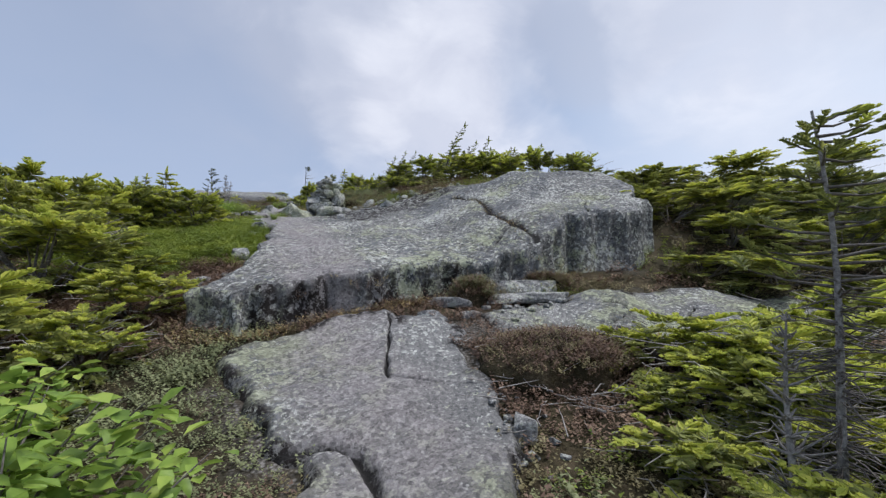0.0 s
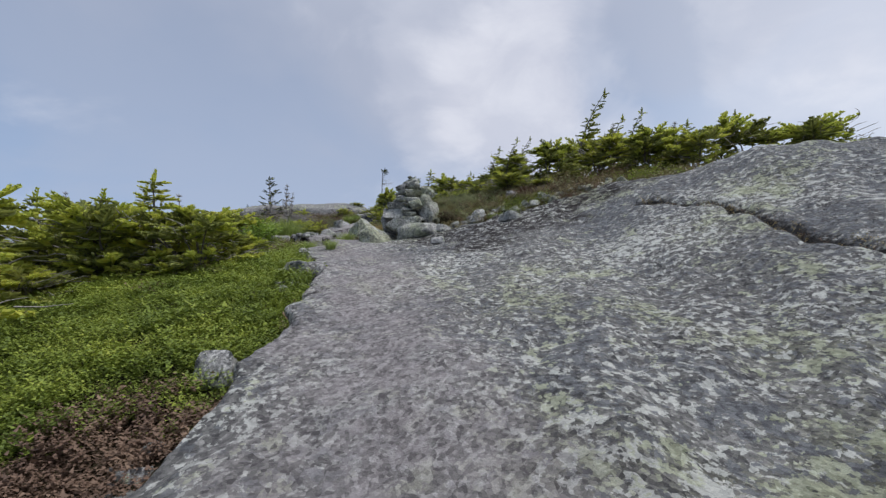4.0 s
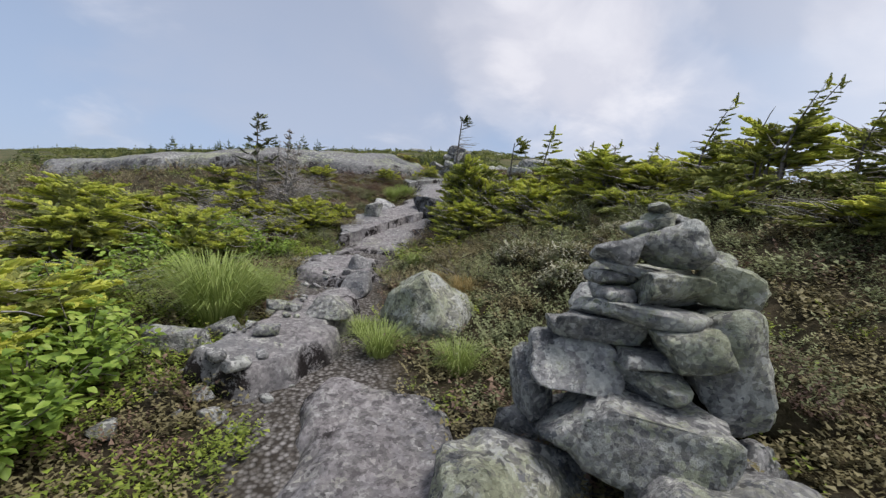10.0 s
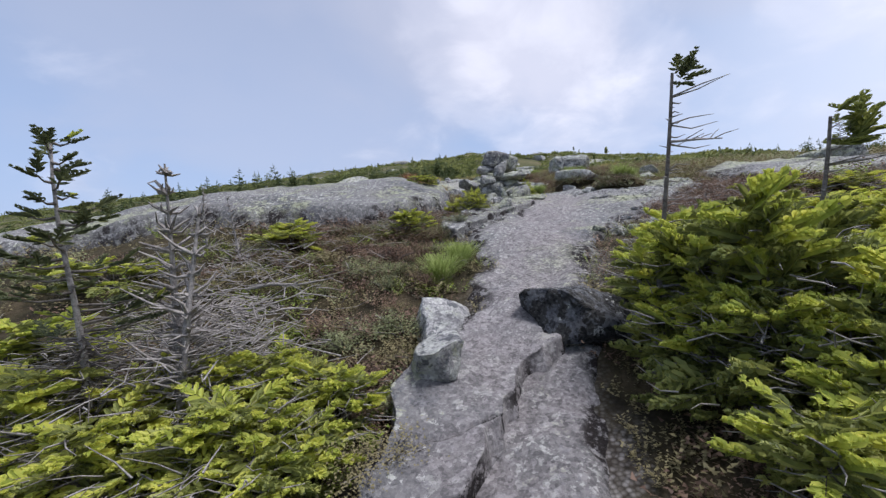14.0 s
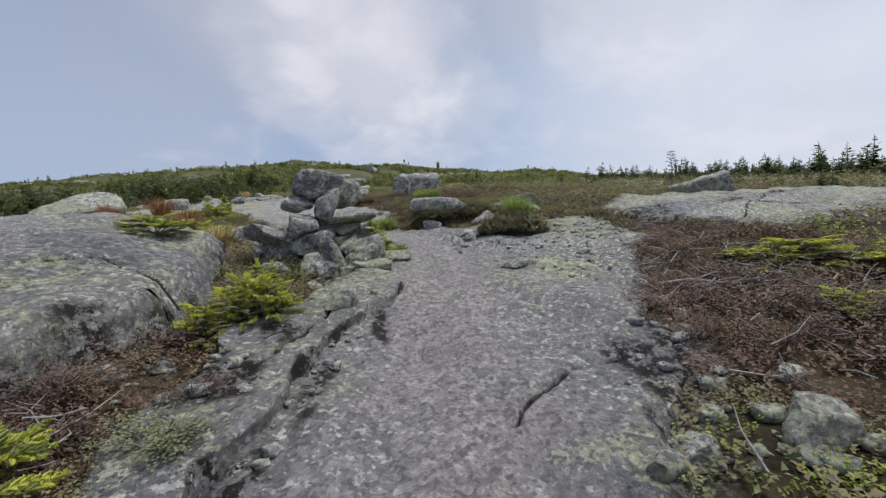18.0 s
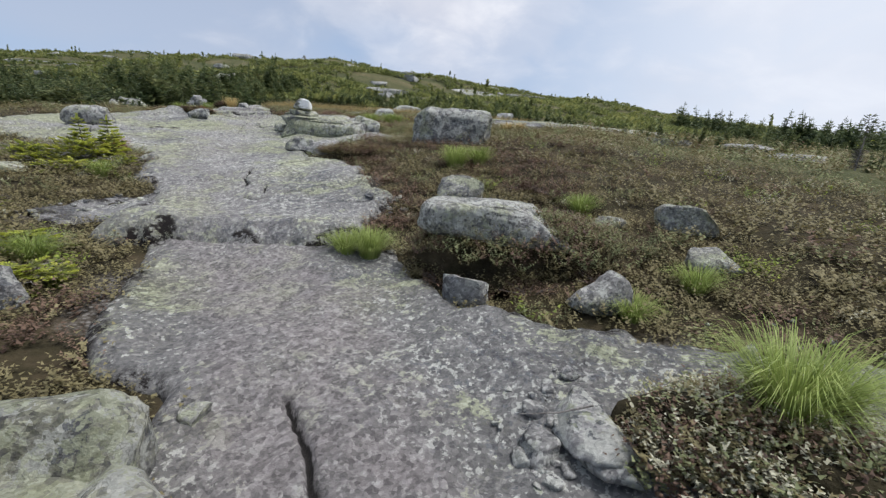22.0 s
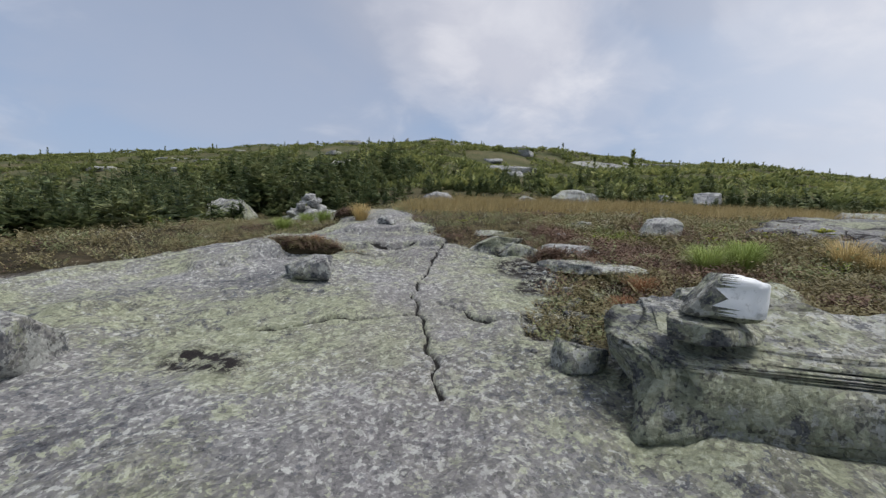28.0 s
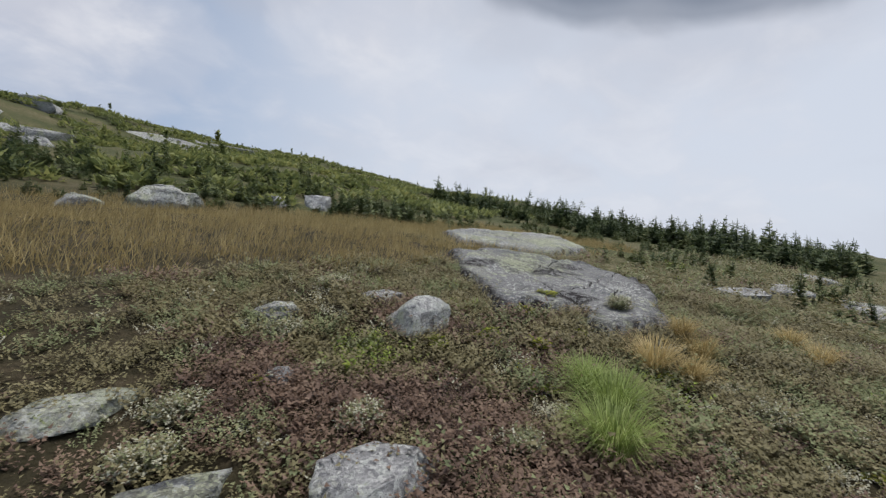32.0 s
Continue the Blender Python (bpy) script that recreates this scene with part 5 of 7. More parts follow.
FOOT = [(0.47, 0.7, -0.03, 0.5, 0.42, 0.36, 10, 0), (0.15, 0.9, -0.03, 0.5, 0.4, 0.3, -15, 0), (0.6, 1.0, -0.03, 0.32, 0.3, 0.2, 20, 0), (0.36, 0.8, 0.27, 0.62, 0.42, 0.15, 5, 6), (0.1, -0.52, -0.03, 0.26, 0.2, 0.46, 0, -12), (0.48, -0.4, 0.0, 0.52, 0.4, 0.34, 8, -12), (0.3, -0.42, 0.22, 0.32, 0.22, 0.13, 10, -28), (0.28, -0.6, -0.04, 0.26, 0.22, 0.24, 4, 10), (-0.16, -0.46, -0.04, 0.4, 0.34, 0.26, 0, 0), (-0.06, -0.7, -0.04, 0.26, 0.2, 0.18, 6, 0), (0.5, -0.74, -0.02, 0.22, 0.16, 0.12, 0, 6), (0.36, -0.84, -0.03, 0.32, 0.2, 0.12, -10, 10), (0.12, -0.86, -0.03, 0.2, 0.16, 0.09, 14, 0), (-0.6, -0.35, -0.03, 0.4, 0.3, 0.2, 10, 0)]
cairn("leaning cairn of large granite blocks and flat slabs", (-6.88, 22.36, float(top(-6.9, 22.3)) - 0.03), 18, TOWER + FOOT, MIXED, 150, 0.86)


def pile(label, at, radius, height, seed, count=26, turn=0):
    """A low round cairn: rings of stones that grow narrower."""
    rng = np.random.RandomState(seed)
    stones = []
    for k in range(count):
        u = (k / count) ** 1.2
        yaw = k * 2.4
        r = radius * (1 - u) * rng.uniform(0.55, 0.9)
        w = rng.uniform(0.26, 0.46) * (1 - 0.4 * u) * radius / 0.7
        stones.append((math.cos(yaw) * r, math.sin(yaw) * r, height * 0.86 * u - 0.03, w, w * rng.uniform(0.6, 0.9), w * rng.uniform(0.35, 0.55), rng.uniform(0, 180), rng.uniform(-9, 9)))
    return cairn(label, at, turn, stones, [GRANITE_CLEAN, GRANITE_PALE, GRANITE_GREEN], seed)


pile("low conical cairn of grey granite stones on bare rock", (-15.3, 42.2, float(top(-15.3, 42.2)) - 0.05), 1.0, 0.95, 300)
pile("small far cairn on the top of the hill", (-37.5, 148, float(land(-37.5, 148)) - 0.1), 1.3, 1.9, 340, 18)

# ---- boulders and stones ----
def loose(words, x, y, size, mat, seed, turn=0, **shape):
    """A boulder or stone that lies by itself."""
    big, kind = max(size), "boulder" if max(size) > 0.45 else "stone"
    return rock(kind, words, (x, y), size, mat, seed, turn, (0, 0), 5 if big > 1.0 else 4, "loose stones", 0.24 if big > 0.6 else 0.14, kind, **shape)


loose("square granite boulder with dark lichen spots", -5.05, 30.35, (1.5, 1.05, 0.76), GRANITE_MOTTLED, 401, 4, boxy=0.5, cuts=3, rough=0.05)
loose("long lichened granite boulder on the slab", -7.62, 31.8, (1.65, 0.95, 0.56), GRANITE_MOTTLED, 473, -4, boxy=0.28, cuts=1, rough=0.10)
loose("low end of the lichened boulder on the slab", -6.85, 31.85, (0.62, 0.6, 0.42), GRANITE_MOTTLED, 472, 10, boxy=0.5, cuts=5, rough=0.07)
loose("rounded granite boulder with black and white lichen", -13.75, 29.7, (2.0, 1.3, 0.85), GRANITE_MOTTLED, 403, 10, boxy=0.7, cuts=4)
rock("boulder", "flat slab boulder with green lichen, bedded in moss", (-5.0, 25.6, float(top(-4.9, 25.75)) + 0.12), (1.2, 0.85, 0.3), GRANITE_GREEN, 404, -10, (0, 3), 5, "loose stones", boxy=0.42, flat_top=0.15, cuts=6)
loose("pale boulder half sunk in heath", -5.2, 26.95, (0.55, 0.45, 0.32), GRANITE_CLEAN, 405, 0)
loose("pale boulder on the slab", -12.3, 31.5, (0.95, 0.6, 0.44), GRANITE_GREEN, 406, 0, boxy=0.75, cuts=5)
loose("dark block of granite beside the slab", -7.66, 29.62, (0.46, 0.36, 0.2), GRANITE_BOULDER, 407, 12, boxy=0.4, cuts=4)
loose("pale wedge of granite beside the slab", -7.28, 29.6, (0.52, 0.4, 0.28), GRANITE_CLEAN, 408, -10, boxy=0.6, cuts=7)
loose("lichened boulder beside the trail and cairn", -4.3, 12.3, (0.74, 0.6, 0.6), GRANITE_GREEN, 511, 24, boxy=0.95, cuts=9)
loose("black mossy block at the edge of the trail", -5.55, 16.62, (0.98, 0.62, 0.42), GRANITE_BLACK, 410, 12, boxy=0.5, flat_top=0.2)
loose("pale round stone beside the trail", -6.57, 16.6, (0.52, 0.54, 0.34), GRANITE_PALE, 411, 30)
loose("pale round stone beside the trail", -6.5, 15.9, (0.38, 0.44, 0.26), GRANITE_PALE, 412, -10)
loose("grey stone on the open slab", -11.12, 33.5, (0.55, 0.4, 0.24), GRANITE_BOULDER, 413, 8, boxy=0.5)
rock("boulder", "flat layered stone at the edge of the heath", (-9.3, 35.15, float(top(-9.3, 35.15)) - 0.03), (0.8, 0.45, 0.17), GRANITE_BOULDER, 414, 14, (0, -4), 4, "loose stones", boxy=0.4, cuts=7)
rock("boulder", "flat layered stone lying on another", (-9.22, 35.2, float(top(-9.3, 35.15)) + 0.1), (0.66, 0.36, 0.13), GRANITE_BOULDER, 461, 20, (0, 4), 4, "loose stones", boxy=0.4, cuts=7)
loose("flat stone leaning on the layered stone", -8.95, 34.95, (0.5, 0.36, 0.2), GRANITE_BOULDER, 460, 24, boxy=0.45, cuts=8)
loose("oval flat slab stone with pale lichen", -8.22, 34.24, (1.2, 0.66, 0.15), GRANITE_GREEN, 415, -24, boxy=0.95, flat_top=0.35, cuts=1)
loose("flat stone among heath", -8.3, 34.95, (0.8, 0.46, 0.17), GRANITE_PALE, 416, -8, flat_top=0.4)
loose("pale round boulder in the heath", -6.82, 36.35, (0.6, 0.48, 0.32), GRANITE_PALE, 417, 0, boxy=0.7)
loose("flat pale stone in the heath", -9.32, 36.25, (0.66, 0.4, 0.12), GRANITE_PALE, 418, 15, flat_top=0.5)
loose("small dark stone on the slab", -11.15, 36.45, (0.36, 0.24, 0.15), GRANITE_BOULDER, 419, 0)
loose("pinkish flat stone in the heath", -7.78, 37.17, (0.5, 0.36, 0.1), GRANITE_SMOOTH, 481, 12, flat_top=0.5)
loose("pinkish flat stone in the heath", -8.29, 36.05, (0.3, 0.2, 0.09), GRANITE_SMOOTH, 482, 30, flat_top=0.5)
loose("pale low rock in the heath", -6.65, 37.1, (0.5, 0.3, 0.14), GRANITE_CLEAN, 483, 5, flat_top=0.3)
for k, (bx, by, bw) in enumerate(((1.6, 35.2, 1.9), (3.9, 34.6, 1.5), (11.8, 34.7, 3.0), (4.2, 33.1, 2.0))):
    loose("bare flat ledge beyond the heath", bx, by, (bw, bw * 0.6, 0.26), GRANITE_CLEAN, 484 + k, 10 * k, flat_top=0.5)
for k, (bx, by, bw) in enumerate(((-8.4, 46.9, 1.1), (-6.0, 49.6, 1.3), (-2.1, 50.0, 1.2), (-0.3, 50.1, 1.7))):
    loose("pale rock at the foot of the hill", bx, by, (bw, bw * 0.7, bw * 0.42), GRANITE_PALE if k == 3 else GRANITE_CLEAN, 490 + k, 25 * k, boxy=0.6)
loose("pale pyramid-shaped boulder before the spruces", -18.92, 43.55, (1.9, 1.5, 1.0), GRANITE_GREEN, 420, 20, boxy=0.9, cuts=10)
loose("white stone on the whaleback", -2.33, 9.8, (0.2, 0.14, 0.11), GRANITE_PALE, 421, 0)
loose("round stone with lichen beside the cairn", -1.9, 10.95, (0.27, 0.24, 0.26), GRANITE_BOULDER, 422, 0)
loose("white stone beside the cairn", -2.65, 11.1, (0.22, 0.16, 0.16), GRANITE_CLEAN, 423, 30)
loose("white stone beside the cairn", -2.4, 10.68, (0.22, 0.18, 0.14), GRANITE_CLEAN, 424, 60)
loose("flat pale stone on the whaleback", -1.35, 10.45, (0.36, 0.28, 0.14), GRANITE_PALE, 425, 10)
loose("small stone at the back of the whaleback", -1.35, 12, (0.2, 0.18, 0.16), GRANITE_BOULDER, 426, 0)
loose("upright pale stone at the trail's edge", 0.52, 2.8, (0.15, 0.32, 0.16), GRANITE_PALE, 427, -12)
loose("grey stone at the edge of the whaleback", -3.6, 8.35, (0.3, 0.22, 0.17), GRANITE_CLEAN, 428, 0)
loose("lichened stone at the edge of the green mat", -2.98, 6.35, (0.3, 0.24, 0.2), GRANITE_BOULDER, 429, 25)
loose("pale stone at the edge of the heath", -3.05, 5.4, (0.26, 0.2, 0.15), GRANITE_CLEAN, 430, 0)
loose("brown stone in the trail", -4.95, 11.95, (0.32, 0.22, 0.17), GRANITE_CLEAN, 431, 12)
loose("pale stone beside the trail", -5.5, 11.6, (0.26, 0.2, 0.16), GRANITE_CLEAN, 432, 0)
loose("smooth upright block in the trail", -5.27, 12.98, (0.3, 0.5, 0.26), GRANITE_SMOOTH, 433, 14, boxy=0.55)
loose("smooth rounded stone in the trail", -5.52, 13.55, (0.26, 0.22, 0.17), GRANITE_SMOOTH, 462, 20, boxy=0.7)
loose("flat stone beside the trail", -5.6, 11.35, (0.42, 0.3, 0.18), GRANITE_CLEAN, 434, 40)
loose("pale jagged rock in the heath", -3.1, 12.3, (0.5, 0.36, 0.2), GRANITE_PALE, 435, 0)
loose("pale stone in the heath", -2.85, 12, (0.36, 0.3, 0.16), GRANITE_PALE, 436, 30)
loose("white stone on the ramp", -6.5, 20.55, (0.24, 0.18, 0.16), GRANITE_PALE, 437, 0)
loose("pale stone in the gravel", -5.02, 19, (0.22, 0.2, 0.12), GRANITE_CLEAN, 438, 0)
loose("grey stone in the gravel", -4.55, 18.95, (0.36, 0.26, 0.2), GRANITE_CLEAN, 439, 20)
loose("flat stone in the gravel", -4.92, 23.5, (0.2, 0.32, 0.1), GRANITE_CLEAN, 440, 14)
loose("flat stone in the gravel", -5.15, 23.62, (0.2, 0.2, 0.07), GRANITE_CLEAN, 441, 40)
loose("small stone in the gravel", -5.2, 23.05, (0.16, 0.14, 0.1), GRANITE_CLEAN, 442, 0)
loose("dark small stone in the gravel", -5.02, 23.2, (0.18, 0.15, 0.13), GRANITE_BOULDER, 443, 0)
loose("leaning stone against the mossy boulder", -5.3, 24.95, (0.3, 0.22, 0.26), GRANITE_CLEAN, 444, 20)
loose("grey stone at the mossy boulder's foot", -4.45, 24.75, (0.4, 0.34, 0.28), GRANITE_BOULDER, 445, 0, boxy=0.8, cuts=5)
loose("flat stone on the ramp", -6.3, 21.75, (0.4, 0.26, 0.12), GRANITE_BOULDER, 446, 20)
loose("pale flat stone in the heath", -3.9, 26, (0.35, 0.25, 0.12), GRANITE_CLEAN, 447, 0)
loose("reddish stone in the heath", -3.4, 25.2, (0.4, 0.3, 0.18), GRANITE_CLEAN, 448, 0)
loose("grey boulder at the edge of the knoll", -8.2, 24.6, (0.6, 0.4, 0.3), GRANITE_BOULDER, 449, 0)
loose("flat pale rock in the heath", -10.4, 27.2, (0.7, 0.45, 0.12), GRANITE_GREEN, 450, 20, flat_top=0.4)
loose("stone at the edge of the slab", -9.35, 28.35, (0.24, 0.18, 0.1), GRANITE_CLEAN, 451, 0)
loose("large grey boulder among far heath", 1.2, 26.6, (1.5, 1.1, 0.6), GRANITE_GREEN, 452, 0, boxy=0.5)
loose("long low boulder before the spruces", -6.42, 47.85, (2.2, 1.2, 0.7), GRANITE_GREEN, 453, 0)
loose("low boulder in the tan grass", -11.92, 46.85, (1.6, 1.0, 0.5), GRANITE_CLEAN, 454, 10)
loose("thin layered stone under the whaleback", 0.07, 5.0, (0.74, 0.34, 0.13), GRANITE_CLEAN, 455, 12, boxy=0.35, flat_top=0.3, cuts=4)
loose("thin layered stone under the whaleback", 0.95, 5.3, (1.15, 0.5, 0.14), GRANITE_CLEAN, 456, 16, boxy=0.35, flat_top=0.3, cuts=4)
loose("layered ledge stone under the whaleback", 1.0, 5.48, (0.95, 0.4, 0.25), GRANITE_BOULDER, 457, 14, boxy=0.35, flat_top=0.3, cuts=4)
loose("small stone under the whaleback", -0.12, 4.5, (0.34, 0.22, 0.13), GRANITE_CLEAN, 458, 0)
loose("small stone under the whaleback", 0.27, 4.68, (0.17, 0.12, 0.08), GRANITE_CLEAN, 459, 0)
loose("leaning pale slab at the cairn's foot", -6.46, 22.2, (0.36, 0.5, 0.34), GRANITE_PALE, 475, 24, boxy=0.4, cuts=6)
loose("flat dark slab at the cairn's foot", -6.14, 22.3, (0.46, 0.4, 0.13), GRANITE_BOULDER, 476, 30, boxy=0.4, flat_top=0.3, cuts=6)
loose("squat boulder behind the cairn", -6.85, 23.4, (0.6, 0.5, 0.46), GRANITE_BOULDER, 477, 10, boxy=0.5, cuts=5)
loose("pale boulder behind the cairn", -6.58, 23.16, (0.42, 0.4, 0.36), GRANITE_PALE, 478, 50, boxy=0.6, cuts=5)
loose("small pale stone in the gully", -6.55, 23.75, (0.13, 0.1, 0.09), GRANITE_PALE, 479, 0)
loose("long flat stone in the gravel", -4.95, 23.62, (0.24, 0.46, 0.12), GRANITE_PALE, 464, 12, boxy=0.4, flat_top=0.3)
loose("dark flat stone on the ramp", -4.91, 21.45, (0.42, 0.26, 0.07), GRANITE_BOULDER, 465, 10, boxy=0.5, flat_top=0.4)
loose("reddish boulder in the heath beside the slab", -3.2, 25.85, (0.5, 0.4, 0.26), GRANITE_CLEAN, 466, 0)
loose("dark stone against the lichened boulder", -8.66, 32.0, (0.3, 0.26, 0.2), GRANITE_BOULDER, 467, 20, boxy=0.5, cuts=6)
loose("layered flat slab behind the lichened boulder", -7.3, 32.95, (1.5, 0.9, 0.34), GRANITE_MOTTLED, 468, 8, boxy=0.36, flat_top=0.2, cuts=4, rough=0.05)
loose("pale flat stone in the dry grass", -7.8, 37.25, (0.5, 0.34, 0.14), GRANITE_PALE, 469, 0, flat_top=0.4)
# stones that carry the painted trail blaze
bz = float(top(-8.05, 31.6)) + 0.33
rock("stone", "flat stone on the lichened boulder", (-8.08, 31.6, bz), (0.56, 0.4, 0.13), GRANITE_BOULDER, 470, 10, flat_top=0.3, category="stone")
V, F = rock_shape(471, (0.34, 0.24, 0.22), 5, 4, 0.35, 0.03)
blaze = new("blaze_stone", mesh_of("blaze_stone", V, F, GRANITE_BOULDER, None, True))
blaze.matrix_basis = pose(-8.1, 31.58, bz + 0.11, 0, 4, -6)
tagged(blaze, "angular stone with a white painted trail blaze", "stone")
mid = V[F].mean(1)
coat = F[(mid[:, 0] > -0.01 + 0.02 * np.sin(40 * mid[:, 2])) & (mid[:, 1] < 0.03) & (mid[:, 2] > 0.03)]
part("painted_blaze", mesh_of("painted_blaze", V * 1.02, coat, WHITE_PAINT, None, True), blaze, "white painted blaze")

rim_rng = np.random.RandomState(77)
for k in range(22):
    u = rim_rng.uniform()
    w = rim_rng.uniform(0.09, 0.26)
    rock("stone", "lichened stone at the back rim of the whaleback", (-2.3 + 3.0 * u, 11.0 + rim_rng.normal(0, 0.18) + 0.25 * u), (w, w * 0.8, w * rim_rng.uniform(0.45, 0.8)), [GRANITE_BOULDER, GRANITE_CLEAN][k % 2], 480 + k, rim_rng.uniform(0, 180), (0, 0), 3, "loose stones", 0.1, "stone")

# rubble along the trail's edges: small stones
RUBBLE = [rock_shape(500 + k, (0.14, 0.11, 0.08), 3, 6, 0.6, 0.04) for k in range(6)]
RUBBLE_MESH = [mesh_of("stone", V, F, [GRANITE_CLEAN, GRANITE_BOULDER][k % 2], None, True) for k, (V, F) in enumerate(RUBBLE)]
rubble_rng = np.random.RandomState(9)


SMALL = Heap()


def rubble(a, b, width, count, lo=0.3, hi=1.0, words="small angular grey stone in the rubble"):
    """Loose stones strewn along a line; the small ones are gravel, joined into one sheet."""
    for k in range(count):
        u = rubble_rng.uniform()
        x, y = a[0] + (b[0] - a[0]) * u + rubble_rng.normal(0, width), a[1] + (b[1] - a[1]) * u + rubble_rng.normal(0, width)
        s = (lo + (hi - lo) * rubble_rng.uniform() ** 2.6) * 0.75
        z, yaw, i = ground_z(x, y), rubble_rng.uniform(0, 360), rubble_rng.randint(6)
        if s < 0.42:
            V, F = PEBBLE[i]
            SMALL.add(turned(V, radians(yaw), 0, 0, s, (x, y, z - 0.01 * s)), F)
            continue
        ob = new("stone", RUBBLE_MESH[i])
        ob.matrix_basis = pose(x, y, z - 0.012 * s, 0, 0, yaw) @ Matrix.Diagonal((s, s, s * 0.85, 1))
        tagged(ob, words, "stone", "rubble")


PEBBLE = [rock_shape(520 + k, (0.14, 0.11, 0.07), 2, 6, 0.6, 0.05) for k in range(6)]
rubble((-3.3, 7.4), (-4.4, 10.2), 0.08, 41, 0.3, 1.5)
rubble((-4.9, 10.8), (-5.6, 12.4), 0.16, 70, 0.3, 1.5)
rubble((-1.9, 11.1), (0.2, 11.3), 0.2, 73, 0.3, 1.5)
rubble((-6.3, 13.6), (-6.5, 15), 0.12, 25, 0.3, 1.4)
rubble((-5.5, 12.8), (-5.7, 13.2), 0.12, 19, 0.3, 1.2)
rubble((-4.9, 18.9), (-4.1, 20.6), 0.14, 64, 0.3, 1.4)
rubble((-4.9, 18.8), (-4.4, 19.1), 0.14, 35, 0.3, 1.5)
rubble((-6.9, 21.3), (-6.5, 21.8), 0.1, 35, 0.3, 1.3)
rubble((-5.1, 22.6), (-4.6, 22.9), 0.18, 60, 0.14, 0.7)
rubble((-5.2, 23.3), (-5.0, 24.0), 0.1, 38, 0.3, 1.1)
rubble((-3.6, 22.4), (-3.2, 23.4), 0.22, 54, 0.3, 1.0)
rubble((0.3, 4.6), (1.4, 5.2), 0.14, 41, 0.3, 1.2)
rubble((0.5, 2.4), (0.45, 3.2), 0.1, 22, 0.3, 1.0)
rubble((-6.9, 19.4), (-7.5, 19.9), 0.14, 32, 0.3, 1.2)
rubble((-8.72, 33.75), (-8.62, 34.55), 0.16, 48, 0.25, 0.8)
rubble((-4.5, 20.9), (-3.6, 22.6), 0.16, 110, 0.12, 0.6)
rubble((-4.5, 21.6), (-4.1, 23.0), 0.32, 190, 0.1, 0.52)
rubble((-6.7, 19.0), (-6.3, 20.8), 0.1, 40, 0.14, 0.8)
rubble((-8.75, 32.4), (-8.45, 33.7), 0.12, 70, 0.25, 1.4)
rubble((-4.1, 24.0), (-3.0, 24.2), 0.2, 32, 0.3, 1.1)
rubble((-9.4, 25.8), (-8.6, 26.9), 0.14, 60, 0.14, 0.9)
rubble((-6.0, 27.2), (-5.85, 26.7), 0.12, 40, 0.14, 1.2)
rubble((-2.9, 5.0), (-2.9, 6.0), 0.08, 19, 0.3, 1.5)
tagged(new("gravel", SMALL.mesh("gravel", [GRANITE_CLEAN], True)), "loose grey gravel along the trail", "gravel", "", "stuff")

# ---- shrubs and trees near the trail ----
FINE = [shrub(600, 1.5, 0.8, 120, 0.9), shrub(601, 1.2, 0.6, 90, 1.0), shrub(602, 1.7, 0.95, 140, 0.8, 0.12), shrub(603, 1.1, 0.4, 70, 0.95)]
COARSE = [shrub(610, 1.8, 1.1, 130, 0.6, 0.1), shrub(611, 1.5, 0.8, 110, 0.7), shrub(612, 2.0, 1.3, 150, 0.6, 0.2)]
UPRIGHT = [spruce(620, 1.5, 0.6, 0.2, 0.35, 0.3, lean=0.15, whorl=4), spruce(621, 1.9, 0.9, 0.3, 0.3, 0.24, lean=0.25, whorl=4, label="wind-flagged spruce with bare trunk"), spruce(622, 1.2, 0.3, 0.1, 0.7, 0.42)]
LONE = flagged(650, 1.85, 0.6, ((0.40, 0.42, 0.18, 3), (0.30, 0.75, 0.12, 0), (0.80, 0.28, 0.02, 0), (0.36, 0.5, 0.1, 0)), "lone crooked spruce with a tufted top and bare arms", 0.02)
FLAG = half_dead(653, 1.85, 0.42, 0.42, "wind-stripped dark spruce with sparse short branches", SPRUCE_DARK)
BENT = spruce(657, 2.0, 1.0, 0.5, 0.0, 0.22, lean=0.32, whorl=4, label="wind-bent spruce with tufts on the lee side")
FLAT = flagged(651, 1.3, 1.2, ((0.8, 0.4, 0.15, 5),), "flat-topped spruce with bare trunk", 0.02, SPRUCE_OLD)
SNAG = [spruce(640, 1.5, 0.0, 1, 0, 0.2, True, whorl=16, label="dead bare spruce snag with short branches"), spruce(641, 1.2, 0.7, 1, 0, 0.32, True, lean=-0.12, whorl=13, label="leaning dead spruce snag")]
BIRCH = leafy_shrub(700, 1.1, 0.75, 520, BIRCH_LEAF, "leafy young birch shrub with light green leaves", 0.075)
place_rng = np.random.RandomState(21)
BERRY = leafy_shrub(702, 0.75, 0.26, 1700, HEATH_GREY, "low grey-green blueberry bush in the heath", 0.019)
RUSSET = leafy_shrub(704, 0.8, 0.24, 1500, HEATH_BROWN, "low reddish-brown heath bush", 0.018)
LEATHER = leafy_shrub(703, 0.7, 0.22, 1500, HEATH_OLIVE, "low olive-green leafy heath bush", 0.018)


def scatter_shrubs(spots, kinds):
    for x, y, size, tall in spots:
        plant(kinds[place_rng.randint(len(kinds))], x, y, place_rng.uniform(0, 360), size, tall)


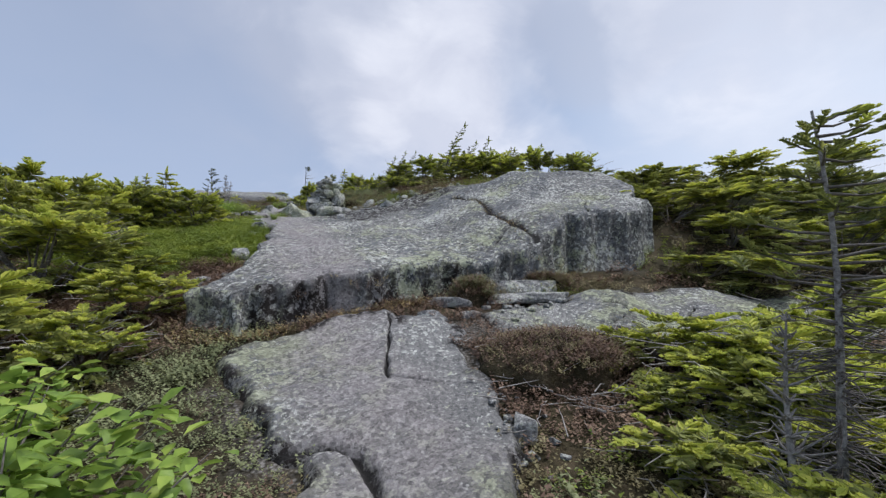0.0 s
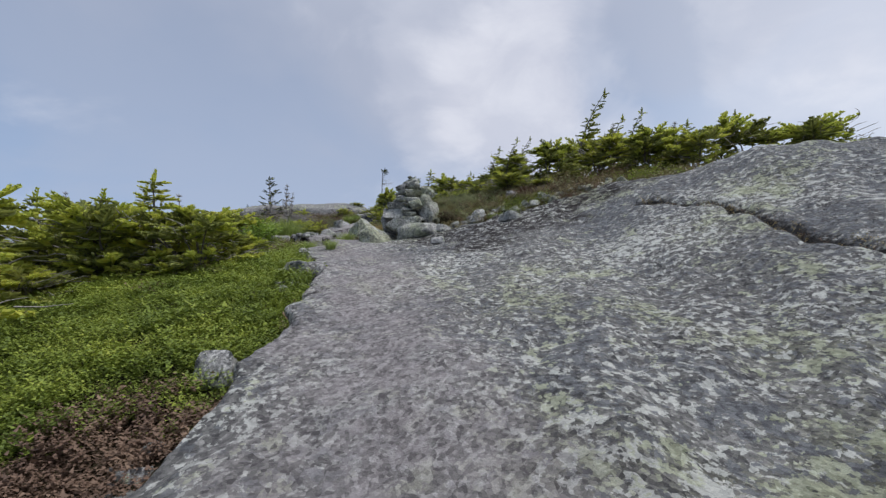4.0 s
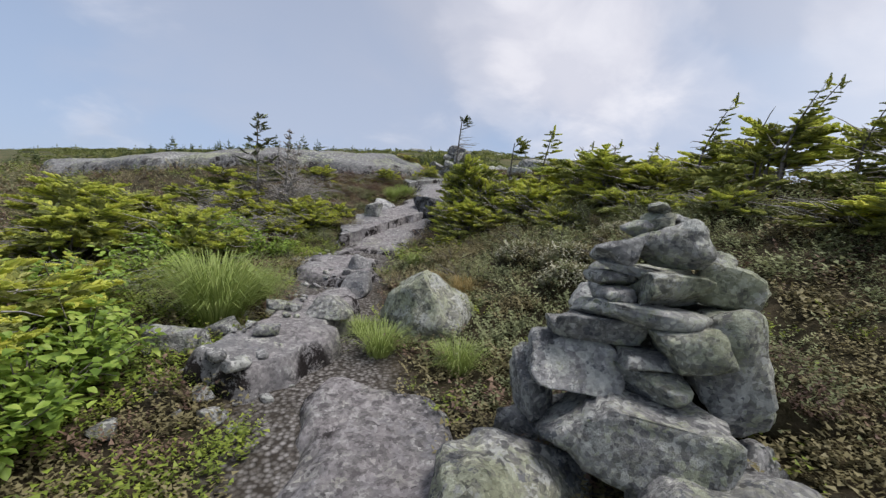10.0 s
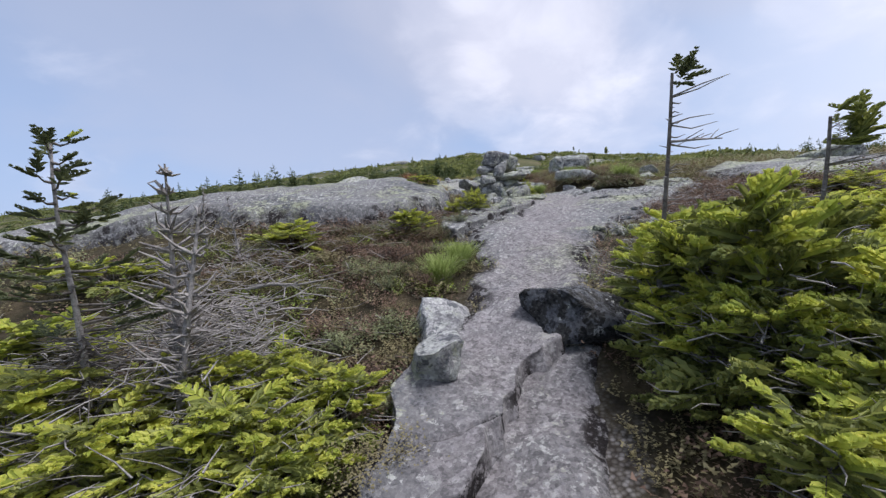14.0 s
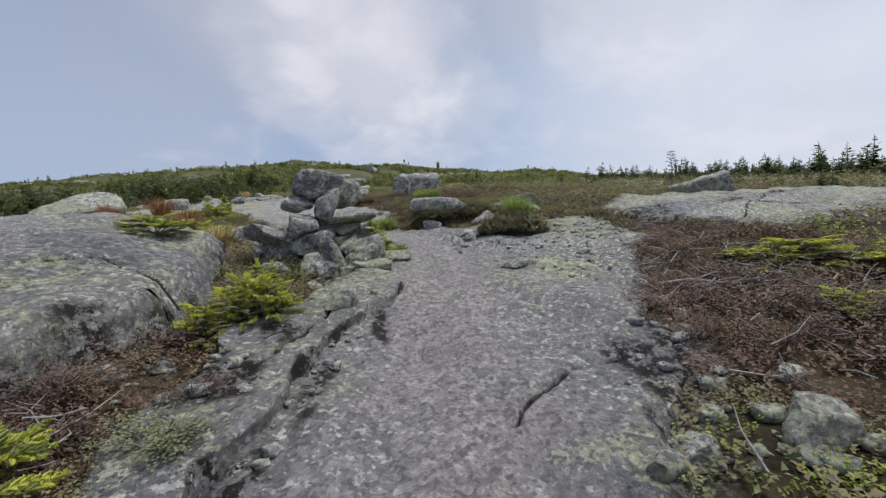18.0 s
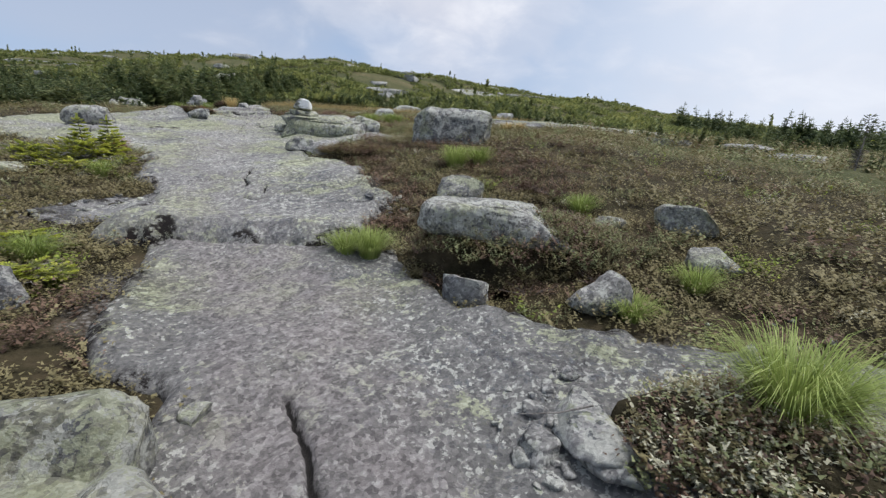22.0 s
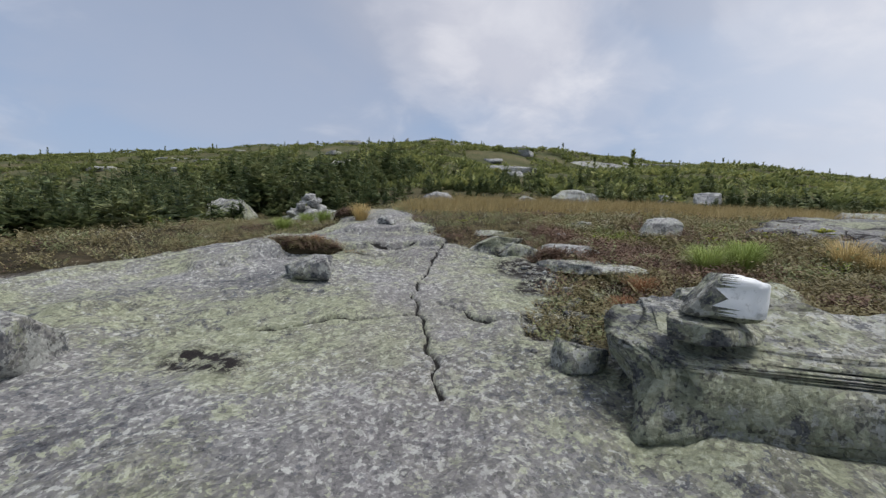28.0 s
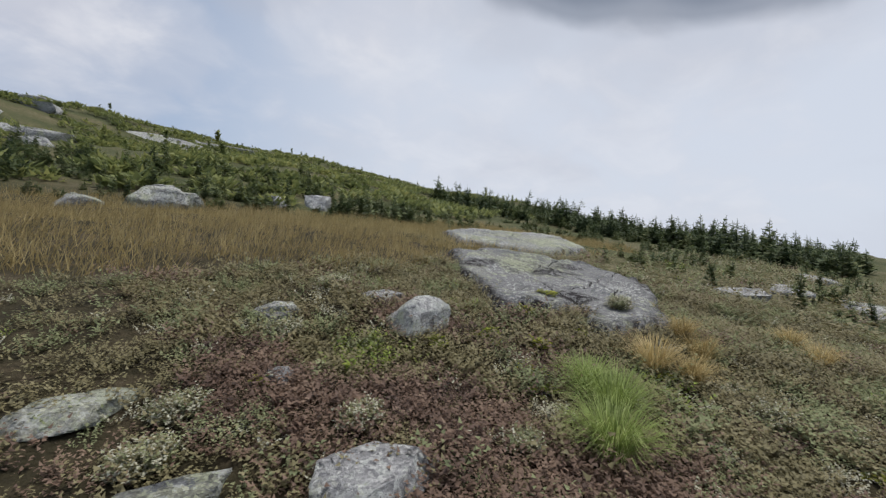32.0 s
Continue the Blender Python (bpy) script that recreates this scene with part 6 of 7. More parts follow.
# left of the first slabs
scatter_shrubs([(-2.9, 3.5, 0.8, 1), (-3.2, 4.4, 0.7, 0.9), (-3.9, 3.2, 1.0, 1.0), (-4.5, 4.8, 1.0, 1.0), (-3.9, 5.3, 0.55, 0.8), (-2.6, 2.9, 0.6, 0.8), (-5.3, 3.8, 1.1, 1.1), (-5.6, 6.2, 1.0, 1.0), (-5.0, 8.6, 0.8, 1.0), (-6.0, 8.4, 1.0, 1.1),
                (-5.2, 9.5, 0.75, 1.0), (-7.1, 8.9, 1.1, 1.1), (-4.75, 8.9, 0.5, 0.9), (-6.2, 10.3, 0.9, 0.9), (-7.0, 7.2, 1.1, 1.1), (-6.6, 5.3, 1.1, 1.1), (-5.9, 7.4, 0.9, 0.9), (-3.3, 2.0, 0.8, 1.0), (-4.4, 1.6, 1.0, 1.1)], FINE)
# right of the first slabs
scatter_shrubs([(1.9, 3.6, 0.9, 0.8), (2.2, 3.0, 1.0, 0.85), (1.55, 2.45, 0.85, 0.8), (2.3, 2.2, 1.0, 1.0), (2.9, 3.3, 1.0, 1.0), (3.5, 3.9, 1.0, 1.0), (1.75, 1.45, 0.9, 0.9), (3.2, 2.3, 1.0, 1.0), (1.35, 1.75, 0.7, 0.8), (2.6, 1.3, 1.0, 1.0)], [FINE[1], FINE[3]])
scatter_shrubs([(3.9, 6.4, 0.7, 0.41), (4.6, 5.9, 0.8, 0.48), (4.9, 7.3, 1.0, 0.54), (4.4, 8.3, 1.0, 0.51), (6.4, 6.9, 1.1, 0.58), (5.8, 8.7, 1.1, 0.54), (4.9, 10.2, 1.1, 0.41), (6.6, 10.6, 1.2, 0.42), (7.8, 8.2, 1.2, 0.58), (5.6, 5.0, 0.9, 0.54), (7.4, 5.6, 1.1, 0.61), (4.2, 9.3, 0.9, 0.48), (8.6, 10, 1.2, 0.54), (9.0, 6.5, 1.2, 0.61)], [COARSE[0], COARSE[2]])
# behind the whaleback
scatter_shrubs([(-1.4, 12.9, 0.95, 0.6), (-0.9, 12.7, 0.7, 0.6), (-3.4, 14.5, 0.7, 0.9), (-2.7, 14.1, 0.75, 0.9), (-2.0, 13.7, 0.7, 0.8)], [FINE[3]])
scatter_shrubs([(-0.6, 13.7, 0.9, 1.0), (0.4, 13.5, 1.0, 1.0), (1.3, 13.2, 1.0, 1.0), (2.2, 12.9, 1.0, 0.9), (-1.6, 14.4, 0.9, 1.0), (-2.5, 14.7, 0.8, 0.8), (0.3, 14.9, 1.1, 1.1), (3.2, 13.1, 1.0, 1.0), (-2.8, 15.4, 1.0, 0.75), (-1.7, 15.7, 1.1, 0.8), (-3.8, 16.0, 0.8, 0.7), (1.8, 14.6, 1.1, 1.1), (4.3, 12.6, 1.1, 1.0)], [FINE[2], FINE[0], COARSE[0]])
for x, y, k, s, turn in [(0.5, 14.2, 1, 0.6, 10), (-1.5, 14.1, 1, 0.6, 0), (-0.7, 14.5, 1, 0.62, 10), (1.2, 14.3, 1, 0.85, -20), (2.2, 13.8, 0, 0.8, 0), (-2.6, 14.9, 1, 0.45, 40), (-3.2, 15.2, 0, 0.5, 0), (0.8, 14.0, 1, 0.8, 20), (2.9, 13.6, 1, 0.7, 5), (-2.0, 15.0, 1, 0.7, 0)]:
    plant(UPRIGHT[k], x, y, turn, s)
plant(BENT, 0.1, 14.0, 0, 1.05)
plant(BENT, 1.3, 14.4, 25, 0.7)
plant(BENT, -1.3, 14.6, -15, 0.62)
# either side of the narrow trail
scatter_shrubs([(-7.4, 14.6, 0.65, 0.75), (-7.5, 13.8, 0.7, 0.7), (-8.6, 14.7, 0.9, 0.8), (-8.4, 13.5, 0.9, 0.8), (-7.2, 12.9, 0.65, 0.7), (-9.4, 13.6, 1.0, 0.8), (-7.7, 18.9, 0.45, 0.9), (-9.6, 15.6, 1.0, 0.8), (-7.0, 12.0, 0.7, 0.8), (-8.0, 12.3, 0.9, 0.9), (-6.6, 11.2, 0.6, 0.8), (-7.6, 11.2, 0.9, 0.9), (-8.8, 11.8, 1.1, 1), (-9.0, 18.3, 0.8, 0.7), (-10.2, 17, 1.0, 0.8)], [FINE[1], FINE[0], FINE[3]])
scatter_shrubs([(-4.75, 16.0, 0.55, 0.8), (-4.2, 15.9, 0.7, 0.9), (-4.55, 15.2, 0.6, 0.8), (-3.8, 15.2, 0.8, 0.9), (-4.85, 17.4, 0.5, 0.6), (-4.3, 17.0, 0.7, 0.8), (-3.5, 16.8, 0.9, 0.9), (-4.3, 17.9, 0.6, 0.6), (-3.4, 17.9, 0.8, 0.7), (-4.9, 14.7, 0.4, 0.7), (-2.7, 16.6, 1.0, 0.7), (-2.4, 18.2, 0.9, 0.7), (-1.4, 17.3, 1.1, 0.9), (-4.6, 16.0, 0.45, 0.8)], [FINE[0], FINE[2], FINE[1]])
scatter_shrubs([(place_rng.uniform(-9.6, -7.1), place_rng.uniform(12.6, 15.6), place_rng.uniform(0.55, 0.85), place_rng.uniform(0.8, 1.2)) for k in range(24)], [FINE[3], FINE[1]])
scatter_shrubs([(place_rng.uniform(-4.6, -2.6), place_rng.uniform(14.8, 18.4), place_rng.uniform(0.55, 0.8), place_rng.uniform(0.9, 1.3)) for k in range(14)], [FINE[3], FINE[1], FINE[0]])
plant(LONE, -5.27, 16.06, 0, 0.97)
plant(FLAT, -4.4, 16.3, 0, 1.0)
plant(FLAG, -8.25, 15.15, 0, 1.0)
plant(SNAG[0], -7.9, 15.45, 40, 1.1)
plant(SNAG[1], -7.88, 15.4, 200, 1.2)
scatter_shrubs([(-4.95, 15.75, 0.6, 1.2), (-4.95, 16.15, 0.5, 1.25), (-4.75, 16.4, 0.75, 1.2), (-5.0, 17.1, 0.45, 1.1), (-4.9, 16.8, 0.55, 1.1), (-4.7, 15.0, 0.6, 1.1), (-4.5, 15.6, 0.75, 1.2)], [FINE[0], FINE[2]])
for x, y, s in [(-6.9, 12.2, 0.7), (-7.1, 12.9, 0.7), (-6.7, 11.4, 0.75), (-6.3, 11.1, 0.7)]:
    plant(BIRCH, x, y, place_rng.uniform(0, 360), s)
for x, y, k, s, turn in [(-3.95, 16.05, 0, 0.95, 0), (-3.4, 16.5, 1, 0.6, 0), (-2.9, 17.3, 1, 0.65, 20), (-5.5, 8.4, 2, 1.05, 30), (-5.9, 8.1, 2, 0.9, 90), (-6.9, 8.2, 2, 0.9, 0), (-4.2, 17.4, 2, 0.6, 0), (-6.7, 9.3, 0, 0.75, 0)]:
    plant(UPRIGHT[k], x, y, turn, s)
for x, y, k, s, turn in [(-11.5, 12.1, 0, 1.05, 0), (-10.9, 12.6, 0, 0.8, 60), (-11.8, 11.6, 1, 1.1, 180), (-12.5, 12.8, 0, 0.9, 100), (-5.6, 8.9, 0, 0.7, 0), (-6.3, 9.2, 1, 0.8, 200), (-3.0, 15.1, 1, 0.8, 200), (-3.4, 15.9, 1, 0.9, 190), (0.9, 13.9, 0, 0.9, 0), (2.4, 14.6, 0, 1.0, 0),
                          (1.55, 1.95, 0, 0.75, 0), (-9.2, 17.6, 1, 0.7, 30), (-9.9, 17.9, 1, 0.7, 110), (-4.6, 16.9, 1, 0.6, 180), (-3.6, 16.8, 1, 0.8, 170)]:
    plant(SNAG[k], x, y, turn, s)


DEAD_TOP = half_dead(655, 2.15)
plant(DEAD_TOP, 1.75, 1.95, 0, 0.95)
# small firs higher up
scatter_shrubs([(-7.0, 15.55, 0.5, 1.2), (-7.4, 15.7, 0.5, 1.2), (-7.75, 15.5, 0.6, 1.2), (-7.2, 15.2, 0.5, 1.2), (-7.05, 20.4, 0.4, 1.3), (-2.6, 20.9, 0.8, 0.5), (-1.9, 20.4, 0.7, 0.5), (-8.1, 24.9, 0.35, 0.7), (-6.85, 20.85, 0.4, 0.9), (-8.6, 25.4, 0.4, 0.7), (-3.3, 19.8, 0.45, 0.5), (-7.1, 20.6, 0.45, 1.3), (-7.3, 20.4, 0.35, 1.2), (-6.95, 20.6, 0.4, 0.9), (-6.6, 22.75, 0.25, 0.8), (-6.0, 22.9, 0.22, 0.8), (-10.2, 26.3, 0.4, 0.8), (-8.3, 21.9, 0.5, 0.6), (-9.6, 26.0, 0.5, 0.7)], [FINE[3], FINE[1]])
scatter_shrubs([(-10.3, 28.2, 0.4, 1.4), (-10.0, 28.35, 0.35, 1.5), (-10.5, 27.9, 0.45, 1.2), (-9.7, 27.75, 0.42, 0.9), (-10.0, 28.0, 0.5, 1.0), (-9.55, 28.1, 0.4, 0.9), (-10.25, 27.75, 0.4, 0.8), (-9.95, 27.55, 0.36, 0.8), (-10.4, 28.35, 0.45, 0.8), (-9.75, 26.2, 0.2, 0.8), (-9.6, 26.35, 0.2, 0.8), (-8.95, 24.75, 0.5, 1.0), (-8.7, 24.45, 0.4, 1.0), (-6.3, 35.9, 0.22, 0.9), (-6.5, 35.25, 0.24, 0.9), (-6.05, 35.5, 0.24, 0.9), (-8.45, 36.0, 0.13, 0.9), (-5.4, 36.1, 0.25, 0.8), (-6.9, 36.0, 0.2, 0.8), (-9.95, 37.3, 0.18, 0.9)], [FINE[1], FINE[3]])
for x, y, s in [(-6.3, 22.6, 0.42), (-6.22, 22.7, 0.36), (-6.95, 20.5, 0.32), (-7.15, 20.35, 0.28), (-7.1, 20.7, 0.4), (-10.2, 28.35, 0.5), (-9.85, 28.35, 0.5), (-9.7, 28.2, 0.36)]:
    plant(UPRIGHT[2], x, y, place_rng.uniform(0, 360), s)

# ---- spruces in the distance ----
FAR_SPRUCE = [far_spruce(660 + k, h, w, n) for k, (h, w, n) in enumerate(((1.6, 0.36, 3), (1.2, 0.55, 5), (1.7, 0.28, 2), (0.9, 0.75, 5), (1.4, 0.45, 4), (0.8, 0.8, 4)))]
FAR_MESH = [mesh_of("crown", V, F, SPRUCE_FAR) for V, F in FAR_SPRUCE]


def wood(count, xr, yr, lo, hi, words, single=False):
    """Spruces strewn over a stretch of slope: single things where they can be told apart, else one joined stand."""
    h = Heap()
    X, Y = place_rng.uniform(*xr, count), place_rng.uniform(*yr, count)
    free = (on_rock(X, Y) < -0.6) & (waves(X, Y, 7, 83) > -0.7)
    for x, y in zip(X[free], Y[free]):
        i, s, yaw = place_rng.randint(6), place_rng.uniform(lo, hi), place_rng.uniform(0, 360)
        z = float(land(x, y)) - 0.05
        if single:
            ob = thing("spruce", words, "spruce tree", (x, y, z), "spruces", "", None, yaw, s)
            part("crown", FAR_MESH[i], ob)
        else:
            V, F = FAR_SPRUCE[i]
            h.add(turned(V, radians(yaw), 0, 0, s, (x, y, z)), F)
    if h.n:
        tagged(new("spruce_stand", h.mesh("spruce_stand", [SPRUCE_FAR])), words, "woods", "", "stuff")


wood(480, (-48, -18), (27, 47), 0.8, 1.3, "stand of bushy spruces on the open slope")
wood(420, (17, 40), (34, 64), 0.8, 1.55, "stand of dark small spruces on the skyline")
wood(120, (-27, -16.5), (28, 40), 0.6, 1.0, "bushy spruces on the brow of the slope")
wood(170, (2, 17), (33, 52), 0.25, 0.55, "low spruce scrub beyond the grass")
wood(90, (8, 24), (12, 29), 0.22, 0.42, "low spruce scrub beyond the heath")
wood(400, (-40, -15.5), (44.5, 60), 0.55, 1.7, "dense dark green spruces at the edge of the wood")
wood(150, (-16, 4), (47.5, 60), 0.35, 0.85, "small spruces at the foot of the hill")
wood(26, (4.0, 8), (22, 38), 0.25, 0.5, "small wind-shorn spruce in the heath", True)
wood(80, (-34, -16), (10, 29), 0.4, 0.75, "stand of small spruces beyond the bare rock")
wood(90, (8, 24), (2, 16), 0.4, 0.7, "thicket of spruces below the slabs")
wood(90, (-28, -8.5), (-6, 11), 0.4, 0.7, "stand of spruces on the lower slope")
wood(12, (-17.5, -13.5), (43.5, 46), 0.55, 0.85, "dense green spruce behind the low cairn", True)


def far_wood():
    """The low scrub that covers the far hill: cushions of bush, and here and there a thin spruce that stands above them."""
    rng = np.random.RandomState(33)
    h = Heap()
    n = 16000
    Y = 50 + 115 * rng.uniform(size=n) ** 0.8
    X = -9 + (Y - 20) * rng.uniform(-1.9, 1.1, n)
    keep = waves(X, Y, 17, 81) + 0.5 * waves(X, Y, 6, 82) > -0.35
    X, Y = X[keep], Y[keep]
    spots, n = np.stack([X, Y, land(X, Y)], 1), len(X)
    kind = np.where(rng.uniform(size=n) < 0.015, 4 + rng.randint(0, 4, n), rng.randint(0, 4, n))
    for k in range(8):
        blades = 40
        yaw = rng.uniform(0, 6.28, blades)
        if k < 4:
            up, out_ = rng.uniform(0.0, 0.42, blades), 0.75 * np.sqrt(rng.uniform(size=blades))
            up = up * (1.25 - out_)
        else:
            up = rng.uniform(0.1, 1.5, blades)
            out_ = 0.34 * (1 - up / 1.6) * rng.uniform(0.2, 1, blades)
        c = np.stack([np.cos(yaw) * out_, np.sin(yaw) * out_, up], 1)
        e = np.stack([np.cos(yaw), np.sin(yaw), rng.uniform(0.1, 1.1, blades)], 1) * rng.uniform(0.12, 0.27, blades)[:, None]
        w = np.stack([-np.sin(yaw), np.cos(yaw), rng.uniform(-0.5, 0.5, blades)], 1) * rng.uniform(0.07, 0.16, blades)[:, None]
        one = np.stack([c - w - e * 0.4, c + w - e * 0.4, c + e], 1).reshape(-1, 3)
        m = kind == k
        h.add_many(one, np.arange(len(one), dtype=np.int32).reshape(-1, 3), spots[m], rng.uniform(0, 6.28, m.sum()), rng.uniform(-0.1, 0.1, m.sum()), rng.uniform(0.65, 1.3, m.sum()))
    tagged(new("far_wood", h.mesh("far_wood", [SCRUB_FAR])), "low green scrub and small spruces covering the far hillside", "woods", "", "stuff")


far_wood()


def outcrops():
    rng = np.random.RandomState(35)
    for k in range(34):
        y = 52 + 70 * rng.uniform()
        x = rng.uniform(-9 - (y - 20) * 0.9, -9 + (y - 20) * 0.85)
        s = rng.uniform(0.5, 1.1) * (0.6 + y / 110)
        rock("rock_outcrop", "pale granite outcrop on the far hillside", (x, y, float(land(x, y)) - 0.35 * s), (2.6 * s, 1.6 * s, 0.75 * s), GRANITE_CLEAN, 900 + k, rng.uniform(-25, 25), (0, 0), 3, "hillside outcrops", 0.4, "outcrop", flat_top=0.3)
    for x, y, w, d in [(-31, 122, 15, 12), (-29, 108, 7, 10), (-24, 75, 3.0, 6), (-22, 62, 2.2, 5), (2, 88, 8, 5), (10, 96, 10, 5), (14, 76, 8, 4), (-9, 66, 5, 3)]:
        rock("rock_outcrop", "broad bare granite patch on the far hillside", (x, y, float(land(x, y)) - 0.85), (w, d, 1.5), GRANITE_CLEAN, 960 + int(w * 7 + y), 10, (8, 0), 4, "hillside outcrops", 0.4, "outcrop", flat_top=0.4)


outcrops()

# ---- birch, grass and heath ----
for x, y, s, turn in [(-1.4, 1.35, 1.3, 0), (-1.85, 1.75, 1.4, 70), (-2.5, 2.0, 1.3, 140), (-1.75, 1.25, 1.3, 200), (-5.5, 10.5, 0.8, 20), (-5.35, 10.15, 0.7, 120), (-5.75, 10.9, 0.75, 60), (-6.05, 10.75, 0.75, 200), (-6.4, 10.0, 0.7, 200), (-5.55, 9.3, 0.6, 40), (-7.0, 13.4, 0.5, 0), (1.9, 13.6, 1.0, 0), (-6.9, 14.2, 0.35, 10)]:
    plant(BIRCH, x, y, turn, s)
TUFT = [grass_tuft(710, 700, 0.36, 0.42, GRASS_GREEN, "bushy tuft of green mountain grass"), grass_tuft(711, 420, 0.26, 0.3, GRASS_GREEN, "small tuft of green grass"), grass_tuft(712, 420, 0.3, 0.34, GRASS_RUST, "tuft of rust-brown dry grass"), grass_tuft(713, 420, 0.34, 0.36, GRASS_TAN, "tuft of tan dry grass")]
def tufts(spots):
    for x, y, k, s in spots:
        plant(TUFT[k], x, y, place_rng.uniform(0, 360), s)


tufts([(-5.75, 11.8, 0, 1.5), (-5.95, 11.95, 0, 1.5), (-5.85, 12.3, 0, 0.9), (-4.5, 11.85, 1, 1.0), (-3.95, 11.75, 1, 0.9), (-4.75, 12.1, 1, 0.7), (-5.05, 14.0, 1, 0.8), (-6.85, 17.5, 0, 0.9), (-6.75, 17.9, 0, 0.8), (-6.05, 25.75, 0, 0.8), (-6.25, 25.7, 1, 0.9), (-5.15, 28.2, 0, 1.0), (-4.8, 28.4, 1, 1.2), (-8.4, 25.3, 0, 0.7), (-8.8, 25.1, 1, 1.1)])
tufts([(-6.52, 34.55, 0, 1.1), (-6.32, 34.85, 0, 0.9), (-6.97, 34.35, 0, 1.0), (-4.0, 26.4, 1, 1.0), (-4.3, 24.6, 1, 0.8), (-9.4, 27.5, 1, 0.9), (-3.7, 24.9, 1, 0.9), (-7.87, 33.5, 2, 0.8), (-8.12, 33.15, 2, 0.6), (-12.8, 29.0, 2, 1.3), (-12.5, 28.8, 2, 1.0), (-8.9, 24.0, 2, 1.2), (-9.4, 24.4, 2, 1.2), (-8.4, 23.7, 3, 1.1), (-11.62, 34.75, 2, 0.7), (-5.42, 34.65, 3, 1.1)])
tufts([(-5.32, 34.35, 3, 0.9), (-10.1, 28.9, 2, 0.9),
                   (-3.8, 9.6, 1, 0.7), (-4.3, 9.9, 1, 0.8), (-6.55, 22.2, 1, 0.6), (-12.02, 37.65, 3, 1.2), (-13.02, 38.15, 1, 1.3), (-13.92, 39.15, 1, 1.3), (-13.32, 36.95, 1, 1.2)])
plant(TUFT[0], -4.3, 23.45, 40, 0.95, 1.0, -0.2)
plant(TUFT[1], -4.1, 23.5, 0, 1.0, 1.0, -0.17)
plant(FLAG, 3.9, 31.2, 0, 0.7)
bush_rng = np.random.RandomState(63)
for x, y, s, k in ((1.55, 2.95, 0.42, 20), (2.05, 3.15, 0.55, 140), (2.6, 3.3, 0.6, 80), (1.95, 2.5, 0.5, 250), (-5.35, 8.95, 0.5, 10), (-5.8, 9.4, 0.5, 200), (-5.05, 8.3, 0.4, 100)):
    plant(COARSE[1], x, y, k, s, 0.9)
for k in range(30):
    plant([BERRY, LEATHER, LEATHER][k % 3], bush_rng.uniform(-4.75, -2.6), bush_rng.uniform(12.9, 15.0), bush_rng.uniform(0, 360), bush_rng.uniform(0.7, 1.15), bush_rng.uniform(0.8, 1.2))
for k in range(12):
    plant([BERRY, LEATHER][k % 2], bush_rng.uniform(-7.0, -6.55), bush_rng.uniform(11.9, 16.5), bush_rng.uniform(0, 360), bush_rng.uniform(0.6, 0.9), bush_rng.uniform(0.8, 1.1))
for k in range(84):
    plant([LEATHER, BERRY, RUSSET, LEATHER, BERRY, RUSSET, LEATHER, BERRY][k % 8], bush_rng.uniform(-9.4, -6.9), bush_rng.uniform(15.6, 19.2), bush_rng.uniform(0, 360), bush_rng.uniform(0.5, 0.9), bush_rng.uniform(0.6, 1.0))
for x, y, s in ((-4.9, 15.95, 0.55), (-4.6, 15.6, 0.6), (-4.85, 16.4, 0.5)):
    plant(COARSE[1], x, y, bush_rng.uniform(0, 360), s, 1.35)
for x, y, s in ((-4.95, 16.2, 0.5), (-4.7, 15.85, 0.6)):
    plant(COARSE[0], x, y, bush_rng.uniform(0, 360), s, 1.5)
for k in range(130):
    x, y = bush_rng.uniform(-8.9, -2.0), bush_rng.uniform(32.6, 38.6)
    if float(on_rock(x, y)) < -0.25:
        plant([RUSSET, LEATHER, RUSSET, BERRY][k % 4], x, y, bush_rng.uniform(0, 360), bush_rng.uniform(0.45, 0.85), bush_rng.uniform(0.4, 0.65))
for k in range(80):
    x, y = bush_rng.uniform(-5.9, -2.4), bush_rng.uniform(26.2, 32.0)
    if float(on_rock(x, y)) < -0.25:
        plant([RUSSET, LEATHER, RUSSET, LEATHER][k % 4], x, y, bush_rng.uniform(0, 360), bush_rng.uniform(0.5, 0.9), bush_rng.uniform(0.35, 0.6))
for x, y, s in ((-6.98, 13.2, 0.85), (-7.4, 13.6, 0.9), (-6.85, 13.7, 0.6), (-7.3, 12.8, 0.8), (-7.8, 13.9, 0.8)):
    plant(BIRCH, x, y, bush_rng.uniform(0, 360), s)
for x, y, s in ((-7.74, 19.7, 0.8), (-7.3, 19.15, 0.7), (-7.6, 19.3, 0.8), (-8.0, 19.5, 0.9), (-7.05, 19.45, 0.45), (-4.3, 19.8, 0.7), (-4.0, 19.6, 0.9), (-3.7, 20.1, 1.0), (-4.2, 20.3, 0.8), (-3.4, 19.7, 0.9), (-3.9, 20.7, 0.9), (-3.3, 20.4, 1.0)):
    plant(RUSSET, x, y, bush_rng.uniform(0, 360), s, 1.15)
# sprouts, bushes and lichen in the open heath at the end
for x, y, s in ((-6.34, 35.82, 0.2), (-6.7, 35.05, 0.2), (-5.33, 35.41, 0.16), (-5.57, 34.57, 0.22), (-8.48, 35.97, 0.1), (-5.77, 33.18, 0.2), (-4.6, 36.3, 0.25)):
    plant(FINE[3], x, y, bush_rng.uniform(0, 360), s, 0.9)
for x, y in ((-4.65, 34.45), (-4.4, 34.7), (-3.4, 33.6), (-3.0, 33.9)):
    plant(TUFT[3], x, y, bush_rng.uniform(0, 360), 0.9)
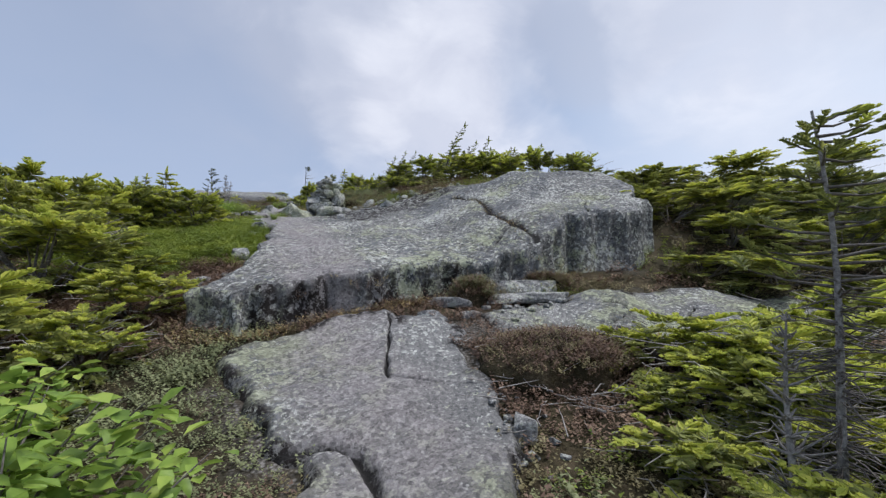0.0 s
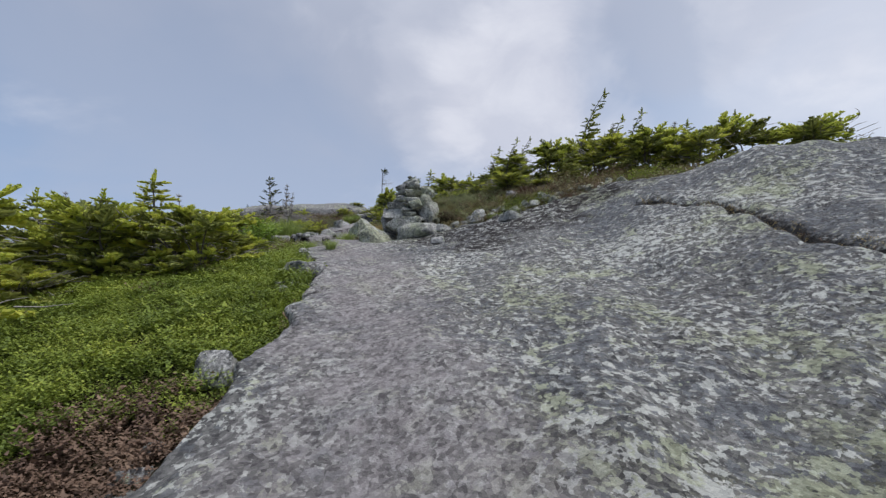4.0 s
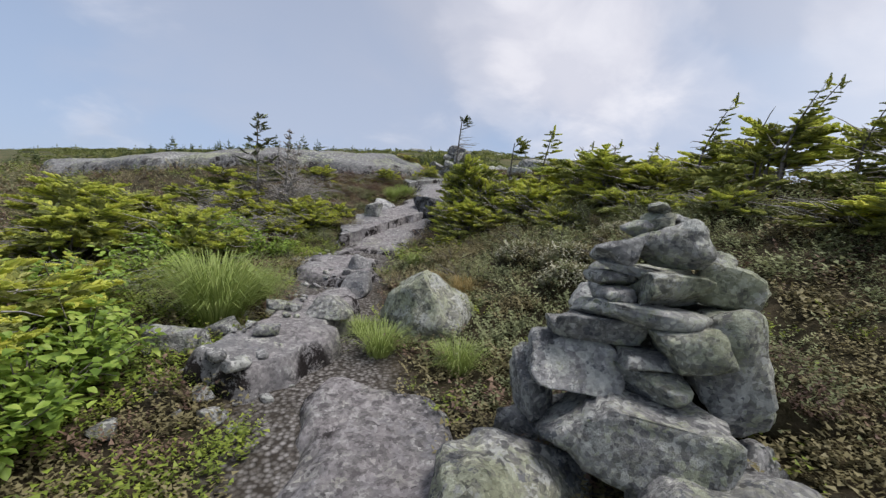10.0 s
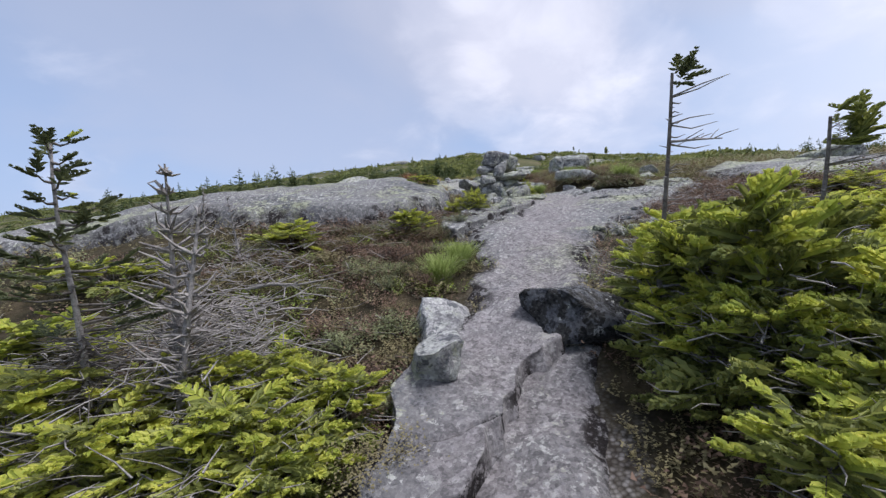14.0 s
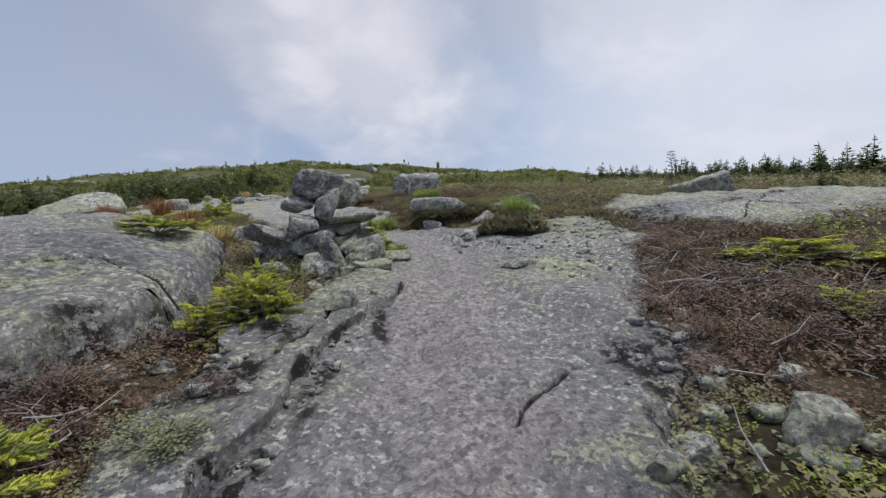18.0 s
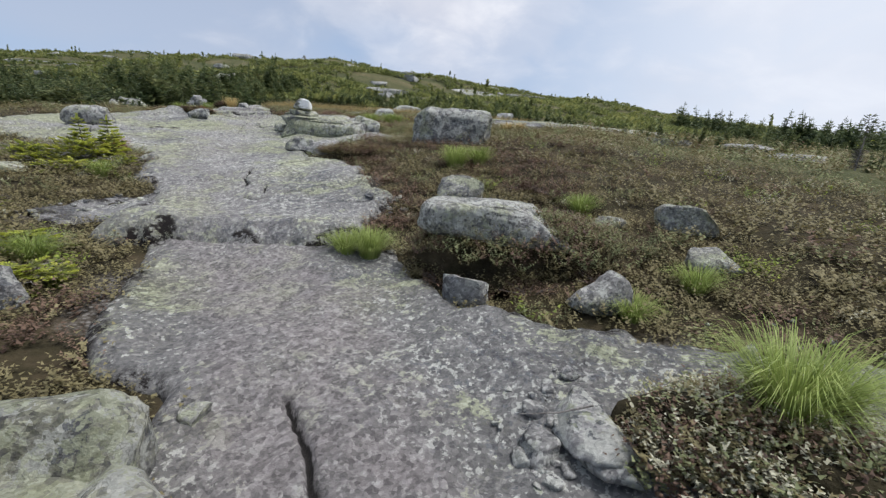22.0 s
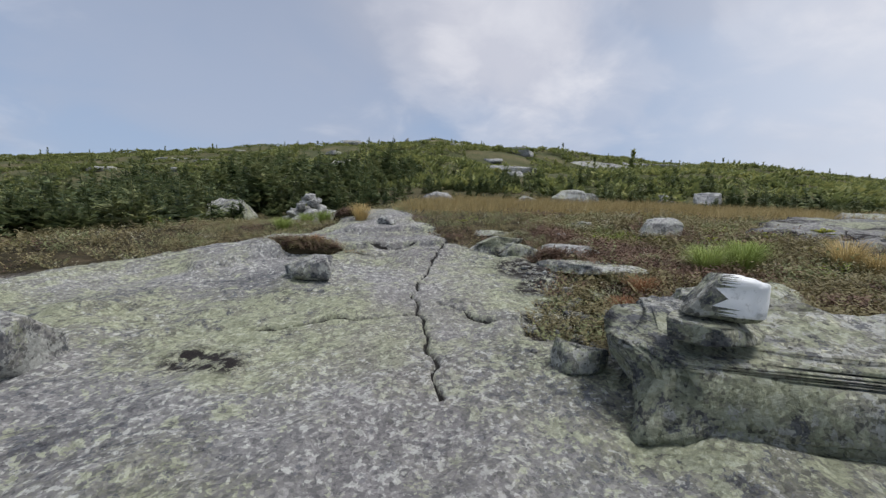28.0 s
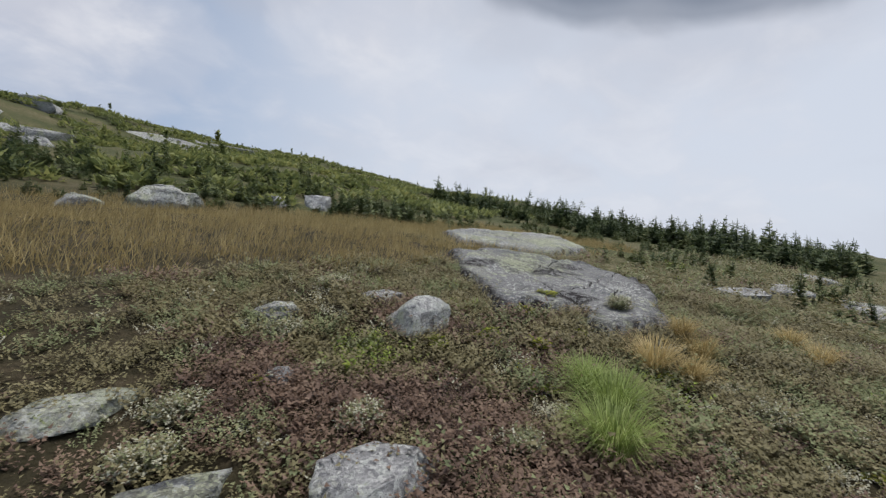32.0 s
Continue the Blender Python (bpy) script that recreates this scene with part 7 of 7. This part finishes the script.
for x, y, s in ((-5.45, 25.35, 0.55), (-5.2, 25.05, 0.55), (-4.85, 24.98, 0.6), (-4.3, 25.1, 0.6), (-5.55, 25.65, 0.5)):
    plant(RUSSET, x, y, bush_rng.uniform(0, 360), s, 1.0)
plant(TUFT[3], -4.2, 12.85, 30, 0.7)
plant(TUFT[3], -4.55, 13.2, 80, 0.6)
away_with([RUSSET, BERRY, LEATHER, *FINE, *COARSE, *UPRIGHT, *SNAG, LONE, FLAT, FLAG, BENT, DEAD_TOP, BIRCH, *TUFT])


def meadow():
    """Tan grass on the level ground below the hill."""
    rng = np.random.RandomState(41)
    n = 70000
    x, y = rng.uniform(-12.5, 9, n), rng.uniform(37.6, 48.8, n)
    keep = (on_rock(x, y) < -0.1) & (y > 38.5 + 0.7 * waves(x, y, 3, 91) + 0.12 * np.abs(x + 7)) & (waves(x, y, 1.1, 92) > -0.75)
    x, y = x[keep], y[keep]
    n = len(x)
    z = land(x, y)
    L, yaw = rng.uniform(0.10, 0.34, n), rng.uniform(0, 6.28, n)
    w = rng.uniform(0.003, 0.008, n)
    o = np.stack([x, y, z - 0.02], 1)
    nrm = np.stack([np.cos(yaw), np.sin(yaw), 0 * yaw], 1) * w[:, None]
    tip = o + np.stack([rng.normal(0.05, 0.09, n), rng.normal(0, 0.09, n), L], 1)
    V = np.stack([o - nrm, o + nrm, tip], 1).reshape(-1, 3)
    tagged(new("meadow_grass", mesh_of("meadow_grass", V, np.arange(3 * n, dtype=np.int32).reshape(-1, 3), GRASS_TAN)), "tan dry mountain grass below the hill", "grass", "", "stuff")


meadow()


def heath_clump(seed, stems, leaves, height, spread, leaf):
    rng = np.random.RandomState(seed)
    V = []
    for k in range(stems):
        yaw, r = rng.uniform(0, 6.28), spread * np.sqrt(rng.uniform())
        d = np.array([np.cos(yaw) * r, np.sin(yaw) * r, height * rng.uniform(0.6, 1.1)])
        for j in range(leaves):
            f = (j + 0.6) / leaves
            c = d * f + [np.cos(yaw) * spread * 0.3, np.sin(yaw) * spread * 0.3, -0.01]
            a = rng.uniform(0, 6.28)
            e = np.array([np.cos(a), np.sin(a), rng.uniform(-0.2, 0.7)]) * leaf
            s = np.array([-np.sin(a), np.cos(a), rng.uniform(-0.4, 0.4)]) * leaf * 0.38
            V += [c - s, c + s, c + e]
    V = np.array(V)
    return V, np.arange(len(V), dtype=np.int32).reshape(-1, 3)


CLUMPS = [heath_clump(800 + k, 9, 6, 0.085, 0.085, 0.017) for k in range(4)]
MATS = {"green": (HEATH_GREEN, "bright green crowberry mat"), "olive": (HEATH_OLIVE, "olive-brown low heath"), "brown": (HEATH_BROWN, "dark reddish-brown heath"), "grey": (HEATH_GREY, "grey-green low heath"), "pale": (REINDEER, "pale reindeer lichen among heath")}


def near(x, y, cx, cy, rx, ry):
    return np.clip(1.3 - np.hypot((x - cx) / rx, (y - cy) / ry), 0, 1)


def heath():
    rng = np.random.RandomState(51)
    heaps = {k: Heap() for k in MATS}
    spots = []
    for count, reach, big in ((38000, 4.0, 1.1), (16000, 9.5, 1.7), (15000, 26.0, 3.0)):
        u = rng.uniform(0, len(TRAIL) - 2.001, count) + 1
        i = u.astype(int)
        f = u - i
        P = np.array(TRAIL)
        c = P[i] * (1 - f)[:, None] + P[i + 1] * f[:, None]
        side = rng.uniform(-1, 1, count)
        off = np.sign(side) * np.abs(side) ** 0.9 * reach
        c[:, 0] += off
        c[:, 1] += rng.normal(0, 0.5, count)
        spots.append(np.concatenate([c, np.full((count, 1), big)], 1))
    n = 10000
    spots.append(np.stack([rng.uniform(-5.9, -2.8, n), rng.uniform(3.6, 9.8, n), np.full(n, 0.95)], 1))
    n = 9000
    spots.append(np.stack([rng.uniform(-8.8, 0.5, n), rng.uniform(32.5, 39.2, n), np.full(n, 1.3)], 1))
    S = np.concatenate(spots)
    x, y, big = S.T
    rk, tr = on_rock(x, y), line_distance(x, y, TRAIL)
    keep = (rk < 0.03) & ((tr > 0.42 + 0.1 * waves(x, y, 0.8, 95)) | (y < 9)) & (y < 44.4) & ((big < 1.5) | (tr > 3.6)) & ((big < 2.5) | ((tr > 9) & (y > 12))) & ~((y > 38.9) & (x > -11.4))
    x, y, big = x[keep], y[keep], big[keep]
    z = land(x, y)
    patch, patch2 = waves(x, y, 1.7, 96), waves(x, y, 0.9, 97)
    green = 0.15 + 1.5 * near(x, y, -4.1, 6.9, 1.7, 2.2) + 0.5 * near(x, y, -5, 10.5, 1.5, 2) + 0.3 * near(x, y, -7.5, 14, 2, 3) + 0.35 * patch
    brown = 0.2 + 1.4 * near(x, y, -0.2, 4.55, 1.9, 0.55) + 0.15 * flow(y, 30, 33) + 1.3 * near(x, y, 0.9, 3.7, 1.0, 1.1) + 1.2 * near(x, y, -3.2, 20.3, 1.7, 2.4) + 0.8 * near(x, y, -8, 19.2, 1.2, 1.5) + 1.9 * near(x, y, -3.1, 4.9, 1.0, 1.3) + 0.6 * near(x, y, -5, 29, 2.5, 2.5) + 0.5 * near(x, y, -8, 35, 2.5, 2) - 0.35 * patch
    olive = 0.35 + 0.35 * flow(y, 22, 26) + 0.4 * patch2
    grey = 0.05 + 0.8 * near(x, y, -3, 13.4, 2.0, 2.0) + 1.0 * near(x, y, -1.9, 3.0, 1.1, 1.8)  + 0.4 * flow(y, 24, 30) - 0.3 * patch2
    pale = -0.38 + 0.62 * flow(y, 22, 28) + 0.75 * near(x, y, -3.0, 13.1, 1.4, 1.1) + 0.5 * waves(x, y, 0.6, 98)
    W = np.stack([green, olive, brown, grey, pale], 1) + rng.uniform(0, 0.35, (len(x), 5))
    pick = W.argmax(1)
    names = ["green", "olive", "brown", "grey", "pale"]
    which, size = rng.randint(0, 4, len(x)), big * rng.uniform(0.75, 1.3, len(x)) * np.where(pick == 4, 0.7, 1) * (1 + 0.4 * waves(x, y, 0.35, 99))
    yaw, tilt = rng.uniform(0, 6.28, len(x)), rng.uniform(-0.2, 0.2, len(x))
    for k, name in enumerate(names):
        for j in range(4):
            m = (pick == k) & (which == j)
            if m.any():
                heaps[name].add_many(*CLUMPS[j], np.stack([x, y, z], 1)[m], yaw[m], tilt[m], size[m])
    for k, h in heaps.items():
        tagged(new("heath", h.mesh("heath", [MATS[k][0]])), MATS[k][1], "heath", "", "stuff")


heath()


def mound(label, at, size, mat, count, seed):
    """A cushion of heath that stands above the rock, with peat beneath."""
    rng = np.random.RandomState(seed)
    V, F = rock_shape(seed, size, 4, 3, 1.0, 0.06)
    V[:, 2] = np.maximum((V[:, 2] - 0.5 * size[2]) * 1.9, -0.1)
    ob = thing("heath_mound", label, "heath", (at[0], at[1], ground_z(*at) - 0.05))
    part("peat", mesh_of("peat", V, F, GROUND, None, True), ob, "dark peat")
    h = Heap()
    for k in range(count):
        yaw, u = rng.uniform(0, 6.28), np.sqrt(rng.uniform(0.02, 1))
        p = (np.cos(yaw) * size[0] * 0.48 * u, np.sin(yaw) * size[1] * 0.48 * u, size[2] * (0.95 * np.sqrt(max(0.0, 1 - u * u * 0.95)) - 0.04))
        C, T = CLUMPS[rng.randint(4)]
        h.add(turned(C, rng.uniform(0, 6.28), rng.uniform(-0.4, 0.4), 0, rng.uniform(0.7, 1.2), p), T, rng.randint(len(mat)))
    part("heath_cover", h.mesh("heath_cover", mat), ob)
    return ob


mound("dark brown heath cushion on the pale slab", (0.95, 3.75), (1.35, 1.3, 0.3), [HEATH_BROWN, HEATH_BROWN, HEATH_OLIVE], 620, 1000)
mound("heath mound with tall grass between bare gravel", (-4.35, 23.4), (1.0, 0.9, 0.32), [HEATH_OLIVE, HEATH_BROWN, HEATH_GREY, REINDEER], 700, 1001)
mound("mossy peat bank under the flat boulder", (-4.75, 25.6), (1.95, 1.25, 0.42), [HEATH_BROWN, HEATH_OLIVE, HEATH_GREY], 800, 1002)
mound("brown heath cushion on the upper slab", (-11.85, 34.7), (1.2, 0.5, 0.13), [HEATH_BROWN, HEATH_OLIVE], 420, 1003)
mound("small heath cushion on the slab", (-12.42, 38.15), (0.7, 0.4, 0.2), [HEATH_BROWN], 120, 1004)
mound("brown heath at the end of the slab", (-6.6, 29.3), (1.3, 0.9, 0.14), [HEATH_BROWN, HEATH_OLIVE], 460, 1005)
mound("round brown heath cushion between flat stones", (-8.56, 34.66), (0.34, 0.34, 0.17), [HEATH_BROWN], 130, 1021)
mound("dark heath growing under the whaleback", (0.35, 5.1), (0.55, 0.35, 0.36), [HEATH_OLIVE, HEATH_BROWN, HEATH_GREY], 200, 1006)
mound("dark heath under the crack of the whaleback", (1.35, 5.72), (0.7, 0.4, 0.2), [HEATH_BROWN, HEATH_OLIVE], 200, 1007)
for px, py, w in ((-8.91, 35.97, 0.22), (-9.13, 35.66, 0.24), (-7.41, 34.7, 0.16), (-7.96, 36.77, 0.3), (-8.12, 35.38, 0.2), (-5.5, 33.75, 0.25), (-4.2, 35.5, 0.3), (-7.0, 37.6, 0.35), (-3.75, 13.45, 0.5), (-3.3, 13.15, 0.55), (-3.3, 12.75, 0.5), (-2.9, 13.5, 0.4)):
    mound("cushion of pale reindeer lichen in the heath", (px, py), (w, w * 0.7, 0.04 + 0.32 * w), [REINDEER, HEATH_GREY, HEATH_OLIVE], int(360 * w), 1010 + int(10 * w))
mound("mossy cushion beside the cairn", (-2.6, 11.6), (1.0, 0.8, 0.22), [HEATH_OLIVE, HEATH_BROWN, HEATH_GREY], 340, 1008)


def crack_heath(line, count, spread, size, words):
    """Low heath rooted along a crack or the foot of a rock."""
    rng = np.random.RandomState(61)
    h, P = Heap(), np.array(line)
    for k in range(count):
        u = rng.uniform(0, len(P) - 1.001)
        i = int(u)
        p = P[i] + (P[i + 1] - P[i]) * (u - i) + rng.normal(0, spread, 2)
        C, T = CLUMPS[rng.randint(4)]
        h.add(turned(C, rng.uniform(0, 6.28), 0, 0, size * rng.uniform(0.4, 1.0), (p[0], p[1], ground_z(*p) - 0.03)), T, rng.randint(3))
    tagged(new("heath", h.mesh("heath", [HEATH_BROWN, HEATH_OLIVE, GRASS_TAN])), words, "heath", "", "stuff")


crack_heath(SLABS["whaleback"]["cracks"][0], 150, 0.04, 1.0, "dry heath rooted in the long crack of the rock")
crack_heath([(-2.95, 4.25), (-2.05, 4.0), (-1.2, 4.54), (-0.55, 4.84), (0.46, 5.24), (1.33, 5.68)], 330, 0.05, 1.5, "dark heath along the foot of the whaleback")
crack_heath([(-11.4, 34.52), (-10.94, 34.8)], 40, 0.03, 0.9, "dry grass and heath under the broken ledge")


def brushwood():
    """Bleached dead twigs that lie on the heath."""
    rng = np.random.RandomState(57)
    h = Heap()
    for cx, cy, rx, ry, n, heap in ((-7.85, 15.6, 0.5, 0.4, 560, 0.6), (-8.4, 16.2, 0.8, 0.8, 260, 0.3), (-4.6, 15.9, 0.5, 0.6, 160, 0.5), (-3.3, 20.2, 1.1, 1.9, 260, 0.14), (0.9, 3.4, 0.7, 1.2, 120, 0.12), (-9.0, 17.3, 1.2, 1.0, 200, 0.2), (-7.4, 14.2, 0.5, 0.7, 130, 0.42), (-8.6, 15.0, 0.7, 0.6, 200, 0.5), (-4.3, 15.4, 0.5, 0.5, 130, 0.6), (-4.6, 16.8, 0.4, 0.6, 120, 0.5), (-7.9, 14.6, 1.1, 2.2, 90, 0.25), (-3.8, 16.6, 0.9, 1.6, 180, 0.25), (-8.0, 19.2, 0.7, 0.6, 80, 0.15), (2.4, 2.4, 0.9, 0.9, 120, 0.2), (-4.2, 23.3, 0.5, 0.4, 50, 0.2)):
        for k in range(n):
            x, y = cx + rng.normal(0, rx * 0.5), cy + rng.normal(0, ry * 0.5)
            if line_distance(np.array(x), np.array(y), TRAIL) < 0.6:
                continue
            z = float(land(x, y)) + heap * rng.uniform(0.1, 1.0)
            yaw, L = rng.uniform(0, 6.28), rng.uniform(0.08, 0.32)
            d = np.array([np.cos(yaw), np.sin(yaw), rng.uniform(-0.15, 0.5)]) * L
            p = np.array([x, y, z])
            V, F = tube([p, p + d * 0.5 + rng.normal(0, 0.02, 3), p + d], [0.006, 0.004, 0.002], 3)
            h.add(V, F)
    tagged(new("brushwood", h.mesh("brushwood", [BARK_DEAD])), "bleached dead twigs lying on the heath", "dead twigs", "", "stuff")


brushwood()


def dead_branch(x, y, turn, length):
    """A bleached crooked stick with two stubs."""
    ob = thing("dead_branch", "bleached crooked dead branch lying on heath", "branch", (x, y, ground_z(x, y) + 0.05), turn=turn)
    V, F = tube([(0, 0, 0), (0.3 * length, 0.03, 0.04), (0.65 * length, -0.03, 0.03), (length, 0.02, 0.07)], [0.02, 0.017, 0.013, 0.006], 6)
    part("stem", mesh_of("stem", V, F, BARK_DEAD, None, True), ob)
    for u, side in ((0.35, 1), (0.6, -1)):
        V, F = tube([(u * length, 0, 0.04), (u * length + 0.1, side * 0.1, 0.08), (u * length + 0.16, side * 0.2, 0.09)], [0.01, 0.007, 0.003], 5)
        part("stub", mesh_of("stub", V, F, BARK_DEAD, None, True), ob)


dead_branch(-3.95, 20.75, -45, 0.7)
dead_branch(-3.6, 20.3, 20, 0.5)
dead_branch(-4.45, 16.2, 60, 0.8)
dead_branch(-3.4, 17.6, -30, 0.9)
dead_branch(-8.6, 16.9, 10, 0.8)
